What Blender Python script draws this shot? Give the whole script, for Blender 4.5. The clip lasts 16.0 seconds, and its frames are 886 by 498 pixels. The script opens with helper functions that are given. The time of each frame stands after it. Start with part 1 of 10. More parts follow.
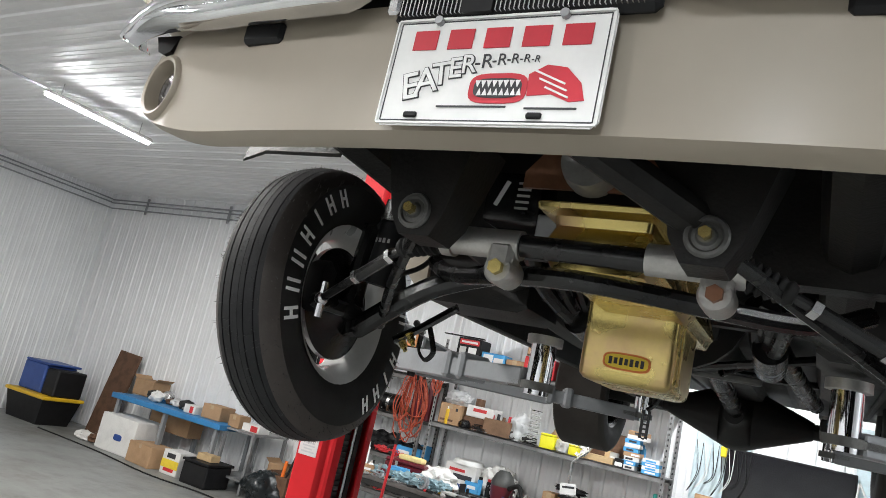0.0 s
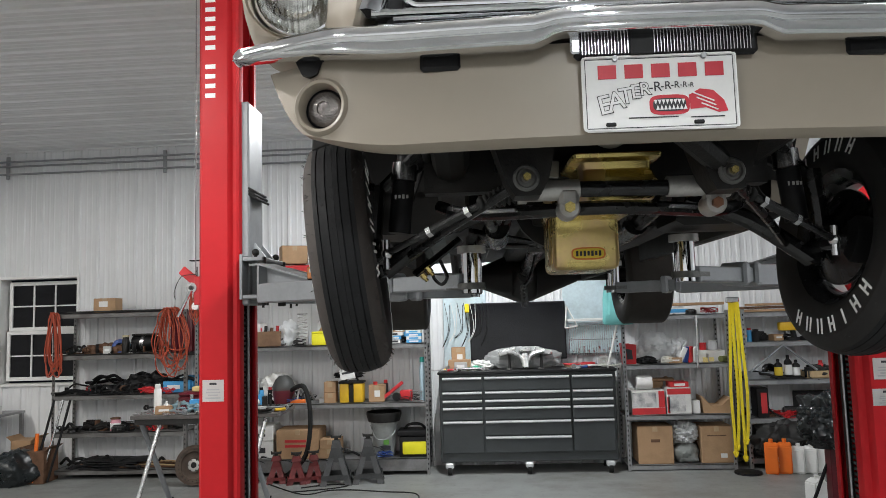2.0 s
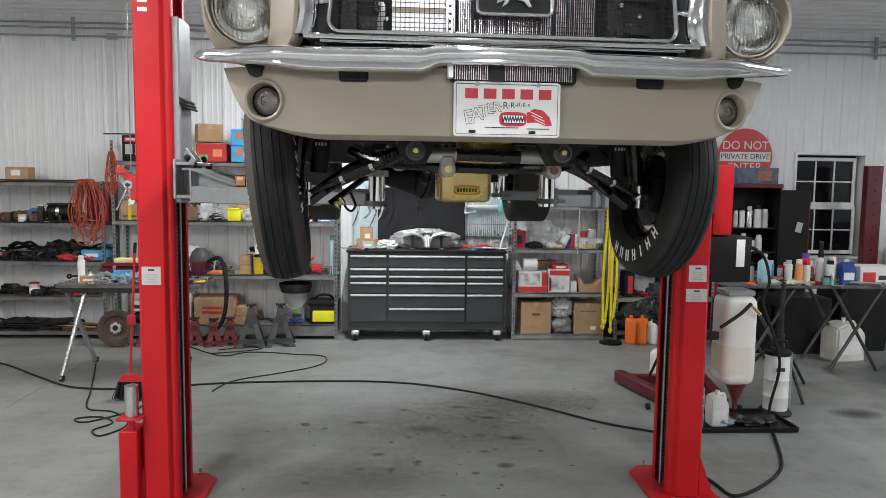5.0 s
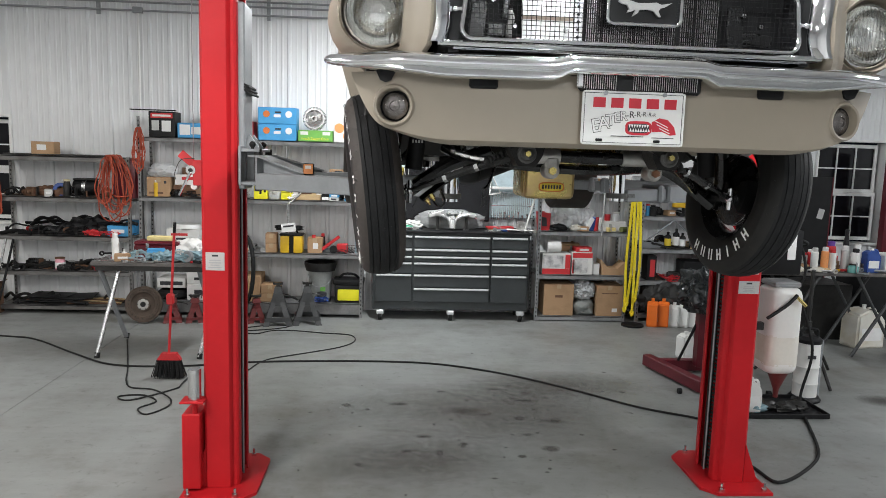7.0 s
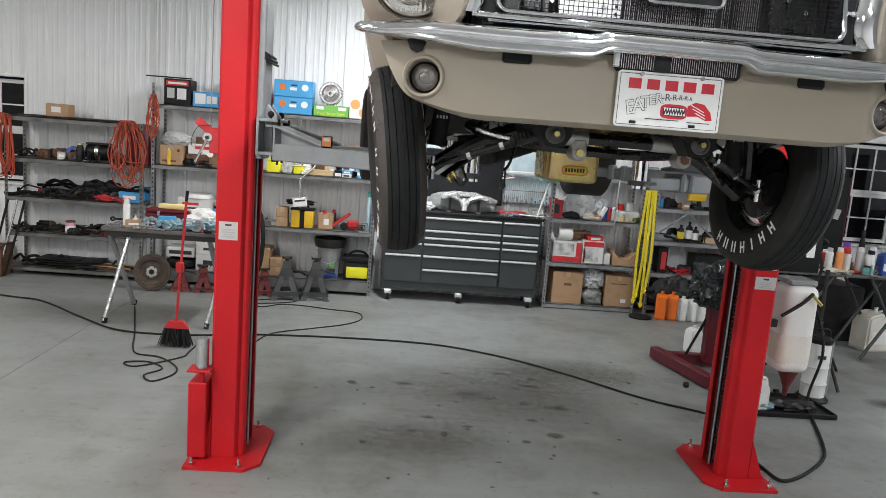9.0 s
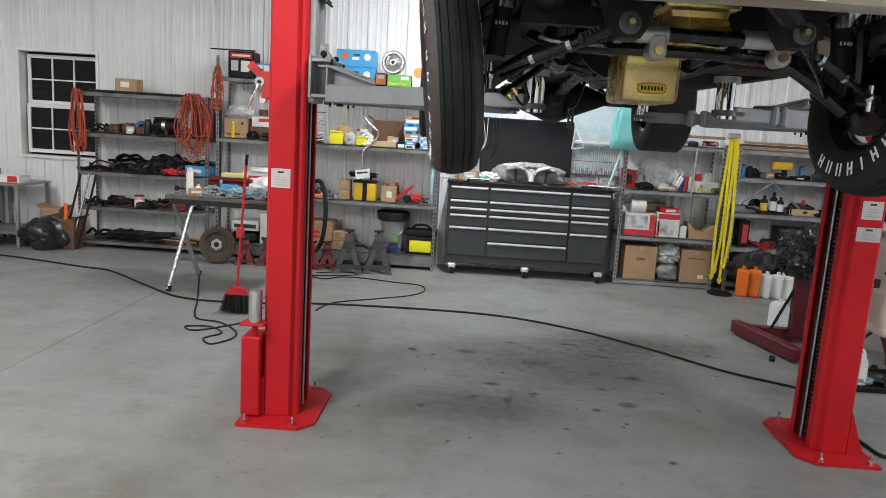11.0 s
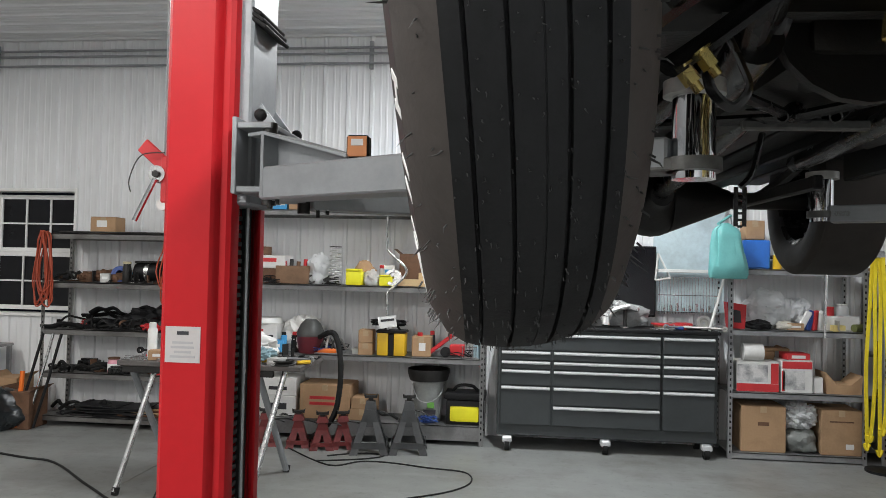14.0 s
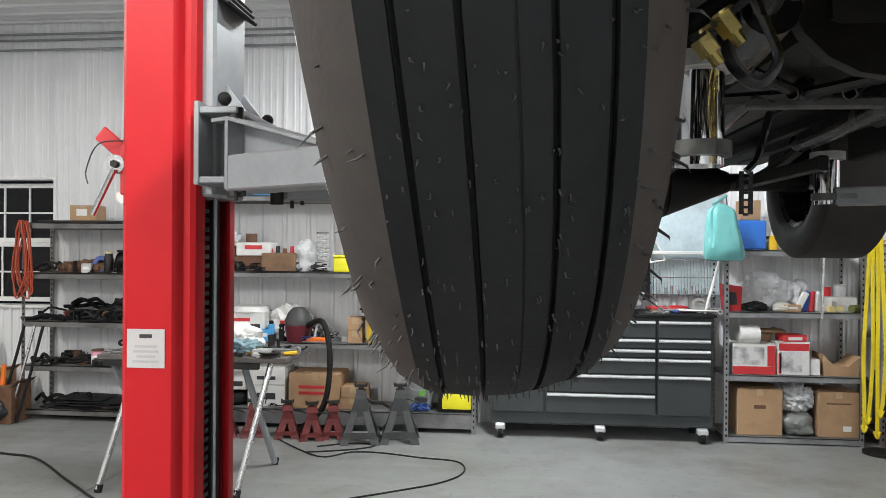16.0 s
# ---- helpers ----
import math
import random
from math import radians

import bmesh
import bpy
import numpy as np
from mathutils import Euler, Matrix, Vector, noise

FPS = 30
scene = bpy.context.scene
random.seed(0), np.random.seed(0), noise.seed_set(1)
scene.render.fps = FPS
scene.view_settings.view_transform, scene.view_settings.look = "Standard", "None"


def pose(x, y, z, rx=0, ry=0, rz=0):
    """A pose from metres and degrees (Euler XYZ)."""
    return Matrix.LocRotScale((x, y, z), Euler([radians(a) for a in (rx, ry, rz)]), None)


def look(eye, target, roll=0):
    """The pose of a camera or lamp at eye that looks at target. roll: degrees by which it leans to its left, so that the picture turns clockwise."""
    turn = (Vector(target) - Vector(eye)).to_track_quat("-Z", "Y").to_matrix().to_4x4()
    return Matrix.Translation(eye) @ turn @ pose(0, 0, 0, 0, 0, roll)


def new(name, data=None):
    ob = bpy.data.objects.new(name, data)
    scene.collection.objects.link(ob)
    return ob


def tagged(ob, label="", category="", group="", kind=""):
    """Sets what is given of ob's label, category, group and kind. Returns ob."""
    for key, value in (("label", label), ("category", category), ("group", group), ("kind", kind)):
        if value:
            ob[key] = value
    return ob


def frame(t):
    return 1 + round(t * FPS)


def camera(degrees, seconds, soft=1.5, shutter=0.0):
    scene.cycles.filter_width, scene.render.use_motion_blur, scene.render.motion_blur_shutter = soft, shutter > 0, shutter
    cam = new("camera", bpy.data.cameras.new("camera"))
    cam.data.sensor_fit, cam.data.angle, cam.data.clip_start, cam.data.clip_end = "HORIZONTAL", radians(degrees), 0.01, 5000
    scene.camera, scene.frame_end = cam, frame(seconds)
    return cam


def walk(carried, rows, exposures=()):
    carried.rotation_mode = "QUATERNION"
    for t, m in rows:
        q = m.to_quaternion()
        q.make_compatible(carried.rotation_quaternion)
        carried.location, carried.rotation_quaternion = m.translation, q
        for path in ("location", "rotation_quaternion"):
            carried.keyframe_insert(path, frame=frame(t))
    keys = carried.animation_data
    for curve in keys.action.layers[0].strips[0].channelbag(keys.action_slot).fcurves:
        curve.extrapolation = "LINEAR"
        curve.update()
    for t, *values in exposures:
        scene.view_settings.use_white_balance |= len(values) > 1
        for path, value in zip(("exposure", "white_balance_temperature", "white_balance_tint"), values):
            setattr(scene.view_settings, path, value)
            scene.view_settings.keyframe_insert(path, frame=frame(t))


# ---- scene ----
cam = camera(62.9, 16.0, 0.8)
PATH = [
    (0, (0.094, 0.144, 1.667), (-0.932, 1.817, 2.05), 12.8),
    (0.5, (-0.263, 0.051, 1.647), (-1.172, 1.78, 2.079), 13.0),
    (1, (-0.52, -0.001, 1.686), (-1.213, 1.833, 2.08), 8.5),
    (1.5, (-0.66, -0.2, 1.678), (-1.095, 1.727, 1.991), 3.4),
    (2, (-0.678, -0.548, 1.639), (-0.806, 1.44, 1.824), -1.7),
    (2.5, (-0.747, -0.808, 1.66), (-0.647, 1.188, 1.737), -2.4),
    (3, (-0.813, -1.02, 1.726), (-0.624, 0.97, 1.774), -0.9),
    (3.5, (-0.725, -1.091, 1.74), (-0.549, 0.901, 1.748), -0.6),
    (4, (-0.637, -1.159, 1.754), (-0.516, 0.837, 1.715), -0.3),
    (4.2, (-0.616, -1.168, 1.769), (-0.508, 0.828, 1.685), -0.0),
    (6.3, (-0.764, -1.202, 1.975), (-0.635, 0.781, 1.748), 1.9),
    (6.5, (-0.848, -1.196, 1.965), (-0.729, 0.787, 1.731), 1.9),
    (7, (-1.004, -1.199, 1.949), (-0.872, 0.779, 1.687), 1.7),
    (7.5, (-1.023, -1.197, 1.947), (-0.869, 0.778, 1.669), 2.6),
    (8, (-1.043, -1.165, 1.938), (-0.877, 0.807, 1.647), 3.8),
    (8.5, (-1.048, -1.15, 1.93), (-0.904, 0.823, 1.636), 4.2),
    (8.7, (-1.051, -1.156, 1.929), (-0.919, 0.817, 1.627), 4.3),
    (10.8, (-0.98, -1.024, 1.688), (-1.014, 0.949, 1.363), 3.8),
    (11, (-0.987, -0.943, 1.647), (-1.057, 1.027, 1.311), 3.5),
    (11.5, (-1.049, -0.625, 1.622), (-1.168, 1.338, 1.259), 2.6),
    (12, (-0.998, -0.252, 1.576), (-1.197, 1.704, 1.214), 2.4),
    (12.5, (-0.971, 0.093, 1.584), (-1.243, 2.043, 1.23), 2.4),
    (13, (-1.048, 0.439, 1.558), (-1.3, 2.408, 1.315), 2.2),
    (13.5, (-1.089, 0.671, 1.575), (-1.302, 2.657, 1.476), 1.9),
    (14, (-1.05, 0.871, 1.559), (-1.272, 2.858, 1.605), 1.2),
    (14.5, (-1.049, 0.994, 1.53), (-1.245, 2.97, 1.766), 0.7),
    (15, (-1.055, 1.043, 1.544), (-1.224, 3.023, 1.764), -0.0),
    (15.5, (-1.044, 1.015, 1.581), (-1.231, 3.005, 1.656), 0.3),
    (16, (-1.039, 1.018, 1.591), (-1.241, 3.008, 1.586), 0.4),
]
walk(cam, [(t, look(eye, target, roll)) for t, eye, target, roll in PATH], [(0, 0.36), (0.5, 0.12), (1, -0.24), (1.5, -0.14), (2, -0.08), (3, 0.0), (4.2, 0.04), (11, 0.06), (12.5, -0.05), (13.5, -0.18), (14, -0.06), (14.5, 0.10), (15, 0.27), (16, 0.34)])

# ---- world and lamps ----
world = bpy.data.worlds.new("night")
scene.world = world
world.use_nodes = True
world.node_tree.nodes["Background"].inputs[0].default_value = (0.010, 0.012, 0.018, 1)
world.node_tree.nodes["Background"].inputs[1].default_value = 0.3
# Only the first tube is in view; the others are unseen, placed by brightness.
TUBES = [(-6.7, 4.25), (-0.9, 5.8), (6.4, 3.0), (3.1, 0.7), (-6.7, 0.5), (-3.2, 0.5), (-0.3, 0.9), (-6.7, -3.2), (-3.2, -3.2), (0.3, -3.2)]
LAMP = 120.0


# ---- small tools ----
ORG = {}


def bmn():
    return bmesh.new()


def box(bm, c, s, rot=None, bev=0.0, seg=1):
    m = Matrix.Translation(c) @ (rot.to_4x4() if rot else Matrix.Identity(4)) @ Matrix.Diagonal((*s, 1))
    r = bmesh.ops.create_cube(bm, size=1, matrix=m)
    if bev:
        es = {e for v in r["verts"] for e in v.link_edges}
        bmesh.ops.bevel(bm, geom=list(es), offset=bev, segments=seg, affect="EDGES", profile=0.6)
    return bm


def rz(a):
    return Matrix.Rotation(radians(a), 3, "Z")


def rot3(x=0, y=0, z=0):
    return Euler([radians(a) for a in (x, y, z)]).to_matrix()


def basis(d):
    return Vector(d).to_track_quat("Z", "Y").to_matrix()


def cyl(bm, a, b, r, r2=None, n=16):
    a, b = Vector(a), Vector(b)
    m = Matrix.Translation((a + b) / 2) @ basis(b - a).to_4x4()
    bmesh.ops.create_cone(bm, cap_ends=True, segments=n, radius1=r, radius2=r if r2 is None else r2, depth=(b - a).length, matrix=m)
    return bm


def lathe(bm, prof, m=None, n=24, close=False):
    m = m or Matrix.Identity(4)
    rings = []
    for k in range(n):
        a = 2 * math.pi * k / n
        rings.append([bm.verts.new(m @ Vector((r * math.cos(a), r * math.sin(a), z))) for r, z in prof])
    for k in range(n):
        p, q = rings[k], rings[(k + 1) % n]
        for i in range(len(prof) - (0 if close else 1)):
            j = (i + 1) % len(prof)
            bm.faces.new((p[i], q[i], q[j], p[j]))
    return bm


def smooth_path(pts, step=6):
    pts = [Vector(p) for p in pts]
    out = []
    for i in range(len(pts) - 1):
        p0, p1, p2, p3 = pts[max(i - 1, 0)], pts[i], pts[i + 1], pts[min(i + 2, len(pts) - 1)]
        for k in range(step):
            t = k / step
            out.append(0.5 * (2 * p1 + (p2 - p0) * t + (2 * p0 - 5 * p1 + 4 * p2 - p3) * t * t + (3 * p1 - p0 - 3 * p2 + p3) * t ** 3))
    return out + [pts[-1]]


def tube(bm, pts, r, n=8, smooth=6, flat=1.0):
    pts = smooth_path(pts, smooth) if smooth else [Vector(p) for p in pts]
    rings, up = [], None
    for i, p in enumerate(pts):
        d = (pts[min(i + 1, len(pts) - 1)] - pts[max(i - 1, 0)])
        d = d.normalized() if d.length > 1e-6 else Vector((0, 0, 1))
        if up is None:
            up = d.orthogonal().normalized()
        up = (up - d * up.dot(d))
        up = up.normalized() if up.length > 1e-5 else d.orthogonal().normalized()
        w = d.cross(up)
        rings.append([bm.verts.new(p + r * (math.cos(2 * math.pi * k / n) * up + flat * math.sin(2 * math.pi * k / n) * w)) for k in range(n)])
    for p, q in zip(rings, rings[1:]):
        for k in range(n):
            bm.faces.new((p[k], p[(k + 1) % n], q[(k + 1) % n], q[k]))
    bm.faces.new(rings[0][::-1]), bm.faces.new(rings[-1])
    return bm


def prism(bm, outline, m, h):
    """A flat outline in x, y, thickened by h along its z, set at m."""
    lo = [bm.verts.new(m @ Vector((x, y, 0))) for x, y in outline]
    hi = [bm.verts.new(m @ Vector((x, y, h))) for x, y in outline]
    n = len(outline)
    bm.faces.new(lo[::-1]), bm.faces.new(hi)
    for k in range(n):
        bm.faces.new((lo[k], lo[(k + 1) % n], hi[(k + 1) % n], hi[k]))
    return bm


def ring_of(prof_pts, thick):
    """An open polyline in the plane, thickened to a closed outline."""
    p = [Vector((x, y)) for x, y in prof_pts]
    a, b = [], []
    for i, q in enumerate(p):
        d = (p[min(i + 1, len(p) - 1)] - p[max(i - 1, 0)]).normalized()
        nrm = Vector((-d.y, d.x)) * thick / 2
        a.append(q + nrm), b.append(q - nrm)
    return [tuple(v) for v in a + b[::-1]]


def loft(bm, rings, cap=True, closed=True):
    vs = [[bm.verts.new(p) for p in r] for r in rings]
    n = len(rings[0])
    for p, q in zip(vs, vs[1:]):
        for k in range(n if closed else n - 1):
            bm.faces.new((p[k], p[(k + 1) % n], q[(k + 1) % n], q[k]))
    if cap:
        bm.faces.new(vs[0][::-1]), bm.faces.new(vs[-1])
    return bm


def mesh_of(name, bm, material, smooth=True):
    bmesh.ops.recalc_face_normals(bm, faces=bm.faces)
    me = bpy.data.meshes.new(name)
    bm.to_mesh(me)
    bm.free()
    if material:
        me.materials.append(material)
    if smooth:
        me.polygons.foreach_set("use_smooth", [True] * len(me.polygons))
        me.set_sharp_from_angle(angle=radians(35))
    return me


def part(name, bm, material, parent, label="", smooth=True):
    root = parent
    while root.parent:
        root = root.parent
    if root in ORG:
        bmesh.ops.translate(bm, verts=bm.verts, vec=-ORG[root])
    ob = new(name, mesh_of(name, bm, material, smooth))
    ob.parent = parent
    return tagged(ob, label) if label else ob


def thing(name, at, label, category, group="", kind=""):
    """An Empty at a thing's base; its parts are given in the world's metres."""
    ob = new(name)
    ob.location = at
    ob.empty_display_size = 0.1
    ORG[ob] = Vector(at)
    return tagged(ob, label, category, group, kind)


def local(name, m, label, category, group="", kind=""):
    """An Empty at the pose m; its parts are given in its own frame."""
    ob = new(name)
    ob.matrix_basis = m
    ob.empty_display_size = 0.1
    return tagged(ob, label, category, group, kind)


def solo(name, bm, material, label, category, at=None, group="", kind="", smooth=True):
    """A thing of one mesh, given in the world's metres."""
    at = Vector(at) if at is not None else Vector((0, 0, 0))
    bmesh.ops.translate(bm, verts=bm.verts, vec=-at)
    ob = new(name, mesh_of(name, bm, material, smooth))
    ob.location = at
    return tagged(ob, label, category, group, kind)


# ---- materials ----
MATS = {}


def mat(name, col, rough=0.5, metal=0.0, var=0.12, scale=6.0, bump=0.0, bscale=60.0, col2=None, patch=(0.45, 0.65), rvar=0.1, rand=0.0, coat=0.0, spec=0.5):
    """A surface with grain at two scales, patches of a second colour, and fine relief."""
    if name in MATS:
        return MATS[name]
    m = bpy.data.materials.new(name)
    m.use_nodes = True
    nt = m.node_tree
    N, L = nt.nodes, nt.links
    b = N["Principled BSDF"]
    tc = N.new("ShaderNodeTexCoord")
    info = N.new("ShaderNodeObjectInfo")
    off = N.new("ShaderNodeVectorMath")
    off.operation = "ADD"
    mul = N.new("ShaderNodeVectorMath")
    mul.operation = "SCALE"
    mul.inputs[0].default_value = (17.0, 31.0, 23.0)
    L.new(info.outputs["Random"], mul.inputs["Scale"])
    L.new(tc.outputs["Object"], off.inputs[0]), L.new(mul.outputs[0], off.inputs[1])
    n1, n2 = N.new("ShaderNodeTexNoise"), N.new("ShaderNodeTexNoise")
    n1.inputs["Scale"].default_value, n1.inputs["Detail"].default_value = scale, 5
    n2.inputs["Scale"].default_value, n2.inputs["Detail"].default_value = scale * 9, 4
    for n in (n1, n2):
        L.new(off.outputs[0], n.inputs["Vector"])
    ramp = N.new("ShaderNodeMapRange")
    ramp.inputs["From Min"].default_value, ramp.inputs["From Max"].default_value = patch
    L.new(n1.outputs["Fac"], ramp.inputs["Value"])
    mix = N.new("ShaderNodeMix")
    mix.data_type = "RGBA"
    c2 = col2 or tuple(c * (1 - var) for c in col)
    mix.inputs["A"].default_value, mix.inputs["B"].default_value = (*col, 1), (*c2, 1)
    L.new(ramp.outputs[0], mix.inputs["Factor"])
    hsv = N.new("ShaderNodeHueSaturation")
    v = N.new("ShaderNodeMath")
    v.operation = "MULTIPLY_ADD"
    v.inputs[1].default_value, v.inputs[2].default_value = var * 1.6, 1 - var * 0.8
    L.new(n2.outputs["Fac"], v.inputs[0])
    if rand:
        r = N.new("ShaderNodeMath")
        r.operation = "MULTIPLY_ADD"
        r.inputs[1].default_value = rand
        L.new(info.outputs["Random"], r.inputs[0]), L.new(v.outputs[0], r.inputs[2])
        L.new(r.outputs[0], hsv.inputs["Value"])
    else:
        L.new(v.outputs[0], hsv.inputs["Value"])
    L.new(mix.outputs["Result"], hsv.inputs["Color"])
    L.new(hsv.outputs[0], b.inputs["Base Color"])
    rr = N.new("ShaderNodeMath")
    rr.operation = "MULTIPLY_ADD"
    rr.use_clamp = True
    rr.inputs[1].default_value, rr.inputs[2].default_value = 2 * rvar, rough - rvar
    L.new(n1.outputs["Fac"], rr.inputs[0])
    L.new(rr.outputs[0], b.inputs["Roughness"])
    b.inputs["Metallic"].default_value = metal
    b.inputs["Coat Weight"].default_value = coat
    b.inputs["Coat Roughness"].default_value = 0.22
    b.inputs["Specular IOR Level"].default_value = spec
    if bump:
        n3 = N.new("ShaderNodeTexNoise")
        n3.inputs["Scale"].default_value, n3.inputs["Detail"].default_value = bscale, 4
        L.new(off.outputs[0], n3.inputs["Vector"])
        bp = N.new("ShaderNodeBump")
        bp.inputs["Strength"].default_value, bp.inputs["Distance"].default_value = bump, 0.004
        L.new(n3.outputs["Fac"], bp.inputs["Height"])
        L.new(bp.outputs[0], b.inputs["Normal"])
    MATS[name] = m
    return m


def glow(name, col, strength):
    m = bpy.data.materials.new(name)
    m.use_nodes = True
    b = m.node_tree.nodes["Principled BSDF"]
    b.inputs["Base Color"].default_value = (*col, 1)
    b.inputs["Emission Color"].default_value = (*col, 1)
    b.inputs["Emission Strength"].default_value = strength
    return m


def clear(name, col=(1, 1, 1), rough=0.02, trans=1.0, ior=1.45):
    m = bpy.data.materials.new(name)
    m.use_nodes = True
    b = m.node_tree.nodes["Principled BSDF"]
    b.inputs["Base Color"].default_value = (*col, 1)
    b.inputs["Roughness"].default_value = rough
    b.inputs["Transmission Weight"].default_value = trans
    b.inputs["IOR"].default_value = ior
    return m


M_WALL = mat("white_steel_panel", (0.78, 0.79, 0.80), 0.42, 0.0, 0.06, 0.7, 0.05, 25, rvar=0.08)
M_CEIL = mat("white_steel_ceiling", (0.74, 0.74, 0.75), 0.36, 0.0, 0.06, 0.7, 0.04, 25, rvar=0.08)
M_TRIM = mat("white_trim", (0.80, 0.80, 0.79), 0.45, 0, 0.05, 3, 0.03)
M_CONDUIT = mat("galvanised_conduit", (0.36, 0.37, 0.38), 0.42, 0.7, 0.15, 9, 0.05)
M_RED = mat("lift_red_enamel", (0.46, 0.012, 0.017), 0.46, 0, 0.08, 3.0, 0.06, 220, col2=(0.42, 0.010, 0.015), coat=0.03, spec=0.2)
M_GREY = mat("grey_enamel_steel", (0.25, 0.262, 0.275), 0.42, 0.15, 0.12, 7, 0.08, 140)
M_DARKSTEEL = mat("dark_oiled_steel", (0.030, 0.029, 0.028), 0.5, 0.4, 0.3, 12, 0.2, 90)
M_BLACKRUB = mat("black_rubber", (0.012, 0.012, 0.012), 0.7, 0, 0.25, 10, 0.2, 150, spec=0.3)
M_SHELF = mat("galvanised_shelving", (0.33, 0.335, 0.34), 0.46, 0.55, 0.2, 5, 0.08, 120, col2=(0.22, 0.22, 0.225))
M_TAN = mat("tan_car_paint", (0.285, 0.246, 0.195), 0.46, 0, 0.035, 3.5, 0.0, coat=0.12, rvar=0.05)
M_CHROME = mat("chrome", (0.74, 0.75, 0.77), 0.055, 1.0, 0.05, 20, 0.015, 40, rvar=0.03)
M_CHROME2 = mat("worn_chrome", (0.66, 0.66, 0.67), 0.2, 1.0, 0.12, 14, 0.05, 80, rvar=0.1)
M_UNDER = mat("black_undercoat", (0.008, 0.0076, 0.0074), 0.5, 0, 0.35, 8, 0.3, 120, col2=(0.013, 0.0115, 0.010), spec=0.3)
M_SEMI = mat("semigloss_black_steel", (0.0085, 0.0085, 0.009), 0.26, 0.0, 0.3, 14, 0.08, 150, spec=0.5)
M_WASHER = mat("dull_grey_washer", (0.13, 0.13, 0.125), 0.5, 0.6, 0.25, 30, 0.1, 150)
M_TYRE = mat("tyre_rubber", (0.0145, 0.015, 0.016), 0.64, 0, 0.22, 20, 0.10, 260, spec=0.22)
M_SIDEWALL = mat("tyre_sidewall_brown", (0.046, 0.038, 0.034), 0.68, 0, 0.18, 12, 0.10, 200)
M_WALLBLACK = mat("tyre_sidewall_black", (0.019, 0.0185, 0.018), 0.6, 0, 0.2, 12, 0.10, 200, spec=0.3)
M_WHITE = mat("white_marking", (0.80, 0.80, 0.79), 0.55, 0, 0.08, 30)
M_GOLD = mat("gold_zinc_plating", (0.60, 0.48, 0.17), 0.27, 0.85, 0.12, 7, 0.03, 80, col2=(0.50, 0.33, 0.20), patch=(0.48, 0.72))
M_ALU = mat("cast_aluminium", (0.45, 0.44, 0.42), 0.45, 0.75, 0.18, 16, 0.15, 160)
M_COPPER = mat("copper_brown_plate", (0.22, 0.10, 0.055), 0.45, 0.5, 0.25, 12, 0.1)
M_BLACK = mat("black_plastic", (0.010, 0.010, 0.011), 0.5, 0, 0.2, 10, 0.05, spec=0.25)
M_SCREEN = mat("black_screen_glass", (0.006, 0.006, 0.008), 0.18, 0, 0.1, 5)
M_CARD = mat("brown_cardboard", (0.36, 0.225, 0.125), 0.85, 0, 0.14, 7, 0.12, 90, rand=0.25)
M_YELLOW = mat("yellow_plastic", (0.70, 0.43, 0.018), 0.42, 0, 0.08, 8)
M_CHEST = mat("charcoal_enamel", (0.048, 0.054, 0.056), 0.42, 0.15, 0.12, 5, 0.05, 200)
M_DRAWERTRIM = mat("brushed_drawer_trim", (0.72, 0.73, 0.74), 0.35, 0.35, 0.08, 20, 0.03)
M_GLASSDARK = mat("night_window_glass", (0.008, 0.008, 0.010), 0.06, 0, 0.2, 3, spec=0.22)
M_LENS = clear("lamp_glass", (0.97, 0.98, 0.98), 0.05, 1.0, 1.12)
def fluted():
    """Headlamp glass with upright flutes pressed into it."""
    m = clear("fluted_lamp_glass", (0.97, 0.98, 0.98), 0.03, 1.0, 1.3)
    N, L = m.node_tree.nodes, m.node_tree.links
    tc, w, n, bp = N.new("ShaderNodeTexCoord"), N.new("ShaderNodeTexWave"), N.new("ShaderNodeTexNoise"), N.new("ShaderNodeBump")
    w.inputs["Scale"].default_value, w.inputs["Distortion"].default_value = 24.0, 1.2
    w.inputs["Detail Scale"].default_value = 3.0
    bp.inputs["Strength"].default_value, bp.inputs["Distance"].default_value = 0.45, 0.003
    L.new(tc.outputs["Object"], w.inputs["Vector"]), L.new(w.outputs["Fac"], bp.inputs["Height"])
    L.new(bp.outputs[0], N["Principled BSDF"].inputs["Normal"])
    return m


M_FLUTED = fluted()
M_TUBE = glow("tube_light", (0.97, 0.98, 1.0), 55.0)


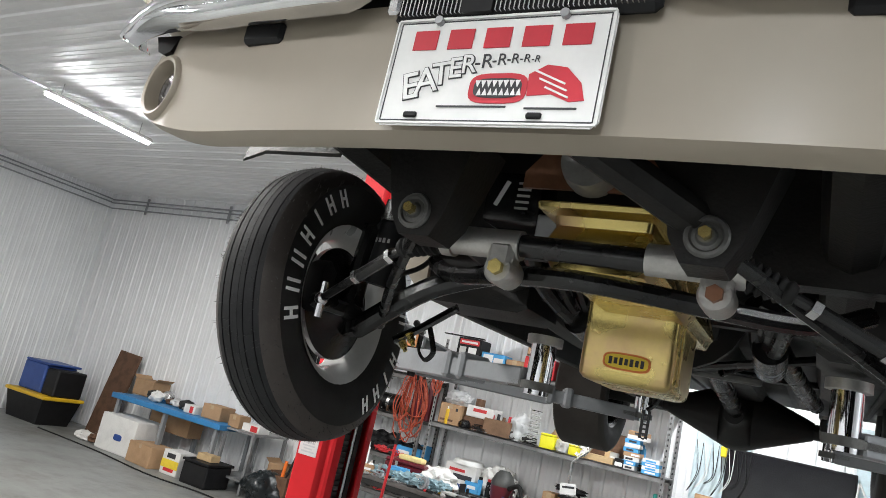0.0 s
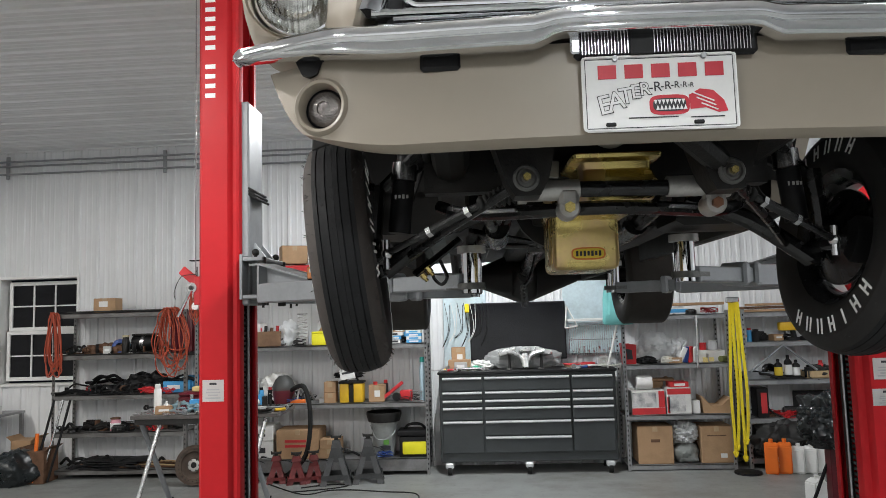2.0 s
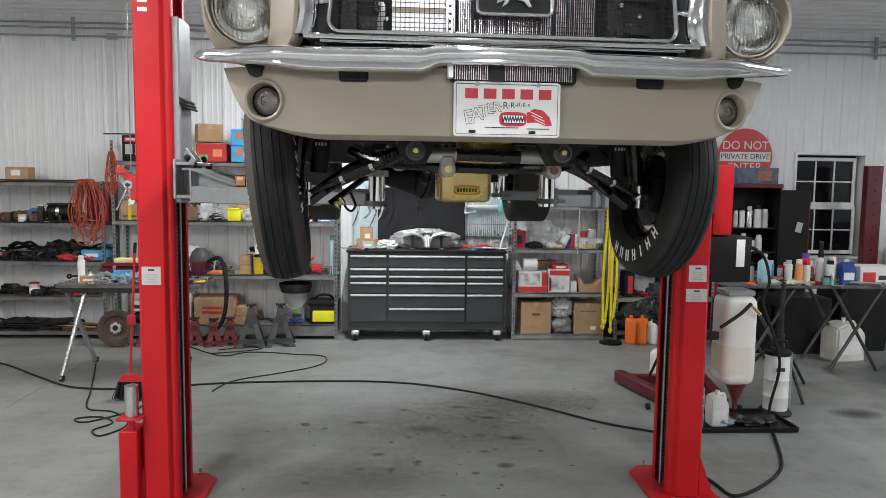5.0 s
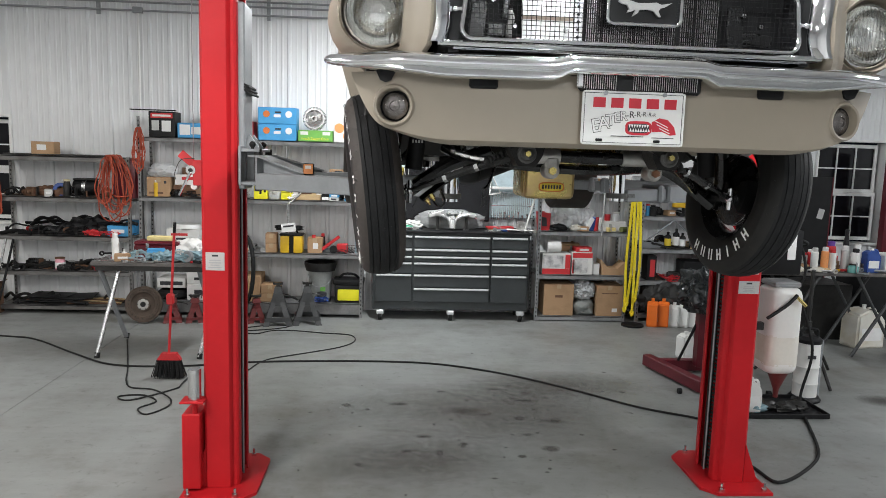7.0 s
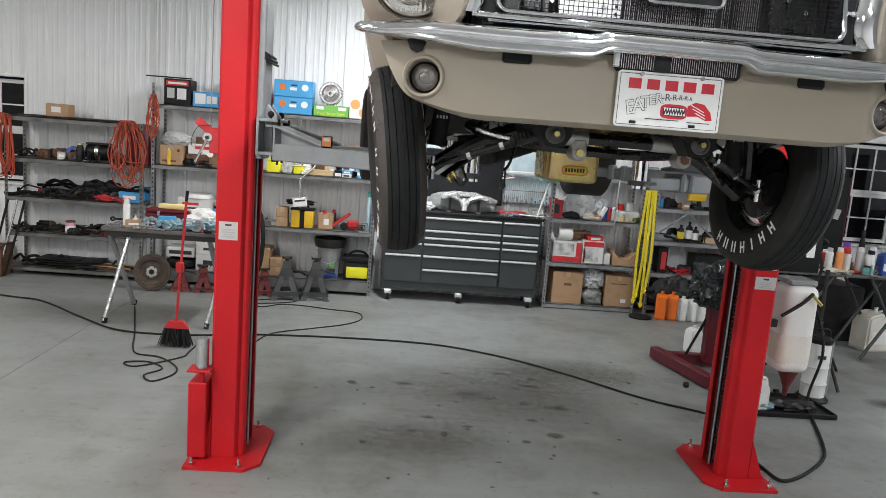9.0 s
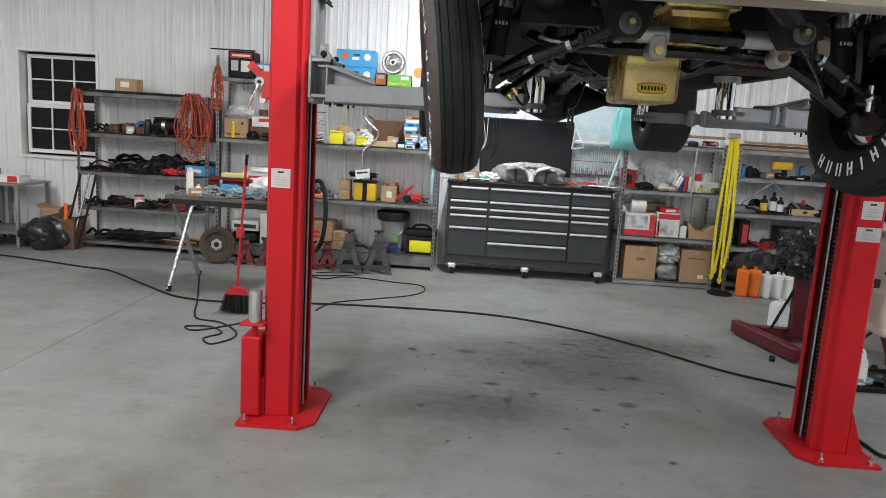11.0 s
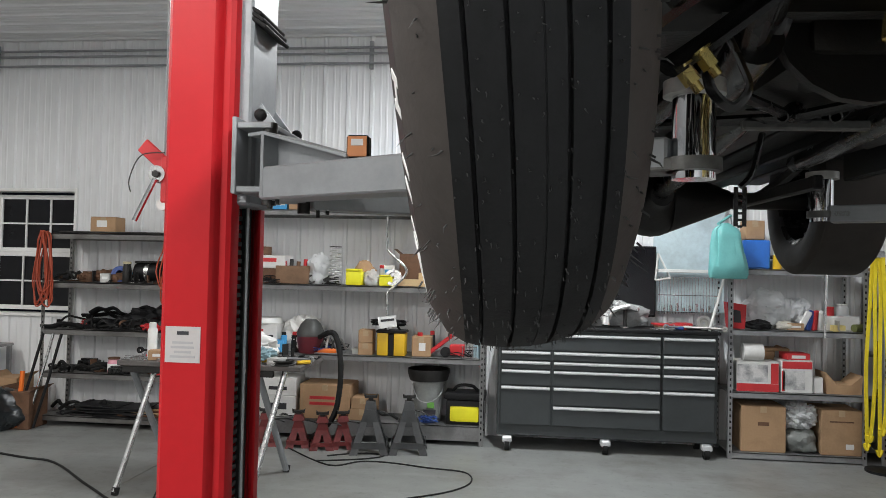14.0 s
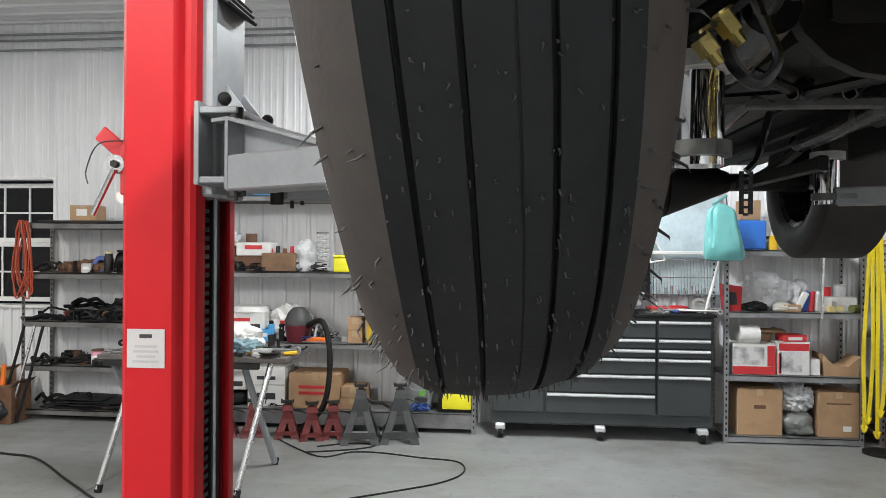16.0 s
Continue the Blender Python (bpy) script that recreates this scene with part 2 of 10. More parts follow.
def concrete():
    m = bpy.data.materials.new("worn_grey_concrete")
    m.use_nodes = True
    nt = m.node_tree
    N, L = nt.nodes, nt.links
    b = N["Principled BSDF"]
    tc = N.new("ShaderNodeTexCoord")

    def noise_at(scale, detail=6, rough=0.6):
        n = N.new("ShaderNodeTexNoise")
        n.inputs["Scale"].default_value, n.inputs["Detail"].default_value, n.inputs["Roughness"].default_value = scale, detail, rough
        L.new(tc.outputs["Object"], n.inputs["Vector"])
        return n

    def ranged(n, lo, hi, a=0.0, c=1.0):
        r = N.new("ShaderNodeMapRange")
        for k, v in (("From Min", lo), ("From Max", hi), ("To Min", a), ("To Max", c)):
            r.inputs[k].default_value = v
        L.new(n.outputs["Fac"], r.inputs["Value"])
        return r

    def mixed(f, a, c):
        x = N.new("ShaderNodeMix")
        x.data_type = "RGBA"
        L.new(f.outputs[0], x.inputs["Factor"])
        for key, v in (("A", a), ("B", c)):
            if isinstance(v, tuple):
                x.inputs[key].default_value = (*v, 1)
            else:
                L.new(v.outputs["Result"], x.inputs[key])
        return x

    big, mid, fine, spots = noise_at(0.45), noise_at(2.4), noise_at(38), noise_at(7.5, 3, 0.5)
    c = mixed(ranged(big, 0.38, 0.62), (0.222, 0.231, 0.226), (0.181, 0.185, 0.176))
    c = mixed(ranged(mid, 0.52, 0.74, 0, 0.6), c, (0.126, 0.122, 0.112))
    c = mixed(ranged(fine, 0.3, 0.75, 0, 0.22), c, (0.244, 0.244, 0.233))
    c = mixed(ranged(spots, 0.70, 0.78, 0, 0.12), c, (0.067, 0.063, 0.059))
    # wiped light streaks and brown tracked-in dirt
    st = noise_at(1.6, 5, 0.7)
    mp = N.new("ShaderNodeMapping")
    mp.inputs["Scale"].default_value, mp.inputs["Rotation"].default_value = (0.5, 3.0, 1), (0, 0, 0.35)
    L.new(tc.outputs["Object"], mp.inputs["Vector"]), L.new(mp.outputs[0], st.inputs["Vector"])
    c = mixed(ranged(st, 0.50, 0.70, 0, 0.5), c, (0.266, 0.272, 0.268))
    dirt = noise_at(0.9, 7, 0.72)
    c = mixed(ranged(dirt, 0.52, 0.68, 0, 0.6), c, (0.122, 0.112, 0.095))
    grime = noise_at(13, 8, 0.75)
    c = mixed(ranged(grime, 0.56, 0.70, 0, 0.6), c, (0.081, 0.078, 0.073))
    L.new(c.outputs["Result"], b.inputs["Base Color"])
    r = ranged(mid, 0.3, 0.7, 0.38, 0.60)
    L.new(r.outputs[0], b.inputs["Roughness"])
    bp = N.new("ShaderNodeBump")
    bp.inputs["Strength"].default_value, bp.inputs["Distance"].default_value = 0.12, 0.004
    L.new(fine.outputs["Fac"], bp.inputs["Height"])
    L.new(bp.outputs[0], b.inputs["Normal"])
    return m


M_FLOOR = concrete()


def stain(name, col, top, grain):
    m = bpy.data.materials.new(name)
    m.use_nodes = True
    N, L = m.node_tree.nodes, m.node_tree.links
    b = N["Principled BSDF"]
    b.inputs["Base Color"].default_value = (*col, 1)
    b.inputs["Roughness"].default_value = 0.45
    tc, gr, ns = N.new("ShaderNodeTexCoord"), N.new("ShaderNodeTexGradient"), N.new("ShaderNodeTexNoise")
    mp = N.new("ShaderNodeMapping")
    mp.inputs["Location"].default_value, mp.inputs["Scale"].default_value = (-1, -1, 0), (2, 2, 0)
    gr.gradient_type = "SPHERICAL"
    ns.inputs["Scale"].default_value, ns.inputs["Detail"].default_value, ns.inputs["Roughness"].default_value = grain, 9, 0.7
    L.new(tc.outputs["Generated"], mp.inputs["Vector"]), L.new(mp.outputs[0], gr.inputs["Vector"])
    geo = N.new("ShaderNodeNewGeometry")
    L.new(geo.outputs["Position"], ns.inputs["Vector"])
    mu = N.new("ShaderNodeMath")
    mu.operation = "MULTIPLY"
    L.new(gr.outputs["Fac"], mu.inputs[0]), L.new(ns.outputs["Fac"], mu.inputs[1])
    r = N.new("ShaderNodeMapRange")
    for k, v in (("From Min", 0.10), ("From Max", 0.42), ("To Min", 0.0), ("To Max", top)):
        r.inputs[k].default_value = v
    L.new(mu.outputs[0], r.inputs["Value"])
    L.new(r.outputs[0], b.inputs["Alpha"])
    return m


M_STAIN = stain("oil_stain", (0.07, 0.064, 0.058), 0.65, 60)
M_DIRT = stain("tracked_dirt", (0.11, 0.10, 0.085), 0.5, 16)
M_SPOT = stain("dark_spot", (0.075, 0.068, 0.06), 0.8, 90)

# ---- the room ----
XL, XR, YB, YF, ZC = -11.1, 8.6, 7.62, -6.2, 3.73
WINS = [(-6.42, -5.49, 1.0, 2.22), (4.25, 5.12, 0.97, 2.24)]


def ribbed(bm, u0, u1, v0, v1, put, pitch=0.2286, flip=1):
    """Sheet steel with a raised rib every pitch along u, with two faint ones between."""
    us = [u0]
    k = math.floor(u0 / pitch)
    while k * pitch < u1:
        c = k * pitch
        for d, _ in ((-0.026, 0), (-0.014, 1), (0.014, 1), (0.026, 0), (0.072, 0), (0.078, 0.25), (0.092, 0.25), (0.098, 0), (0.132, 0), (0.138, 0.25), (0.152, 0.25), (0.158, 0)):
            if u0 < c + d < u1:
                us.append(c + d)
        k += 1
    us.append(u1)

    def height(u):
        d = (u + 0.026) % pitch - 0.026
        if abs(d) <= 0.0141:
            return 0.016
        if abs(d - 0.085) <= 0.0071 or abs(d - 0.145) <= 0.0071:
            return 0.004
        return 0.0
    lo = [bm.verts.new(put(u, v0, height(u))) for u in us]
    hi = [bm.verts.new(put(u, v1, height(u))) for u in us]
    for i in range(len(us) - 1):
        bm.faces.new((lo[i], lo[i + 1], hi[i + 1], hi[i]))


def wall_along_x(name, y, x0, x1, face, wins=()):
    bm = bmn()
    cuts = [x0]
    for a, b_, _, _ in wins:
        cuts += [a, b_]
    cuts.append(x1)
    put = lambda u, v, h: Vector((u, y + face * h, v))
    for a, b_ in zip(cuts[::2], cuts[1::2]):
        ribbed(bm, a, b_, 0, ZC, put)
        box(bm, ((a + b_) / 2, y - face * 0.09, ZC / 2), (b_ - a, 0.16, ZC))
    for a, b_, z0, z1 in wins:
        for lo, hi in ((0, z0), (z1, ZC)):
            ribbed(bm, a, b_, lo, hi, put)
            box(bm, ((a + b_) / 2, y - face * 0.09, (lo + hi) / 2), (b_ - a, 0.16, hi - lo))
    ob = solo(name, bm, M_WALL, "white ribbed steel wall panels in a workshop", "wall", (0, y, 0), kind="structure", smooth=False)
    return ob


wall_along_x("wall_north", YB, XL, XR, -1, WINS)
wall_along_x("wall_south", YF, XL, XR, 1)
for name, x, face in (("wall_west", XL, 1), ("wall_east", XR, -1)):
    bm = bmn()
    ribbed(bm, YF, YB, 0, ZC, lambda u, v, h: Vector((x + face * h, u, v)))
    box(bm, (x - face * 0.09, (YF + YB) / 2, ZC / 2), (0.16, YB - YF + 0.36, ZC))
    solo(name, bm, M_WALL, "white ribbed steel wall panels in a workshop", "wall", (x, 0, 0), kind="structure", smooth=False)
bm = bmn()
ribbed(bm, YF, YB, XL, XR, lambda u, v, h: Vector((v, u, ZC - h)))
box(bm, ((XL + XR) / 2, (YF + YB) / 2, ZC + 0.06), (XR - XL + 0.4, YB - YF + 0.4, 0.1))
solo("ceiling", bm, M_CEIL, "white ribbed steel workshop ceiling", "ceiling", (0, 0, ZC), kind="structure", smooth=False)

# concrete floor in two pours, with an open saw joint between them
floor = thing("floor", (0, 0, 0), "grey sealed concrete floor with oil stains and a saw joint", "floor", kind="structure")
bm = box(bmn(), ((XL + XR) / 2, (YF + YB) / 2, -0.12), (XR - XL + 0.4, YB - YF + 0.4, 0.16))
part("sub_base", bm, M_DARKSTEEL, floor)
JX = -3.79
for a, b_ in ((XL - 0.1, JX - 0.003), (JX + 0.003, XR + 0.1)):
    part("slab", box(bmn(), ((a + b_) / 2, (YF + YB) / 2, -0.02), (b_ - a, YB - YF + 0.2, 0.04)), M_FLOOR, floor, smooth=False)

# oil stains, thin films that fade out at their edges
def film_of(pts, x, y, z):
    bm = bmn()
    bm.faces.new([bm.verts.new((x + px, y + py, z)) for px, py in pts])
    return bm


for i, (x, y, r, e) in enumerate([(-0.51, 3.47, 0.05, 0.7), (-0.31, 4.03, 0.05, 0.5), (-0.16, 4.62, 0.09, 0.4), (-0.95, 4.25, 0.10, 0.5), (-0.78, 3.60, 0.08, 0.6), (-0.6, 4.55, 0.06, 0.6), (0.05, 4.35, 0.10, 0.4), (-0.45, 4.10, 0.20, 0.5), (-0.9, 3.35, 0.05, 0.6), (0.2, 3.9, 0.12, 0.5), (3.1, 4.4, 0.3, 0.7), (-0.30, 4.10, 1.5, 0.62), (0.35, 4.75, 1.1, 0.5), (-0.9, 3.2, 0.9, 0.6)]):
    pts = [(r * math.cos(a * math.pi / 12), e * r * math.sin(a * math.pi / 12)) for a in range(24)]
    solo("oil_stain", film_of(pts, x, y, 0.0006 + 0.0002 * i), M_DIRT if r > 0.5 else M_STAIN, "brownish dirt patch on the concrete floor" if r > 0.5 else "dark oil stain on the concrete floor", "stain", (x, y, 0), group="floor stains", kind="structure")

rnd = random.Random(77)
for i in range(60):
    x, y, r = rnd.gauss(-0.35, 0.75), rnd.gauss(3.9, 0.75), rnd.uniform(0.012, 0.040) * (2.4 if i % 9 == 0 else 1.0)
    e, a0 = rnd.uniform(0.35, 0.9), rnd.uniform(0, 3.1)
    pts = [(r * math.cos(a * math.pi / 8) * math.cos(a0) - e * r * math.sin(a * math.pi / 8) * math.sin(a0), r * math.cos(a * math.pi / 8) * math.sin(a0) + e * r * math.sin(a * math.pi / 8) * math.cos(a0)) for a in range(16)]
    solo("oil_spot", film_of(pts, x, y, 0.0036 + 0.0001 * i), M_SPOT, "small dark oil spot on the concrete floor", "stain", (x, y, 0), group="floor stains", kind="structure")


def window(name, x0, x1, z0, z1):
    w = thing(name, ((x0 + x1) / 2, YB, z0), "white double-hung window in a deep reveal, dark night outside", "window", kind="structure")
    yb = YB + 0.10
    bm = bmn()
    for c, s in (((x0 - 0.012, YB + 0.06, (z0 + z1) / 2), (0.03, 0.17, z1 - z0 + 0.06)), ((x1 + 0.012, YB + 0.06, (z0 + z1) / 2), (0.03, 0.17, z1 - z0 + 0.06)), (((x0 + x1) / 2, YB + 0.06, z1 + 0.012), (x1 - x0 - 0.006, 0.17, 0.03)), (((x0 + x1) / 2, YB + 0.06, z0 - 0.012), (x1 - x0 - 0.006, 0.19, 0.03))):
        box(bm, c, s, bev=0.003)
    part("reveal", bm, M_TRIM, w, "white steel reveal")
    zm = (z0 + z1) / 2
    for k, (a, b_) in enumerate(((z0 + 0.03, zm), (zm, z1 - 0.03))):
        y = yb - 0.015 + 0.03 * k
        xa, xb = x0 + 0.03, x1 - 0.03
        bm = bmn()
        for c, s in (((xa + 0.02, y, (a + b_) / 2), (0.04, 0.035, b_ - a)), ((xb - 0.02, y, (a + b_) / 2), (0.04, 0.035, b_ - a)), (((xa + xb) / 2, y, a + 0.022), (xb - xa - 0.08, 0.035, 0.044)), (((xa + xb) / 2, y, b_ - 0.022), (xb - xa - 0.08, 0.035, 0.044))):
            box(bm, c, s, bev=0.004)
        sash = part("sash", bm, M_TRIM, w)
        bm = bmn()
        for j in (1, 2):
            box(bm, (xa + 0.04 + (xb - xa - 0.08) * j / 3, y - 0.008, (a + b_) / 2), (0.016, 0.016, b_ - a - 0.088))
        box(bm, ((xa + xb) / 2, y - 0.0075, (a + b_) / 2), (xb - xa - 0.08, 0.015, 0.016))
        part("muntin", bm, M_TRIM, sash)
        part("pane", box(bmn(), ((xa + xb) / 2, y + 0.006, (a + b_) / 2), (xb - xa - 0.08, 0.006, b_ - a - 0.088)), M_GLASSDARK, sash, "dark glass")


for i, q in enumerate(WINS):
    window(f"window_{i + 1}", *q)

# galvanised conduits along the head of the wall
rack = thing("conduit_run", (XL, YB, 3.45), "three galvanised conduits clamped along the wall head", "conduit")
for z in (3.612, 3.555, 3.462):
    part("conduit", cyl(bmn(), (XL + 0.02, YB - 0.055, z), (XR - 0.02, YB - 0.055, z), 0.012, n=10), M_CONDUIT, rack)
for i in range(9):
    x = -10.2 + i * 1.92
    if x < XR:
        part("clamp_strut", box(bmn(), (x, YB - 0.028, 3.545), (0.042, 0.024, 0.27), bev=0.004), M_CONDUIT, rack)
drop = thing("conduit_drop", (-4.0, YB, 2.2), "white-painted conduit dropping down the wall", "conduit")
part("pipe", cyl(bmn(), (-4.0, YB - 0.035, 2.2), (-4.0, YB - 0.035, 3.45), 0.012, n=10), M_TRIM, drop)
part("box", box(bmn(), (-4.0, YB - 0.04, 3.47), (0.11, 0.05, 0.07), bev=0.006), M_CONDUIT, drop)
left = thing("conduit_run", (XL, 0, 3.45), "galvanised conduits clamped along the wall head", "conduit")
for z in (3.612, 3.555, 3.462):
    part("conduit", cyl(bmn(), (XL + 0.055, YF + 0.1, z), (XL + 0.055, YB - 0.1, z), 0.012, n=10), M_CONDUIT, left)


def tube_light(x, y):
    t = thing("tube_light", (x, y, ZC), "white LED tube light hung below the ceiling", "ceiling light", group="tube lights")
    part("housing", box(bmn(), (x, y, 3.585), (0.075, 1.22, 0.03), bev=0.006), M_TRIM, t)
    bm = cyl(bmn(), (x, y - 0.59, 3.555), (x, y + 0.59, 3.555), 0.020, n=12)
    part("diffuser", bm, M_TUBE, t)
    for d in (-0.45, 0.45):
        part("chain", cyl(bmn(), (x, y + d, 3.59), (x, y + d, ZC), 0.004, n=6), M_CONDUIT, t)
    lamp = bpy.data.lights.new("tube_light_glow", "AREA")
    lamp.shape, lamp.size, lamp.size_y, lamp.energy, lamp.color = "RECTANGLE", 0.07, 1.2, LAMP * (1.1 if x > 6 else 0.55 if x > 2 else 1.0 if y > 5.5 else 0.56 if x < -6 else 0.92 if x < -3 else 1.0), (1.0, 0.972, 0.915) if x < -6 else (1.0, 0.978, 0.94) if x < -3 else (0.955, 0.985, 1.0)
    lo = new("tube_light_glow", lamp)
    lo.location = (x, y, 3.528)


# The tube at (3.1, 0.7) is added at reduced power to brighten the east.
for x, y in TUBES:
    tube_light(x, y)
bm = cyl(bmn(), (-6.9, YF + 0.2, 3.66), (-6.9, 5.0, 3.66), 0.011, n=8)
solo("light_feed_conduit", bm, M_CONDUIT, "galvanised conduit under the ceiling", "conduit", (-6.9, 0, 3.66))

# ---- two-post lift ----
LC = -0.467
EAST = Vector((0.02, 0.06, 0))   # the eastern column stands a little further back


def lift_post(s):
    """One column; s is -1 for the western post and 1 for the eastern one."""
    X = lambda d: LC + s * d
    t = thing("lift_post", (X(1.46), 2.96, 0), "red enamelled two-post lift column with grey carriage, bolted down", "vehicle lift", group="lift columns")
    half = [(1.588, 2.965), (1.588, 2.812), (1.576, 2.800), (1.452, 2.800), (1.446, 2.806), (1.442, 2.818), (1.436, 2.828), (1.418, 2.829), (1.409, 2.836), (1.405, 2.850), (1.405, 2.880)]
    full = half[::-1] + [(x, 5.93 - y) for x, y in half[1:]]
    out = ring_of([(X(x), y) for x, y in full], 0.008)
    part("column", prism(bmn(), out, Matrix.Translation((0, 0, 0.02)), 3.52), M_RED, t)
    oc = [(1.70, 2.655), (1.37, 2.655), (1.29, 2.74), (1.29, 3.19), (1.37, 3.275), (1.70, 3.275)]
    part("base_plate", prism(bmn(), [(X(x), y) for x, y in oc], Matrix.Identity(4), 0.018), M_RED, t)
    for x, y in ((1.66, 2.69), (1.40, 2.69), (1.66, 3.24), (1.40, 3.24)):
        b = cyl(bmn(), (X(x), y, 0.018), (X(x), y, 0.034), 0.016, n=6)
        cyl(b, (X(x), y, 0.03), (X(x), y, 0.065), 0.008, n=8)
        part("anchor_bolt", b, M_CHROME2, t)
    # gusset at the foot
    g = [(1.585, 0.02), (1.68, 0.02), (1.66, 0.06), (1.585, 0.26)]
    for y in (2.80, 3.12):
        m = Matrix(((s, 0, 0, LC), (0, 0, 1, y), (0, 1, 0, 0), (0, 0, 0, 1)))
        part("gusset", prism(bmn(), g, m, 0.008), M_RED, t)
    # carriage: grey tube inside the column, with its head plates
    c = box(bmn(), (X(1.413), 2.965, 2.22), (0.095, 0.21, 1.0), bev=0.008)
    car = part("carriage", c, M_GREY, t, "grey enamel carriage")
    for y in (2.90, 3.02):
        pl2 = [(1.372, 1.757), (1.372, 1.962), (1.352, 2.022), (1.300, 1.955), (1.300, 1.757)]
        m = Matrix(((s, 0, 0, LC), (0, 0, 1, y), (0, 1, 0, 0), (0, 0, 0, 1)))
        part("cheek_plate", prism(bmn(), pl2, m, 0.012), M_GREY, car)
    part("back_plate", box(bmn(), (X(1.379), 2.965, 1.851), (0.014, 0.38, 0.212), bev=0.002), M_GREY, car)
    for z in (1.757, 1.934):
        part("yoke_plate", box(bmn(), (X(1.322), 2.965, z), (0.098, 0.38, 0.018), bev=0.003), M_GREY, car)
    gd = box(bmn(), (X(1.40), 2.965, 2.285), (0.09, 0.20, 0.03), rot=rot3(0, -32 * s, 0), bev=0.004)
    for k in range(3):
        box(gd, (X(1.38 - 0.012 * k), 2.965, 2.30 - 0.006 - 0.022 * k), (0.085 - 0.012 * k, 0.206, 0.012), rot=rot3(0, -32 * s, 0), bev=0.003)
    part("door_guard", gd, M_BLACKRUB, car, "ribbed black rubber door guard")
    ch = bmn()
    for y in (2.915, 3.015):
        box(ch, (X(1.432), y, 0.87), (0.02, 0.03, 1.70))
    for k in range(66):
        box(ch, (X(1.420), 2.915, 0.06 + k * 0.025), (0.014, 0.044, 0.013))
    part("chain", ch, M_DARKSTEEL, t, "oiled black lifting chain")
    part("slot_liner", box(bmn(), (X(1.50), 2.965, 1.2), (0.01, 0.18, 2.3)), M_DARKSTEEL, t)
    cable = cyl(bmn(), (X(1.408), 2.962, 0.03), (X(1.408), 2.962, 1.74), 0.006, n=6)
    part("cable", cable, M_CONDUIT, t)
    if s > 0:
        t.location += EAST
    return t


def bars(bm, x, y, z0, z1, xs):
    """Rows of plain bars on the face y, from z0 down to z1."""
    n = len(xs)
    for i, (a, b_) in enumerate(xs):
        z = z0 + (z1 - z0) * (i + 0.5) / n
        box(bm, (x + (a + b_) / 2, y, z), (b_ - a, 0.0012, abs(z1 - z0) / n * 0.5))
    return bm


M_INK = mat("black_print", (0.03, 0.03, 0.035), 0.6, 0, 0.1, 20)
M_LABEL = mat("white_label", (0.74, 0.74, 0.73), 0.5, 0, 0.05, 14)
M_STICKER = mat("faded_white_sticker", (0.50, 0.475, 0.47), 0.5, 0, 0.06, 14)
M_LABEL2 = mat("grey_label", (0.50, 0.50, 0.49), 0.45, 0.3, 0.08, 14)

M_FAINT = mat("faded_grey_print", (0.38, 0.38, 0.39), 0.6, 0, 0.1, 20)
posts = {s: lift_post(s) for s in (-1, 1)}
# stickers and the white lettering strip, as plain bars
for s, x, z, w, h, m in ((-1, -1.986, 1.325, 0.102, 0.10, M_STICKER), (1, 1.05, 1.348, 0.105, 0.095, M_STICKER), (1, 1.048, 1.222, 0.124, 0.075, M_LABEL2)):
    st = part("sticker", box(bmn(), (x, 2.7945, z), (w, 0.0018, h), bev=0.0005), m, posts[s], "white printed sticker" if m is M_STICKER else "worn silver data plate")
    part("print", bars(bmn(), x, 2.7932, z + h * 0.12, z - h * 0.40, [(-0.03, 0.03), (-0.034, 0.034), (-0.024, 0.024), (-0.036, 0.036)]), M_FAINT, st)
    part("emblem", box(bmn(), (x, 2.7932, z + h * 0.32), (0.034, 0.0012, 0.010), bev=0.0004), M_INK, st)
for s, x in ((-1, -2.0), (1, 1.06)):
    for i in range(14):
        if i != 9:
            part("letter_bar", box(bmn(), (x, 2.7952, 3.36 - i * 0.048), (0.05, 0.0016, 0.022)), M_WHITE, posts[s])

# power box and hydraulic cylinder at the foot of the western post
pb = thing("lift_power_box", (-2.1, 2.9, 0), "red steel box beside the lift post with a grey cylinder", "vehicle lift")
part("body", box(bmn(), (-2.118, 2.83, 0.25), (0.10, 0.17, 0.44), bev=0.006), M_RED, pb)
part("bracket", box(bmn(), (-2.105, 2.77, 0.545), (0.13, 0.11, 0.012), bev=0.003), M_RED, pb)
part("cylinder", cyl(bmn(), (-2.10, 2.77, 0.552), (-2.10, 2.77, 0.725), 0.036, n=20), M_CHROME2, pb)
part("stem", cyl(bmn(), (-2.10, 2.77, 0.46), (-2.10, 2.77, 0.545), 0.016, n=10), M_RED, pb)


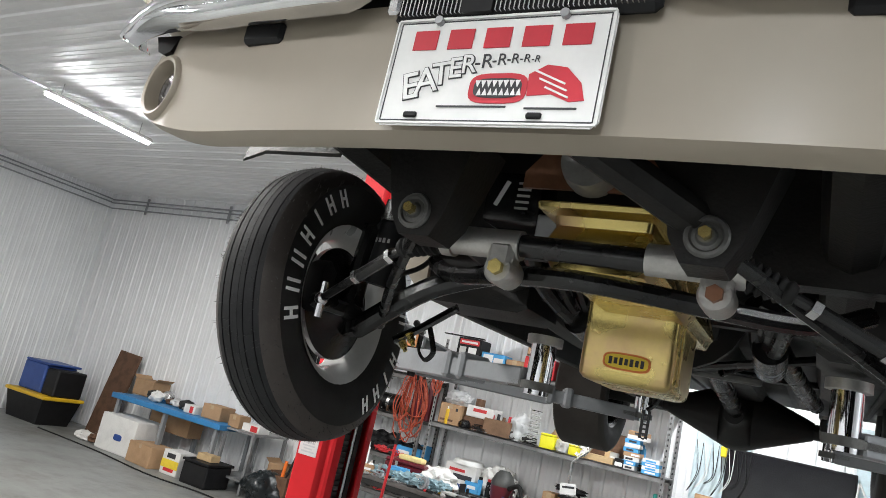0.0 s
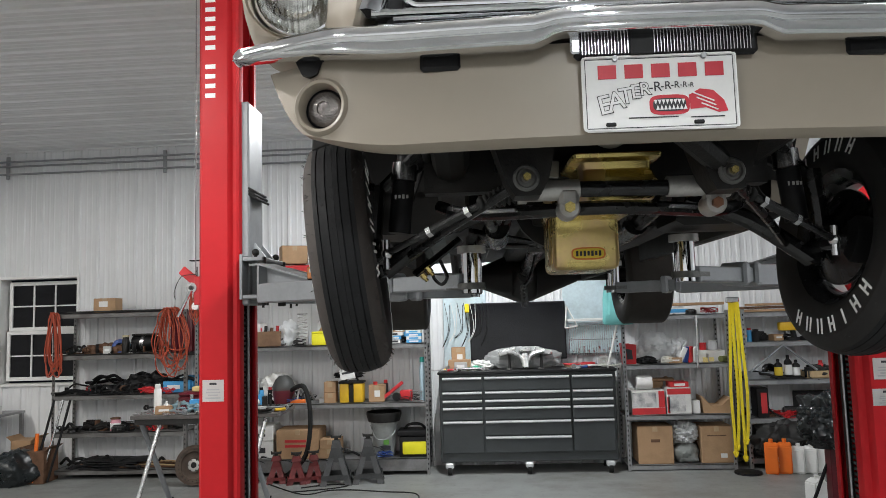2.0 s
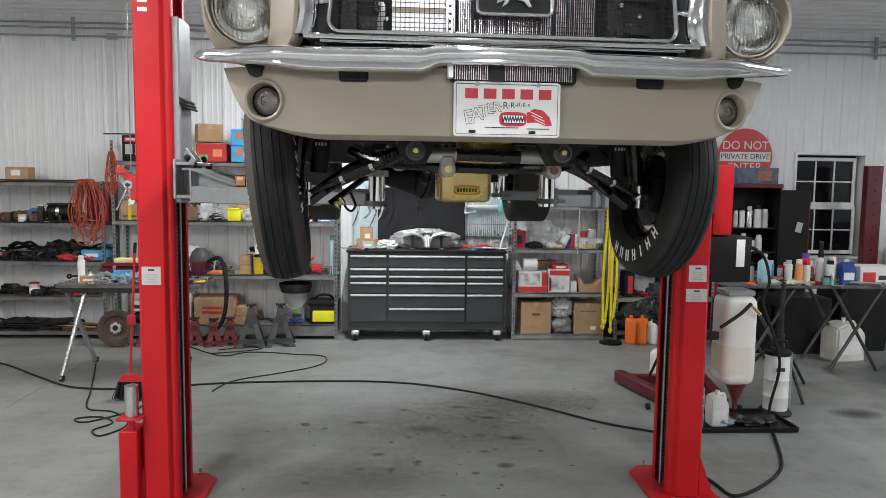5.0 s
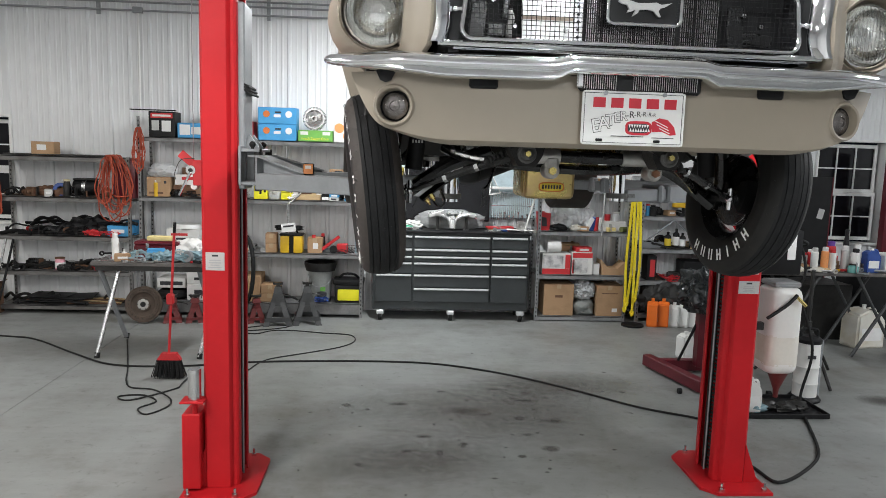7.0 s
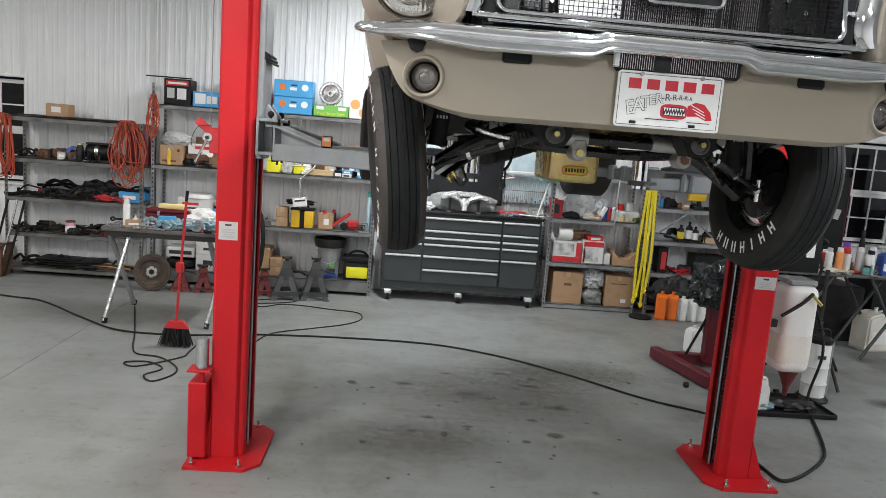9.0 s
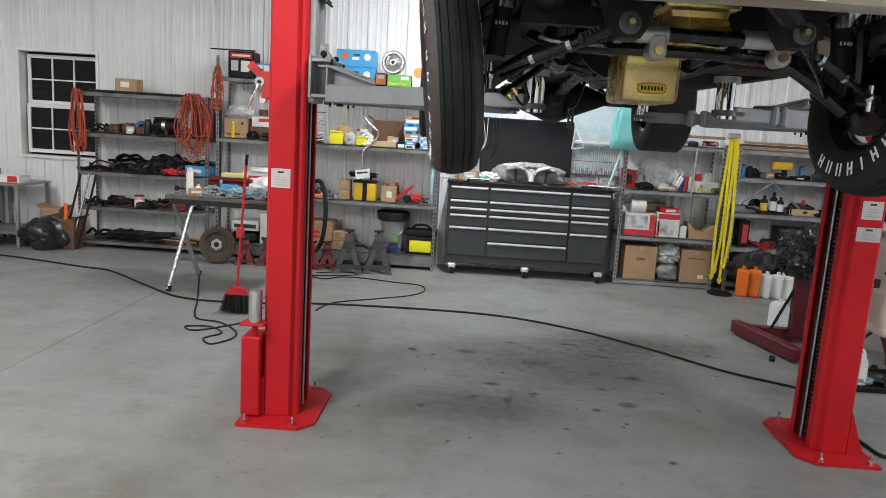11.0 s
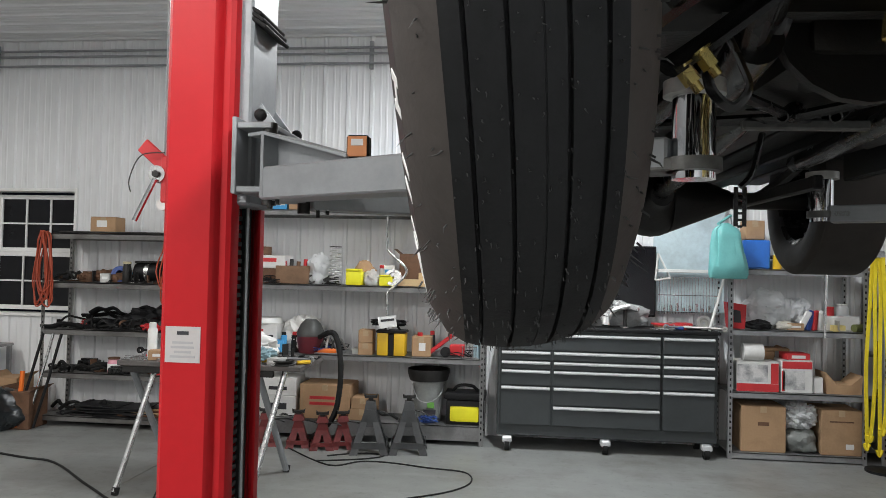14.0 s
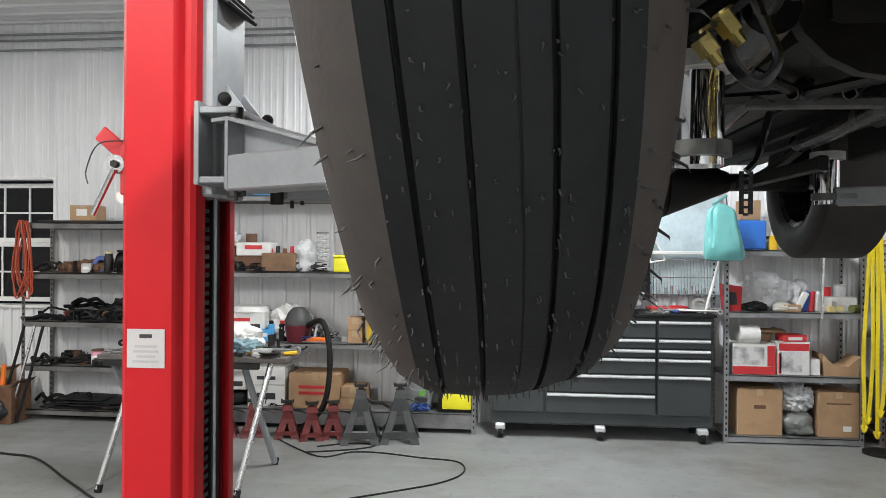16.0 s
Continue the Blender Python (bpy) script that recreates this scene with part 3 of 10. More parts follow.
def lift_arm(s, tip, y0):
    """A telescoping arm from a carriage to its pad; tip is the pad's place."""
    px, py = LC + s * 1.285, y0
    tx, ty, tz = Vector(tip) - EAST if s > 0 else tip
    a = new("lift_arm")
    a.parent = posts[s]
    tagged(a, "grey steel telescoping lift arm with chrome pad adapter")
    d = Vector((tx - px, ty - py, 0))
    L, u = d.length, d.normalized()
    ang = math.degrees(math.atan2(u.y, u.x))
    mid = Vector((px, py, 1.770)) + u * (L * 0.31)
    part("outer_tube", box(bmn(), mid, (L * 0.58, 0.11, 0.088), rot=rz(ang), bev=0.005), M_GREY, a)
    mid2 = Vector((px, py, 1.770)) + u * (L * 0.76)
    part("inner_tube", box(bmn(), mid2, (L * 0.42, 0.085, 0.060), rot=rz(ang), bev=0.005), M_GREY, a)
    for k in (0.6, 0.68):
        part("clasp", box(bmn(), Vector((px, py, 1.775)) + u * (L * k), (0.04, 0.120, 0.092), rot=rz(ang), bev=0.01), M_GREY, a)
    part("pivot_pin", cyl(bmn(), (px, py, 1.715), (px, py, 1.942), 0.020, n=14), M_DARKSTEEL, a)
    kx = px + s * 0.030
    kb = cyl(bmn(), (kx, py, 1.94), (kx, py, 1.955), 0.008, n=10)
    bmesh.ops.create_uvsphere(kb, u_segments=16, v_segments=10, radius=0.0175, matrix=Matrix.Translation((kx, py, 1.966)))
    part("pin_knob", kb, M_BLACKRUB, a, "round black knob")
    # gusset plate on the tube
    w = Vector((-u.y, u.x, 0))
    p0, p1 = Vector((px, py, 1.900)) + u * 0.035, Vector((px, py, 1.819)) + u * 0.33
    up = Vector((0, 0, 0.009))
    part("gusset", loft(bmn(), [[q - w * h, q + w * h, q + w * h + up, q - w * h + up] for q, h in ((p0 - u * 0.06, 0.056), (p0, 0.056), (p1, 0.040))]), M_GREY, a, "sloping gusset plate")
    e0 = Vector((px, py, 1.733)) + u * 0.028
    part("end_plate", loft(bmn(), [[e0 - w * 0.056 + d, e0 + w * 0.056 + d, e0 + w * 0.056 + d + u * 0.012, e0 - w * 0.056 + d + u * 0.012] for d in (Vector((0, 0, 0)), Vector((0, 0, 0.167)))]), M_GREY, a)
    bm = bmn()
    tri_ = [e0 + u * 0.012 + Vector((0, 0, 0.08)), e0 + u * 0.012 + Vector((0, 0, 0.165)), p1 + Vector((0, 0, 0.0)), p1 - Vector((0, 0, 0.008))]
    loft(bm, [[q - w * 0.005 for q in tri_], [q + w * 0.005 for q in tri_]])
    part("web", bm, M_GREY, a)
    for k, h in ((0.04, 0.03), (0.07, 0.02)):
        part("lock_pin", cyl(bmn(), Vector((px, py, 1.733 - h)) + u * k - w * 0.03, Vector((px, py, 1.735)) + u * k - w * 0.03, 0.006, n=8), M_DARKSTEEL, a)
    hd = bmn()
    cyl(hd, (tx, ty, tz - 0.052), (tx, ty, tz - 0.028), 0.050, n=24)
    box(hd, Vector((tx, ty, tz - 0.040)) - u * 0.05, (0.09, 0.085, 0.024), rot=rz(ang), bev=0.003)
    # Shade under the car is put into the collar's darker grey.
    part("pad_holder", hd, M_WASHER, a, "dull grey collar")
    ad = bmn()
    cyl(ad, (tx, ty, tz - 0.066), (tx, ty, tz + 0.085), 0.0385, n=28)
    part("adapter", ad, M_CHROME, a, "polished round pad adapter")
    part("pad", cyl(bmn(), (tx, ty, tz + 0.086), (tx, ty, tz + 0.112), 0.055, n=24), M_ALU, a)
    return a


lift_arm(-1, (-0.748, 2.22, 1.79), 2.80)
lift_arm(1, (0.062, 2.26, 1.81), 2.80)
lift_arm(-1, (-0.78, 3.62, 1.81), 3.12)
lift_arm(1, (0.01, 3.60, 1.81), 3.12)

# ---- the car ----
CAR = local("car", pose(-0.365, 1.62, 0, 0, 0, 2.0), "tan 1960s coupe with chrome bumper, raised on the lift", "car")


def cpart(name, bm, m, parent=None, label=""):
    return part(name, bm, m, parent or CAR, label)


def body_shell():
    # stations: y, half width, bottom z, shoulder z, top z
    st = [(-0.62, 0.78, 2.30, 2.46, 2.50), (-0.55, 0.83, 2.27, 2.48, 2.54), (-0.40, 0.865, 2.26, 2.50, 2.58), (-0.37, 0.88, 2.24, 2.50, 2.585), (-0.2, 0.885, 2.32, 2.52, 2.61),
          (0.2, 0.885, 2.32, 2.54, 2.65), (0.37, 0.885, 2.24, 2.55, 2.66), (0.40, 0.885, 1.97, 2.55, 2.665), (0.9, 0.89, 1.95, 2.58, 2.70), (1.6, 0.895, 1.95, 2.60, 2.70), (2.3, 0.90, 1.95, 2.62, 2.70),
          (2.36, 0.90, 1.99, 2.62, 2.70), (2.40, 0.90, 2.25, 2.62, 2.70), (2.55, 0.90, 2.34, 2.62, 2.70), (2.95, 0.90, 2.34, 2.60, 2.69), (3.10, 0.895, 2.25, 2.60, 2.68), (3.14, 0.895, 2.03, 2.60, 2.68), (3.6, 0.86, 2.10, 2.58, 2.66), (3.78, 0.80, 2.16, 2.52, 2.60)]
    rings = []
    for y, w, zb, zs, zt in st:
        zm = (zb + zs) / 2 + 0.04
        tuck = 0.11 if 0.3 < y < 3.3 else 0.03
        half = [(w - 0.04 - tuck, zb), (w - tuck, zb + 0.04), (w, zm + 0.06), (w - 0.02, zs - 0.04), (w - 0.06, zs), (w * 0.72, zs + (zt - zs) * 0.55), (w * 0.35, zt - 0.006), (0.0, zt)]
        e = 0.012 if y < -0.5 else 0.06
        inner = [(w - 0.08 - tuck, zb + 0.004), (w - 0.10, zs - e), (w * 0.6, zs + (zt - zs) * 0.5 - e), (0.0, zt - e)]
        ring = [(x, y, z) for x, z in half] + [(-x, y, z) for x, z in half[-2::-1]]
        ring += [(-x, y, z) for x, z in inner] + [(x, y, z) for x, z in inner[-2::-1]]
        rings.append(ring)
    return loft(bmn(), rings)


body = cpart("body", body_shell(), M_TAN)
# cabin
rings = []
for y, w, z0, z1 in [(0.55, 0.70, 2.66, 2.68), (1.15, 0.60, 2.68, 3.02), (1.35, 0.58, 2.68, 3.055), (2.0, 0.58, 2.68, 3.045), (2.5, 0.60, 2.68, 2.93), (3.15, 0.66, 2.67, 2.69)]:
    rings.append([(w + 0.06, y, z0), (w, y, z1 - 0.03), (w - 0.08, y, z1), (-w + 0.08, y, z1), (-w, y, z1 - 0.03), (-w - 0.06, y, z0)])
cpart("roof", loft(bmn(), rings), M_TAN)
for x in (-0.64, 0.64):
    bm = prism(bmn(), [(0.95, 2.72), (1.2, 2.98), (2.1, 2.98), (2.4, 2.72)], Matrix(((0, 0, 1, x), (1, 0, 0, 0), (0, 1, 0, 0), (0, 0, 0, 1))), 0.008)
    cpart("side_window", bm, M_GLASSDARK)

# underside: floor pan, rails, cross members
bm = box(bmn(), (0, 2.0, 2.06), (1.5, 2.9, 0.03), bev=0.008)
pan_ = cpart("floor_pan", bm, M_UNDER)
for x in (-0.42, 0.42):
    cpart("floor_rail", box(bmn(), (x, 2.0, 2.025), (0.10, 2.8, 0.05), bev=0.008), M_UNDER, pan_)
for x in (-0.25, 0.25, -0.6, 0.6):
    cpart("floor_rib", box(bmn(), (x, 2.0, 2.042), (0.03, 2.6, 0.02), bev=0.006), M_UNDER, pan_)
bm = box(bmn(), (0, 1.9, 2.03), (0.24, 2.4, 0.10), bev=0.03, seg=2)
cpart("tunnel", bm, M_UNDER)
for x in (-1, 1):
    bm = bmn()
    tube(bm, [(x * 0.42, -0.70, 2.12), (x * 0.42, -0.3, 2.10), (x * 0.42, 0.3, 2.06), (x * 0.42, 0.9, 2.00), (x * 0.42, 1.6, 2.00)], 0.055, n=8)
    cpart("frame_rail", bm, M_UNDER)
    # splash apron and inner wing
    cpart("inner_wing", box(bmn(), (x * 0.49, -0.05, 2.30), (0.02, 1.15, 0.42), bev=0.005), M_UNDER)
    # dark wheelhouse over the wheel, torque box and sill behind it
    arch = []
    for k in range(19):
        a = radians(8 + 164 * k / 18)
        y, z = 0.385 * math.cos(a), 2.03 + 0.36 * math.sin(a)
        arch.append([(x * 0.50, y, z), (x * 0.70, y, z), (x * 0.762, y, z - 0.02), (x * 0.758, y * 1.012, z - 0.016), (x * 0.70, y * 1.012, z + 0.006), (x * 0.50, y * 1.012, z + 0.006)])
    cpart("wheelhouse", loft(bmn(), arch), M_UNDER)
    tq = [[(x * u, y, z) for u, z in ((0.37, 1.955), (0.40, 1.938), (0.70, 1.938), (0.742, 1.960), (0.742, 2.10), (0.37, 2.10))] for y in (0.425, 0.44, 0.66, 0.70)]
    tq[0] = [(px, py, min(2.09, max(1.96, pz))) for px, py, pz in tq[0]]
    cpart("torque_box", loft(bmn(), tq), M_UNDER)
    cpart("sill_liner", box(bmn(), (x * 0.713, 1.52, 1.995), (0.046, 1.66, 0.112), bev=0.006), M_UNDER)
    head = cpart("exhaust_header", tube(bmn(), [(x * 0.20, 0.10, 2.20), (x * 0.30, 0.14, 2.14), (x * 0.31, 0.34, 2.02), (x * 0.27, 0.60, 1.955)], 0.022, n=10), M_SEMI, None, "black exhaust header")
    for k in range(1, 4):
        cpart("primary_pipe", tube(bmn(), [(x * 0.20, 0.10 + 0.12 * k, 2.20), (x * (0.31 - 0.02 * k), 0.14 + 0.12 * k, 2.13), (x * (0.30 - 0.025 * k), 0.36 + 0.07 * k, 2.03 - 0.01 * (k % 2)), (x * (0.27 - 0.012 * k), 0.62, 1.985 - 0.02 * (k % 2))], 0.022, n=10), M_SEMI, head)
    cpart("collector", tube(bmn(), [(x * 0.262, 0.58, 1.968), (x * 0.255, 0.72, 1.955), (x * 0.25, 0.84, 1.95)], 0.046, n=16), M_SEMI, head)
    # round bushing on the strut rod bracket
    bm = bmn()
    loft(bm, [[(x * 0.15, -0.47, 2.10), (x * 0.33, -0.47, 2.10), (x * 0.33, -0.35, 2.10), (x * 0.15, -0.35, 2.10)], [(x * 0.185, -0.475, 1.95), (x * 0.285, -0.475, 1.95), (x * 0.285, -0.38, 1.95), (x * 0.185, -0.38, 1.95)], [(x * 0.205, -0.47, 1.915), (x * 0.265, -0.47, 1.915), (x * 0.265, -0.39, 1.915), (x * 0.205, -0.39, 1.915)]])
    if x > 0:
        tube(bm, [(x * 0.02, -0.64, 2.07), (x * 0.235, -0.44, 1.975)], 0.030, n=8, smooth=0)
    br = cpart("strut_bracket", bm, M_UNDER)
    m = Matrix.Translation((x * 0.238, -0.478, 1.955)) @ rot3(90, 0, 0).to_4x4()
    cpart("bushing_washer", lathe(bmn(), [(0.0, 0.010), (0.012, 0.010), (0.015, 0.003), (0.021, 0.002), (0.024, 0.006), (0.029, 0.005), (0.032, 0.0), (0.030, -0.006)], m, 26), M_WASHER, br, "grey bushing washer")
    cpart("nut", cyl(bmn(), (x * 0.238, -0.487, 1.955), (x * 0.238, -0.502, 1.955), 0.0095, n=6), M_GOLD, br, "gold plated nut")
bm = box(bmn(), (0, -0.60, 2.13), (0.95, 0.10, 0.10), bev=0.02)
cpart("radiator_support", bm, M_UNDER)
# Two added black sheets stand in for the shade inside the engine bay.
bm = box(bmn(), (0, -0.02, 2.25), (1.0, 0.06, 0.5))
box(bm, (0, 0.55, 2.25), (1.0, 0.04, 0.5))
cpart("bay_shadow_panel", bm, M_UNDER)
bm = tube(bmn(), [(-0.46, 0.02, 1.97), (-0.34, -0.08, 1.928), (0.0, -0.30, 1.905), (0.34, -0.08, 1.920), (0.46, 0.02, 1.97)], 0.019, n=10)
cpart("engine_crossmember", bm, M_SEMI)

# engine, bell housing, transmission, propshaft
bm = box(bmn(), (0, 0.35, 2.22), (0.42, 0.60, 0.30), bev=0.03)
cpart("engine_block", bm, M_UNDER)
m = Matrix.Translation((0, 0.72, 2.08)) @ rot3(-90, 0, 0).to_4x4()
cpart("bell_housing", lathe(bmn(), [(0, 0), (0.19, 0), (0.19, 0.03), (0.12, 0.18), (0.10, 0.30), (0.09, 0.55), (0.06, 0.60), (0.0, 0.60)], m, 20), M_UNDER)
cpart("propshaft", cyl(bmn(), (0, 1.3, 2.03), (0, 2.62, 1.90), 0.042, n=16), M_SEMI)
plate = prism(bmn(), [(-0.13, 2.07), (-0.13, 2.10), (-0.09, 2.15), (0.09, 2.15), (0.13, 2.10), (0.13, 2.07)], Matrix(((1, 0, 0, 0), (0, 0, 1, -0.30), (0, 1, 0, 0), (0, 0, 0, 1))), 0.008)
acc = cpart("accessory_housing", box(bmn(), (-0.225, -0.08, 2.105), (0.135, 0.10, 0.115), bev=0.018, seg=2), M_SEMI, None, "black accessory housing with white print")
cpart("print", box(bmn(), (-0.25, -0.1312, 2.11), (0.010, 0.0015, 0.06), rot=rot3(0, 22, 0)), M_LABEL, acc)
for k in range(5):
    cpart("print", box(bmn(), (-0.20, -0.1312, 2.135 - 0.014 * k), (0.03, 0.0015, 0.005)), M_LABEL2, acc)
cpart("bracket_plate", box(bmn(), (-0.135, -0.12, 2.045), (0.05, 0.006, 0.05), rot=rot3(10, 0, 20), bev=0.003), M_CONDUIT)
cpart("timing_plate", plate, M_COPPER)
m = Matrix.Translation((0.0, -0.31, 2.115)) @ rot3(90, 0, 0).to_4x4()
cpart("crank_pulley", lathe(bmn(), [(0, 0.03), (0.05, 0.03), (0.055, 0.0), (0.055, -0.02)], m, 24), M_ALU)

# gold oil pan: flange, upper box and sump


def pan_ring(x0, x1, y0, y1, z, r):
    """A level rectangle with rounded corners."""
    pts = []
    for cx, cy, a0 in ((x1 - r, y1 - r, 0), (x0 + r, y1 - r, 90), (x0 + r, y0 + r, 180), (x1 - r, y0 + r, 270)):
        pts += [(cx + r * math.cos(radians(a0 + 22.5 * k)), cy + r * math.sin(radians(a0 + 22.5 * k)), z) for k in range(5)]
    return pts


upper = [(-0.098, 0.132, -0.292, 2.050), (-0.100, 0.134, -0.294, 2.047), (-0.098, 0.132, -0.292, 2.038), (-0.074, 0.112, -0.262, 2.032), (-0.070, 0.110, -0.258, 2.014), (-0.068, 0.112, -0.262, 2.010),
         (-0.074, 0.126, -0.300, 1.962), (-0.073, 0.126, -0.301, 1.956), (-0.066, 0.120, -0.290, 1.950), (-0.060, 0.112, -0.270, 1.930)]
pan = cpart("oil_pan", loft(bmn(), [pan_ring(xa, xb, ya, 0.55, z, 0.012) for xa, xb, ya, z in upper]), M_GOLD, None, "gold zinc-plated deep sump oil pan")
lower = [(0.112, 0.140, 1.968), (0.112, 0.140, 1.960), (0.106, 0.146, 1.952), (0.105, 0.148, 1.90), (0.105, 0.150, 1.80), (0.103, 0.153, 1.785), (0.096, 0.162, 1.776), (0.084, 0.175, 1.773)]
sump = cpart("sump", loft(bmn(), [pan_ring(-w, w, ya, 0.42, z, 0.016) for w, ya, z in lower]), M_GOLD, pan)
for x in (-0.1055, 0.1055):
    for y in (0.185, 0.225):
        cpart("side_rib", box(bmn(), (x, y, 1.87), (0.008, 0.012, 0.15), bev=0.003), M_GOLD, sump)
M_ORANGE = mat("orange_red_print", (0.62, 0.16, 0.03), 0.5, 0, 0.1, 20)
M_YPRINT = mat("yellow_print", (0.75, 0.55, 0.04), 0.5, 0, 0.08, 20)


def pill(w, h, n=10):
    pts = []
    for k in range(2 * n):
        a = math.pi * 2 * (k + 0.5) / (2 * n)
        c, s_ = math.cos(a), math.sin(a)
        pts.append((math.copysign(abs(c) ** 0.55, c) * w / 2, math.copysign(abs(s_) ** 0.55, s_) * h / 2))
    return pts


mm = Matrix(((1, 0, 0, 0.005), (0, 0, -1, 0.1485), (0, 1, 0, 1.824), (0, 0, 0, 1)))
badge = cpart("badge", prism(bmn(), pill(0.108, 0.040), mm, 0.002), M_ORANGE, pan, "orange and yellow maker's badge")
cpart("badge_field", prism(bmn(), pill(0.098, 0.031), mm @ Matrix.Translation((0, 0, 0.002)), 0.001), M_YPRINT, badge)
bm = bmn()
for i in range(7):
    box(bm, (0.005 - 0.036 + i * 0.012, 0.1448, 1.824), (0.0075, 0.001, 0.014 if i % 2 else 0.017))
cpart("badge_bar", bm, M_INK, badge)

# steering rack: black tube with cast ends and mounting ears
bm = cyl(bmn(), (-0.12, -0.33, 1.950), (0.15, -0.33, 1.946), 0.0205, n=18)
rackp = cpart("steering_rack", bm, mat("polished_black_tube", (0.012, 0.012, 0.013), 0.26, 0.1, 0.1, 12))
for x, xa, xb, xe in ((-1, -0.093, -0.235, -0.122), (1, 0.128, 0.268, 0.242)):
    bm = cyl(bmn(), (xa, -0.33, 1.949), (xb, -0.33, 1.948), 0.027, n=18)
    cyl(bm, (xb - x * 0.008, -0.33, 1.948), (xb + x * 0.014, -0.33, 1.948), 0.032, n=18)
    box(bm, (xe, -0.335, 1.925), (0.05, 0.05, 0.05), bev=0.01)
    cpart("cast_end", bm, M_ALU, rackp, "bare cast aluminium rack end")
    m = Matrix.Translation((xe, -0.335, 1.900)) @ rot3(90, 0, 0).to_4x4()
    cpart("mount_ear", lathe(bmn(), [(0.0, 0.02), (0.024, 0.02), (0.028, 0.014), (0.028, -0.04), (0, -0.04)], m, 22), M_ALU, rackp)
    cpart("ear_bolt", cyl(bmn(), (xe, -0.353, 1.900), (xe, -0.368, 1.900), 0.014, n=6), M_GOLD if x < 0 else M_COPPER, rackp)
    ba, bb = Vector((x * 0.255, -0.325, 1.950)), Vector((x * 0.352, -0.322, 1.918))
    q = (bb - ba).to_track_quat("Z", "Y").to_matrix().to_4x4()
    prof = [(0.0, 0.0), (0.020, 0.0)]
    for k in range(7):
        z0 = 0.004 + 0.0132 * k
        prof += [(0.021 - 0.0006 * k, z0), (0.030 - 0.0016 * k, z0 + 0.0045), (0.030 - 0.0016 * k, z0 + 0.0075), (0.021 - 0.0006 * k, z0 + 0.012)]
    bm = lathe(bmn(), prof + [(0.014, 0.100), (0.0, 0.102)], Matrix.Translation(ba) @ q, 18)
    cpart("bellows", bm, M_BLACKRUB, rackp, "ribbed black rubber boot")
    bm = cyl(bmn(), (x * 0.345, -0.32, 1.920), (x * 0.60, -0.20, 1.812), 0.0095, n=10)
    rod = cpart("tie_rod", bm, M_SEMI, rackp)
    ta, tb_ = Vector((x * 0.345, -0.32, 1.920)), Vector((x * 0.60, -0.20, 1.812))
    cpart("rod_sleeve", cyl(bmn(), ta.lerp(tb_, 0.14), ta.lerp(tb_, 0.5), 0.0125, n=10), M_SEMI, rod)
    for f in (0.12, 0.52):
        d = (tb_ - ta).normalized() * 0.007
        cpart("jam_nut", cyl(bmn(), ta.lerp(tb_, f) - d, ta.lerp(tb_, f) + d, 0.016, n=6), M_CHROME2, rod)
    bm = cyl(bmn(), (x * 0.60, -0.20, 1.77), (x * 0.60, -0.20, 1.85), 0.010, n=10)
    bmesh.ops.create_uvsphere(bm, u_segments=12, v_segments=8, radius=0.016, matrix=Matrix.Translation((x * 0.60, -0.20, 1.812)))
    cpart("rod_end", bm, M_CHROME2, rod, "bright rod end joint")

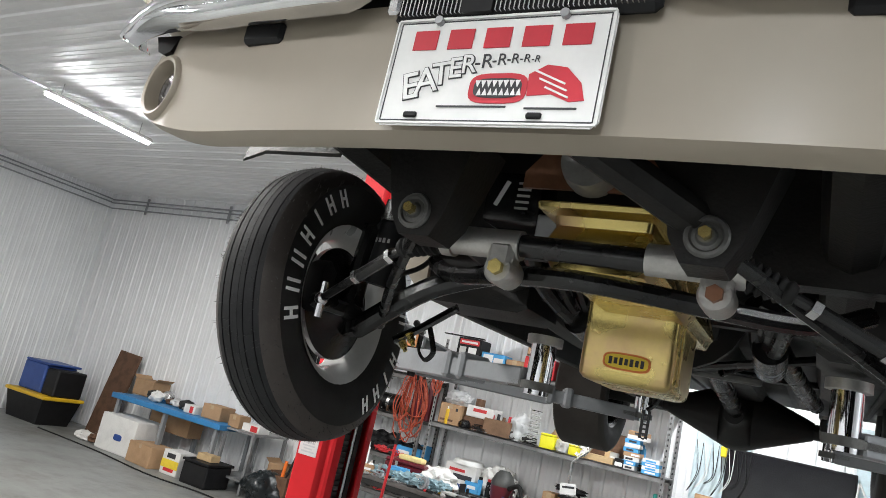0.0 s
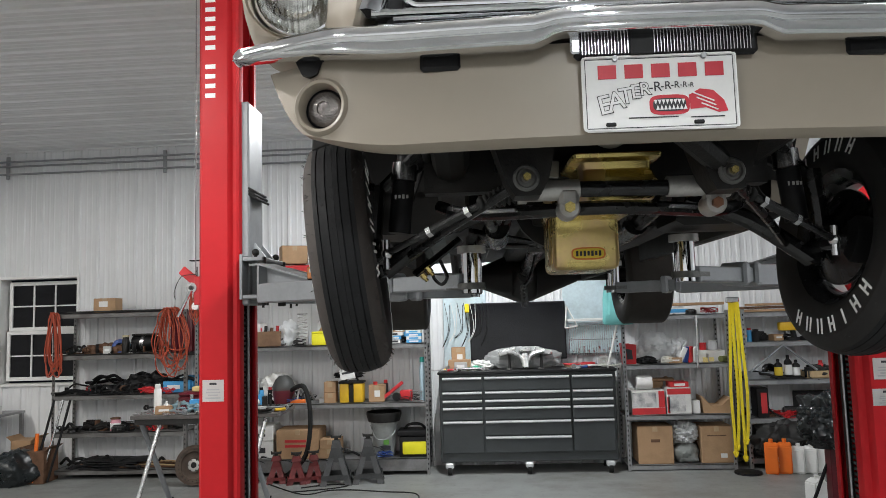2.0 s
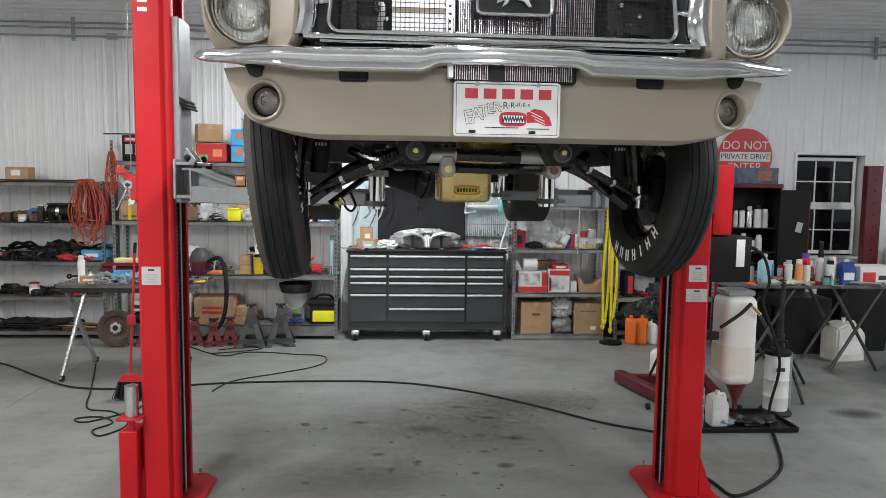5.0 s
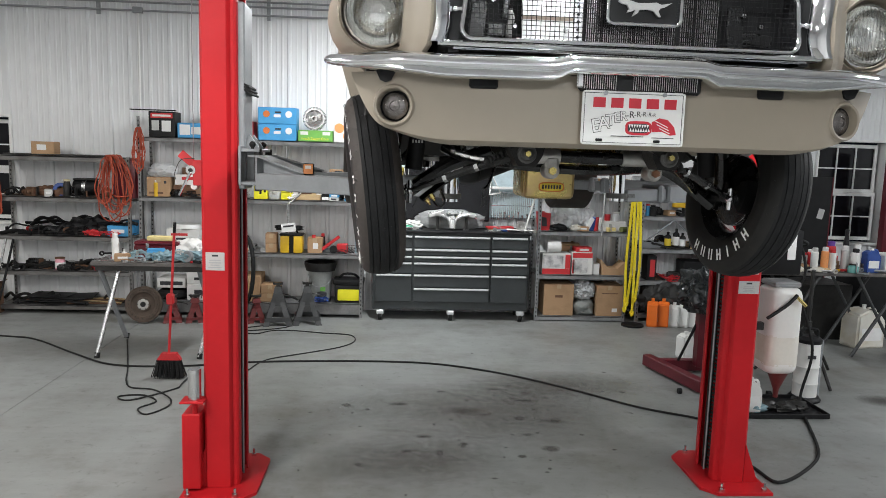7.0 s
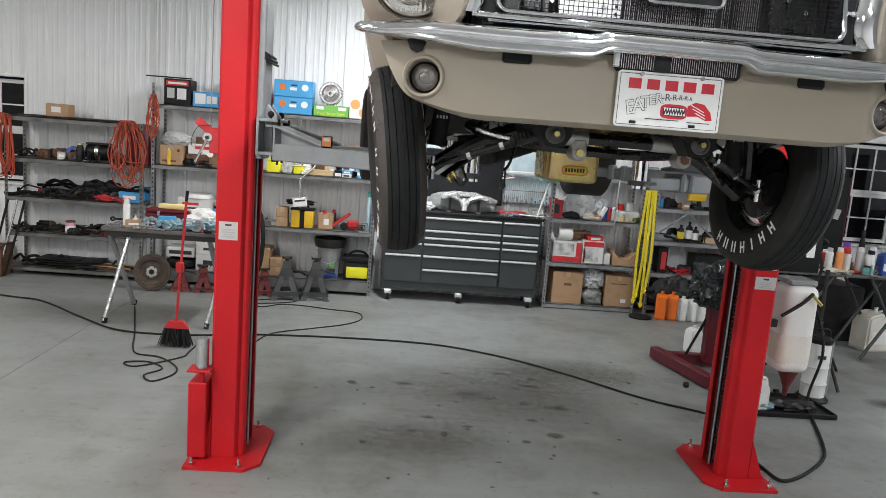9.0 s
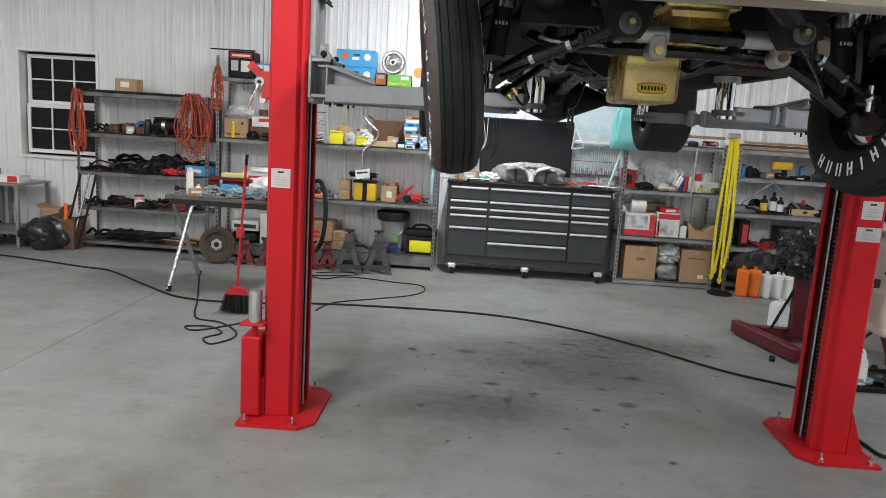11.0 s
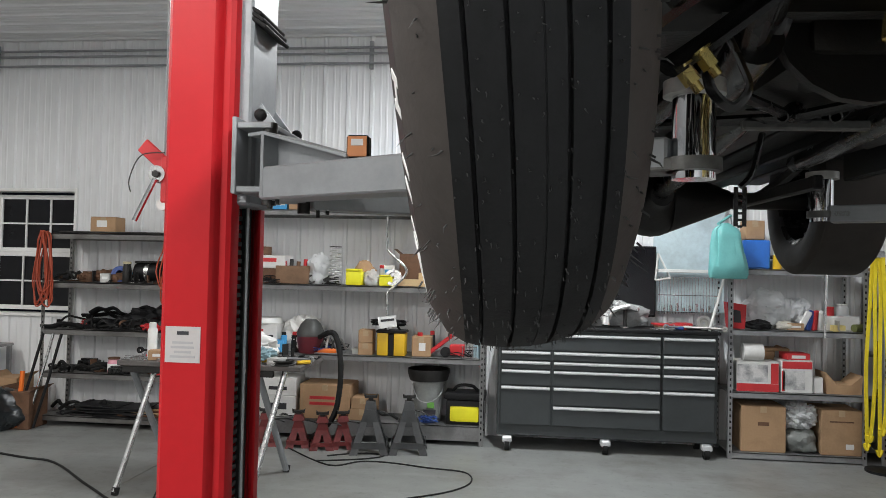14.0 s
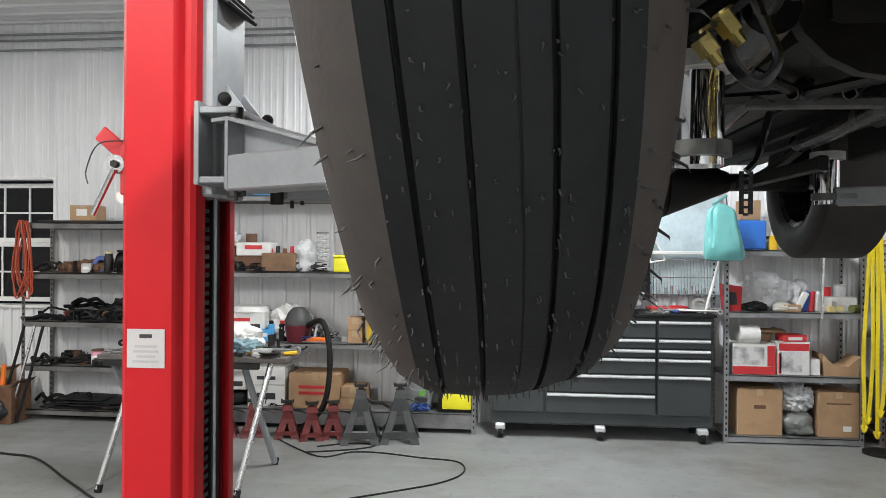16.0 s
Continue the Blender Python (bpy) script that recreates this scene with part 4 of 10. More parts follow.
# front suspension on both sides
for x in (-1, 1):
    bm = bmn()
    tube(bm, [(x * 0.28, 0.02, 1.965), (x * 0.45, 0.0, 1.90), (x * 0.63, 0.0, 1.775)], 0.027, n=10)
    tube(bm, [(x * 0.24, -0.44, 1.955), (x * 0.44, -0.18, 1.87), (x * 0.60, 0.06, 1.80)], 0.012, n=8)
    low = cpart("lower_arm", bm, M_SEMI)
    bm = bmn()
    tube(bm, [(x * 0.45, -0.14, 2.16), (x * 0.63, 0.0, 2.03)], 0.016, n=8, smooth=0)
    tube(bm, [(x * 0.45, 0.14, 2.16), (x * 0.63, 0.0, 2.03)], 0.016, n=8, smooth=0)
    cpart("upper_arm", bm, M_SEMI)
    top, foot = Vector((x * 0.545, -0.04, 2.19)), Vector((x * 0.578, -0.04, 1.885))
    at = lambda z: foot.lerp(top, (z - 1.885) / 0.305)
    sh = cpart("damper", cyl(bmn(), foot, at(2.038), 0.033, n=22), M_BLACK, None, "black damper with two bright collars")
    for za, zb, r in ((2.040, 2.092, 0.037), (2.116, 2.164, 0.034)):
        bm = cyl(bmn(), at(za), at(zb), r, n=26)
        for k in range(3):
            cyl(bm, at(za + 0.004 + 0.006 * k), at(za + 0.007 + 0.006 * k), r + 0.0012, n=26)
        cpart("collar", bm, M_CHROME2, sh, "bright turned collar")
    cpart("damper_neck", cyl(bmn(), at(2.09), at(2.118), 0.026, n=18), M_BLACK, sh)
    cpart("damper_rod", cyl(bmn(), at(2.16), at(2.30), 0.018, n=14), M_BLACK, sh)
    bm = bmn()
    for k in range(4):
        p = at(1.990) + Vector((-0.016 + 0.011 * k, -0.0335 + 0.003 * abs(k - 1.5), 0))
        box(bm, p, (0.007, 0.0015, 0.012 - 0.002 * (k % 2)))
    cpart("print", bm, M_LABEL2, sh)
    bm = bmn()
    tube(bm, [(x * 0.63, 0.0, 1.76), (x * 0.66, 0.0, 1.86), (x * 0.645, 0.0, 2.04)], 0.028, n=10)
    box(bm, (x * 0.63, -0.09, 1.81), (0.03, 0.2, 0.035), bev=0.008)
    cpart("knuckle", bm, M_SEMI)
    # sway bar end loops and hoses
    cpart("brake_hose", tube(bmn(), [(x * 0.50, 0.12, 2.15), (x * 0.56, 0.16, 2.0), (x * 0.62, 0.08, 1.93)], 0.007, n=6), M_BLACKRUB)
    # strut rod foot bolted to the arm, with a steel loop behind
    if x > 0:
        continue
    for p in ((x * 0.497, 0.048, 1.780), (x * 0.515, 0.048, 1.763)):
        dd = Vector((-x * 0.55, 0.0, -0.75)).normalized()
        bm = cyl(bmn(), Vector(p) - dd * 0.010, Vector(p) + dd * 0.009, 0.0100, n=6)
        cyl(bm, Vector(p) - dd * 0.0125, Vector(p) - dd * 0.010, 0.0128, n=16)
        cyl(bm, Vector(p) + dd * 0.008, Vector(p) + dd * 0.020, 0.0058, n=10)
        cpart("arm_bolt", bm, M_GOLD, low, "gold plated bolt and nut")
    bm = tube(bmn(), [(x * 0.54, 0.040, 1.768), (x * 0.49, 0.062, 1.806), (x * 0.40, 0.07, 1.875)], 0.015, n=8, flat=0.5)
    cpart("strut_foot", bm, M_SEMI, low)
    bm = tube(bmn(), [(x * 0.474, 0.077, 1.830), (x * 0.453, 0.077, 1.786), (x * 0.444, 0.077, 1.757), (x * 0.461, 0.077, 1.737), (x * 0.482, 0.077, 1.753), (x * 0.489, 0.077, 1.776)], 0.007, n=8, flat=0.5)
    cpart("stop_loop", bm, M_SEMI, low)


M_HAIR = mat("moulding_hair_rubber", (0.045, 0.045, 0.045), 0.6, 0, 0.2, 20)
M_RIMPALE = mat("pale_rim", (0.62, 0.62, 0.61), 0.3, 0.3, 0.1, 10)
M_SLICK = mat("dusty_slick_rubber", (0.030, 0.026, 0.022), 0.75, 0, 0.2, 9, 0.1, 160)


def wheel(parent, x, tilt, steer, z, rim_r, tyre_r, sect, tread, yy, hairs, marks):
    """One wheel with its tyre; the face of the hub looks along x."""
    s = 1 if x > 0 else -1
    m = Matrix.Translation((x, yy, z)) @ Matrix.Rotation(radians(steer), 4, "Z") @ Matrix.Rotation(radians(tilt), 4, "Y") @ Matrix.Rotation(radians(90), 4, "Y")
    w2, t2 = sect / 2, tread / 2
    g = 0.006
    tp = []
    edges = [-0.374, -0.152, 0.037, 0.169, 0.382] if marks else []
    tp.append((tyre_r - 0.009, -t2))
    for f in edges:
        c = f * tread
        gw = 0.0003 if f == 0.037 else 0.0012
        crown = 0.009 * (c / t2) ** 2
        tp += [(tyre_r - crown, c - gw - 0.0004), (tyre_r - crown - (0.0008 if f == 0.037 else g), c - gw), (tyre_r - crown - (0.0008 if f == 0.037 else g), c + gw), (tyre_r - crown, c + gw + 0.0004)]
    tp.append((tyre_r - 0.009, t2))
    bm = lathe(bmn(), tp, m, 72)
    tyre = cpart("tyre", bm, M_TYRE if marks else M_SLICK, parent, "narrow ribbed black tyre" if marks else "wide black slick tyre")
    for sd in (-1, 1):
        sp = [(tyre_r - 0.009, sd * t2), (tyre_r - 0.020, sd * (t2 + (w2 - t2) * 0.45)), (tyre_r - 0.045, sd * (w2 - 0.006)), (tyre_r - 0.085, sd * w2), (rim_r + 0.03, sd * (w2 - 0.008)), (rim_r + 0.006, sd * (w2 - 0.028)), (rim_r - 0.01, sd * (w2 - 0.034))]
        # shoulders are brown on the western front tyre, black on the eastern
        cpart("shoulder", lathe(bmn(), sp[:3], m, 72), (M_SIDEWALL if s < 0 else M_WALLBLACK) if marks else M_SLICK, tyre, "rounded tyre shoulder")
        cpart("sidewall", lathe(bmn(), sp[2:], m, 72), M_WALLBLACK, tyre)
    rp = [(rim_r, -w2 + 0.028), (rim_r + 0.008, -w2 + 0.022), (rim_r - 0.012, -w2 + 0.034), (rim_r - 0.03, -w2 * 0.3), (rim_r - 0.03, w2 * 0.3), (rim_r - 0.012, w2 - 0.034), (rim_r + 0.008, w2 - 0.022), (rim_r, w2 - 0.028)]
    # The barrel's pale colour stands in for bright wall seen between the spokes.
    if marks and s > 0:
        rim = cpart("rim", lathe(bmn(), rp[:4] + [(rim_r - 0.03, -w2 * 0.05)], m, 48), M_SEMI, parent)
        cpart("outer_barrel", lathe(bmn(), [(rim_r - 0.03, -w2 * 0.05)] + rp[4:], m, 48), M_RIMPALE, rim, "pale outer half of the rim")
    else:
        rim = cpart("rim", lathe(bmn(), rp, m, 48), M_RIMPALE if marks else M_SEMI, parent)
    bm = bmn()
    for k in range(5):
        a = math.radians(72 * k)
        mk = m @ Matrix.Rotation(a, 4, "Z")
        prism(bm, [(0.05, -0.045), (rim_r - 0.028, -0.03), (rim_r - 0.028, 0.03), (0.05, 0.045)], mk @ Matrix.Translation((0, 0, s * 0.02)), s * 0.018)
    cyl(bm, m @ Vector((0, 0, s * 0.01)), m @ Vector((0, 0, s * 0.05)), 0.065, n=20)
    cpart("spoke_disc", bm, M_SEMI, rim, "black painted spokes")
    if marks:
        hp = [(0.05, -s * 0.075), (0.136, -s * 0.035), (0.138, -s * 0.035), (0.138, -s * 0.024), (0.06, -s * 0.024)]
        rot_ = cpart("brake_rotor", lathe(bmn(), hp, m, 40), M_SEMI, parent, "black brake rotor with bright edge")
        cpart("rotor_edge", lathe(bmn(), [(0.1385, -s * 0.036), (0.1405, -s * 0.036), (0.1405, -s * 0.023), (0.1385, -s * 0.023)], m, 40, close=True), M_CHROME2, rot_)
        cpart("hub", cyl(bmn(), m @ Vector((0, 0, -s * 0.09)), m @ Vector((0, 0, s * 0.02)), 0.045, n=20), M_SEMI, rot_)
        mc = m @ Matrix.Rotation(radians(-100 if s < 0 else -80), 4, "Z")
        rings = []
        for k in range(9):
            a = radians(-28 + 7 * k)
            f = 0.82 if k in (0, 8) else 1.0
            rings.append([mc @ Vector((r_ * math.cos(a), r_ * math.sin(a), -s * z_)) for r_, z_ in ((0.115 - 0.026 * f, 0.020), (0.115 + 0.026 * f, 0.020), (0.115 + 0.030 * f, 0.034), (0.115 + 0.026 * f, 0.072), (0.115 - 0.022 * f, 0.072), (0.115 - 0.028 * f, 0.040))])
        bm = loft(bmn(), rings)
        cpart("caliper", bm, M_BLACK, rot_)
        cpart("grease_cap", cyl(bmn(), m @ Vector((0.03, 0.10, -s * 0.066)), m @ Vector((0.03, 0.10, -s * 0.074)), 0.012, n=12), M_YPRINT, rot_)
        # white raised marks on the inner sidewall, seven blocks
        for side, a0 in ((-s, 285 if s < 0 else 25), (-s, 105 if s < 0 else 205), (s, 340), (s, 244), (s, 148), (s, 52)):
            for k in range(7):
                a = radians(a0 - k * 13.0)
                bm = bmn()
                rr = tyre_r - (0.075 if side == -s else 0.060)
                q = m.to_3x3() @ Matrix.Rotation(a, 3, "Z") @ Matrix.Rotation(side * (0.10 if side == -s else 0.17), 3, "Y")
                zz = side * (w2 + 0.0006 if side == -s else w2 - 0.0042)
                for d in ((-0.010, 0.010) if k not in (4,) else (0.0,)):
                    p = m @ (Matrix.Rotation(a, 3, "Z") @ Vector((rr, d, zz)))
                    box(bm, p, (0.044 if side == -s else 0.026, 0.0075, 0.0018), rot=q, bev=0.0006)
                if k in (0, 3, 5, 6):
                    box(bm, m @ (Matrix.Rotation(a, 3, "Z") @ Vector((rr, 0, zz))), (0.0075, 0.022, 0.0018), rot=q)
                cpart("sidewall_mark", bm, M_WHITE, tyre, "white block mark")
    if hairs:
        rnd = random.Random(7 + hairs)
        vs, fs = [], []
        for k in range(hairs):
            a = rnd.random() * 2 * math.pi
            zc = rnd.uniform(-1, 1) * (t2 if k % 5 < 1 else w2 * 0.97)
            r = tyre_r - 0.009 * min(1, (zc / t2) ** 2) if abs(zc) < t2 else tyre_r - 0.012 - 0.035 * ((abs(zc) - t2) / (w2 - t2))
            o = Vector((r * math.cos(a), r * math.sin(a), zc))
            d = Vector((math.cos(a), math.sin(a), 0.7 * (1 if zc > 0 else -1) * (abs(zc) > t2))).normalized()
            e1 = d.orthogonal().normalized() * (0.0010 if abs(zc) > t2 else 0.0006)
            e2 = d.cross(e1)
            lng = rnd.uniform(0.006, 0.013) if abs(zc) > t2 else rnd.uniform(0.002, 0.006)
            bend = Vector((rnd.uniform(-1, 1), rnd.uniform(-1, 1), rnd.uniform(-1, 1))) * lng * 0.5
            i0 = len(vs)
            for q in (e1, e2 - e1 * 0.5, -e2 - e1 * 0.5):
                vs.append(m @ (o - d * 0.001 + q))
            mid = o + d * lng * 0.6
            for q in (e1, e2 - e1 * 0.5, -e2 - e1 * 0.5):
                vs.append(m @ (mid + q * 0.7))
            vs.append(m @ (o + d * lng + bend))
            for i in range(3):
                j = (i + 1) % 3
                fs += [(i0 + i, i0 + j, i0 + 3 + j, i0 + 3 + i), (i0 + 3 + i, i0 + 3 + j, i0 + 6)]
        me = bpy.data.meshes.new("moulding_hair")
        me.from_pydata(vs, [], fs)
        me.materials.append(M_HAIR)
        ob = new("moulding_hair", me)
        ob.parent = tyre
        tagged(ob, "fine rubber moulding hairs", kind="stuff")


for x, hairs in ((-0.726, 1500), (0.745, 300)):
    wh = new("wheel")
    wh.parent = CAR
    wheel(wh, x, -6.5 if x < 0 else 7.5, 3.5, 1.822 if x < 0 else 1.830, 0.19, 0.340, 0.175, 0.107, -0.02, hairs, True)
for x in (-0.785, 0.785):
    wh = new("wheel")
    wh.parent = CAR
    wheel(wh, x, 0, 0, 1.89, 0.19, 0.345, 0.30, 0.25, 2.745, 0, False)

# rear axle
bm = cyl(bmn(), (-0.7, 2.745, 1.89), (0.7, 2.745, 1.89), 0.04, n=16)
ax = cpart("rear_axle", bm, M_UNDER)
m = Matrix.Translation((0.0, 2.745, 1.89)) @ rot3(90, 0, 0).to_4x4()
cpart("differential", lathe(bmn(), [(0, 0.24), (0.05, 0.24), (0.07, 0.16), (0.15, 0.08), (0.175, 0.0), (0.16, -0.08), (0.08, -0.13), (0, -0.14)], m, 24), M_UNDER, ax)
for s_ in (-1, 1):
    cpart("axle_bell", cyl(bmn(), (s_ * 0.08, 2.745, 1.89), (s_ * 0.36, 2.745, 1.89), 0.155, 0.045, n=18), M_UNDER, ax)
for x in (-0.45, 0.45):
    cpart("leaf_spring", tube(bmn(), [(x, 2.0, 2.02), (x, 2.4, 1.93), (x, 2.745, 1.90), (x, 3.2, 1.96), (x, 3.5, 2.06)], 0.022, n=8), M_UNDER, ax)
    cpart("traction_bar", box(bmn(), (x * 0.9, 2.35, 1.88), (0.035, 0.9, 0.05), bev=0.006), M_UNDER, ax)
for x in (-0.28, 0.28):
    bm = tube(bmn(), [(x * 0.8, 0.5, 2.06), (x, 0.9, 1.99), (x * 1.2, 1.6, 1.96), (x * 1.3, 2.0, 1.96)], 0.032, n=12)
    cpart("exhaust_pipe", bm, M_SEMI)
    m = Matrix.Translation((x * 1.3, 2.0, 1.96)) @ rot3(-90, 0, 0).to_4x4()
# transmission cross member with two tubes and a plate
bm = box(bmn(), (0.055, 1.16, 1.932), (0.31, 0.03, 0.026), bev=0.005)
tm = cpart("transmission_mount", bm, M_WASHER, None, "bare steel transmission cross member")
cpart("mount_plate", box(bmn(), (0.055, 1.22, 1.985), (0.27, 0.07, 0.006), rot=rot3(14, 0, 0), bev=0.002), M_SEMI, tm)
for x in (-0.065, 0.06):
    pa, pb = Vector((x + 0.03, 1.07, 1.935)), Vector((x + 0.10, 1.15, 1.985))
    cpart("mount_tube", lathe(bmn(), [(0.016, 0), (0.012, 0), (0.012, 0.115), (0.016, 0.115)], Matrix.Translation(pa) @ basis(pb - pa).to_4x4(), 16, close=True), M_SEMI, tm)
# perforated hanger strap below the cross member
bm = bmn()
for i in range(6):
    box(bm, (-0.128 - 0.010, 1.08, 1.757 - 0.016 * i), (0.010, 0.004, 0.016))
    box(bm, (-0.128 + 0.010, 1.08, 1.757 - 0.016 * i), (0.010, 0.004, 0.016))
    box(bm, (-0.128, 1.08, 1.749 - 0.016 * i), (0.0105, 0.004, 0.006))
tube(bm, [(-0.128, 1.08, 1.765), (-0.10, 1.085, 1.80), (-0.07, 1.10, 1.90)], 0.008, n=6)
cpart("hanger_strap", bm, M_SEMI, None, "black perforated hanger strap")
cpart("brace_tube", tube(bmn(), [(-0.42, 0.75, 1.99), (0.0, 1.1, 1.94), (0.42, 1.5, 1.99)], 0.014, n=8, smooth=0), M_SEMI)
cpart("brace_tube", tube(bmn(), [(0.42, 0.75, 1.99), (0.0, 1.1, 1.94), (-0.42, 1.5, 1.99)], 0.014, n=8, smooth=0), M_SEMI)

# ---- front of the car ----
def sweepback(x):
    return 0.025 * (abs(x) / 0.5) ** 2 + (0.62 * max(0, abs(x) - 0.62) ** 1.4 if abs(x) > 0.62 else 0)


def valance_end(f, side):
    """Half width of the apron at height f from its foot (0) to its head (1)."""
    return 0.688 + (0.142 if side > 0 else 0.112) * f ** 0.5


FOG_X = (-0.676, 0.692)   # middles of the two fog lamp openings


def valance():
    bm = bmn()
    fs = [0, 0.02, 0.07] + [0.07 + 0.93 * i / 26 for i in range(1, 27)]
    us = [-1 + 2 * i / 180 for i in range(181)]
    rows = []
    for u in us:
        row = []
        for f in fs:
            x = u * valance_end(f, u)
            z = 1.973 + 0.203 * f + (1 - f) * 0.044 * max(0.0, (abs(u) - 0.70) / 0.30) ** 2
            y = -0.745 + sweepback(x) + 0.02 * f * 0 + (0.03 * (1 - f / 0.07) ** 2 if f < 0.07 else 0)
            row.append(bm.verts.new((x, y, z)))
        rows.append(row)
    for p, q in zip(rows, rows[1:]):
        for i in range(len(fs) - 1):
            mid = (p[i].co + q[i + 1].co) / 2
            if min(math.hypot(mid.x - x, mid.z - 2.080) for x in FOG_X) > 0.050:
                bm.faces.new((p[i], q[i], q[i + 1], p[i + 1]))
    loose = [v for v in bm.verts if not v.link_faces]
    bmesh.ops.delete(bm, geom=loose, context="VERTS")
    bmesh.ops.recalc_face_normals(bm, faces=bm.faces)
    bmesh.ops.solidify(bm, geom=bm.faces[:], thickness=0.004)
    return bm


val = cpart("front_valance", valance(), M_TAN)


def bumper_ring(x):
    a = abs(x)
    y = -0.815 + 0.024 * (a / 0.5) ** 2 + (0.5 * (a - 0.6) ** 1.6 if a > 0.6 else 0)
    k = max(0.0, min(1.0, (a - 0.185) / 0.055))
    k = k * k * (3 - 2 * k)
    c = 2.202 - 0.010 * k + 0.012 * max(0, (a - 0.5)) / 0.39
    hb = 0.026 + 0.012 * k - (0.028 * (a - 0.55) / 0.34 if a > 0.55 else 0)
    ht = 0.030 if a < 0.66 else 0.030 - 0.014 * (a - 0.66) / 0.22
    end = 0.876 if x < 0 else 0.911
    q = min(1.0, max(0.0, (a - end + 0.05) / 0.05))
    k2 = math.sqrt(1 - 0.97 * q * q)
    hb, ht, y = hb * k2, ht * k2, y + 0.03 * (1 - k2)
    prof = [(0.060, ht - 0.004), (0.045, ht), (0.030, ht), (0.018, ht - 0.003), (0.008, ht - 0.009), (0.002, ht - 0.017), (0.0, ht - 0.026)]
    prof += [(0.0015, ht - 0.033), (0.0055, ht - 0.039), (0.0075, ht - 0.040), (0.0085, -hb + 0.026), (0.0075, -hb + 0.020), (0.0050, -hb + 0.013), (0.0055, -hb + 0.007), (0.011, -hb + 0.002), (0.022, -hb), (0.045, -hb)]
    back = [(0.045, -hb + 0.006), (0.024, -hb + 0.010), (0.016, 0.0), (0.026, ht - 0.010), (0.060, ht - 0.010)]
    return [(x, y + a_, c + max(-hb, min(ht, b_))) for a_, b_ in prof + back]

xs = sorted([-0.875 + 1.785 * i / 90 for i in range(91)] + [-0.872, -0.868, -0.862, 0.898, 0.903, 0.907])
bumper = cpart("bumper", loft(bmn(), [bumper_ring(x) for x in xs]), M_CHROME, None, "chrome wraparound bumper")

M_SMOKE = mat("smoked_lamp_glass", (0.20, 0.185, 0.18), 0.16, 0.75, 0.3, 40, 0.3, 260)
M_REFLECTOR = mat("lamp_reflector", (0.88, 0.88, 0.86), 0.10, 0.95, 0.1, 20)
# fog lamps sunk into pods
for x in FOG_X:
    yv = -0.745 + sweepback(x)
    m = Matrix.Translation((x, yv - 0.004, 2.080)) @ Matrix.Rotation(radians(14 if x > 0 else -14), 4, "Z") @ rot3(90, 0, 0).to_4x4()
    pod = cpart("lamp_pod", lathe(bmn(), [(0.062, -0.006), (0.060, 0.004), (0.055, 0.009), (0.049, 0.007), (0.0465, 0.0), (0.044, -0.042)], m, 30), M_TAN)
    cpart("bowl", lathe(bmn(), [(0.043, -0.004), (0.0405, -0.010), (0.038, -0.012), (0.034, -0.014), (0.0, -0.018)], m @ Matrix.Translation((0, -0.001, -0.014)), 26), M_BLACK, pod, "black lamp bowl")
    cpart("lens", lathe(bmn(), [(0.036, -0.012), (0.035, -0.005), (0.031, -0.001), (0.022, 0.003), (0.014, 0.004), (0.0125, 0.001), (0.006, 0.0015), (0.0, 0.003)], m @ Matrix.Translation((0.001, -0.001, -0.011)) @ Matrix.Scale(1.08, 4), 30), M_SMOKE, pod, "clear lamp lens")
# slots under the bumper, behind dark trays
for x in (-0.425, 0.425):
    cpart("tow_slot", box(bmn(), (x, -0.742 + sweepback(x), 2.150), (0.082, 0.028, 0.034), bev=0.006), M_BLACK, val)
for x in (-0.70, 0.70):
    bm = prism(bmn(), [(-0.03, 0.022), (0.03, 0.022), (0.016, -0.008), (0.0, -0.014), (-0.016, -0.008)], Matrix(((1, 0, 0, x), (0, 0, 1, -0.760 + sweepback(x)), (0, 1, 0, 2.158), (0, 0, 0, 1))), 0.012)
    cpart("bumper_notch", bm, M_BLACK, val)
# lower intake with cooler fins
bm = box(bmn(), (0.02, -0.755, 2.166), (0.36, 0.02, 0.064), bev=0.008)
low = cpart("lower_intake", bm, M_BLACK, val)
bm = bmn()
for i in range(52):
    box(bm, (-0.145 + i * 0.0064, -0.768, 2.170), (0.0016, 0.006, 0.058))
cpart("core_gap", box(bmn(), (-0.030, -0.770, 2.168), (0.044, 0.008, 0.060)), M_BLACK, low)
tagged(cpart("cooler_core", bm, M_CHROME2, low, "bright cooler fins"), kind="stuff")
cpart("cooler_tank", box(bmn(), (-0.158, -0.768, 2.168), (0.02, 0.012, 0.05), bev=0.004), M_CHROME2, low)

# novelty plate: white enamel, red and black shapes
PY = -0.762
plate = cpart("front_plate", prism(bmn(), [(x * 1, z) for x, z in [(-0.142, -0.076), (0.142, -0.076), (0.151, -0.068), (0.151, 0.068), (0.142, 0.076), (-0.142, 0.076), (-0.151, 0.068), (-0.151, -0.068)]], Matrix(((1, 0, 0, 0.003), (0, 0, -1, PY), (0, 1, 0, 2.062), (0, 0, 0, 1))), 0.002), M_LABEL, None, "white novelty front plate with red and black shapes")
M_REDINK = mat("red_print", (0.52, 0.012, 0.03), 0.45, 0, 0.08, 20)
bm = bmn()
for c, s in (((0, 0.0725), (0.296, 0.0025)), ((0, -0.0725), (0.296, 0.0025)), ((-0.1485, 0), (0.0025, 0.143)), ((0.1485, 0), (0.0025, 0.143))):
    box(bm, (0.003 + c[0], PY - 0.003, 2.062 + c[1]), (s[0], 0.003, s[1]))
cpart("rim", bm, M_LABEL, plate)
bm = bmn()
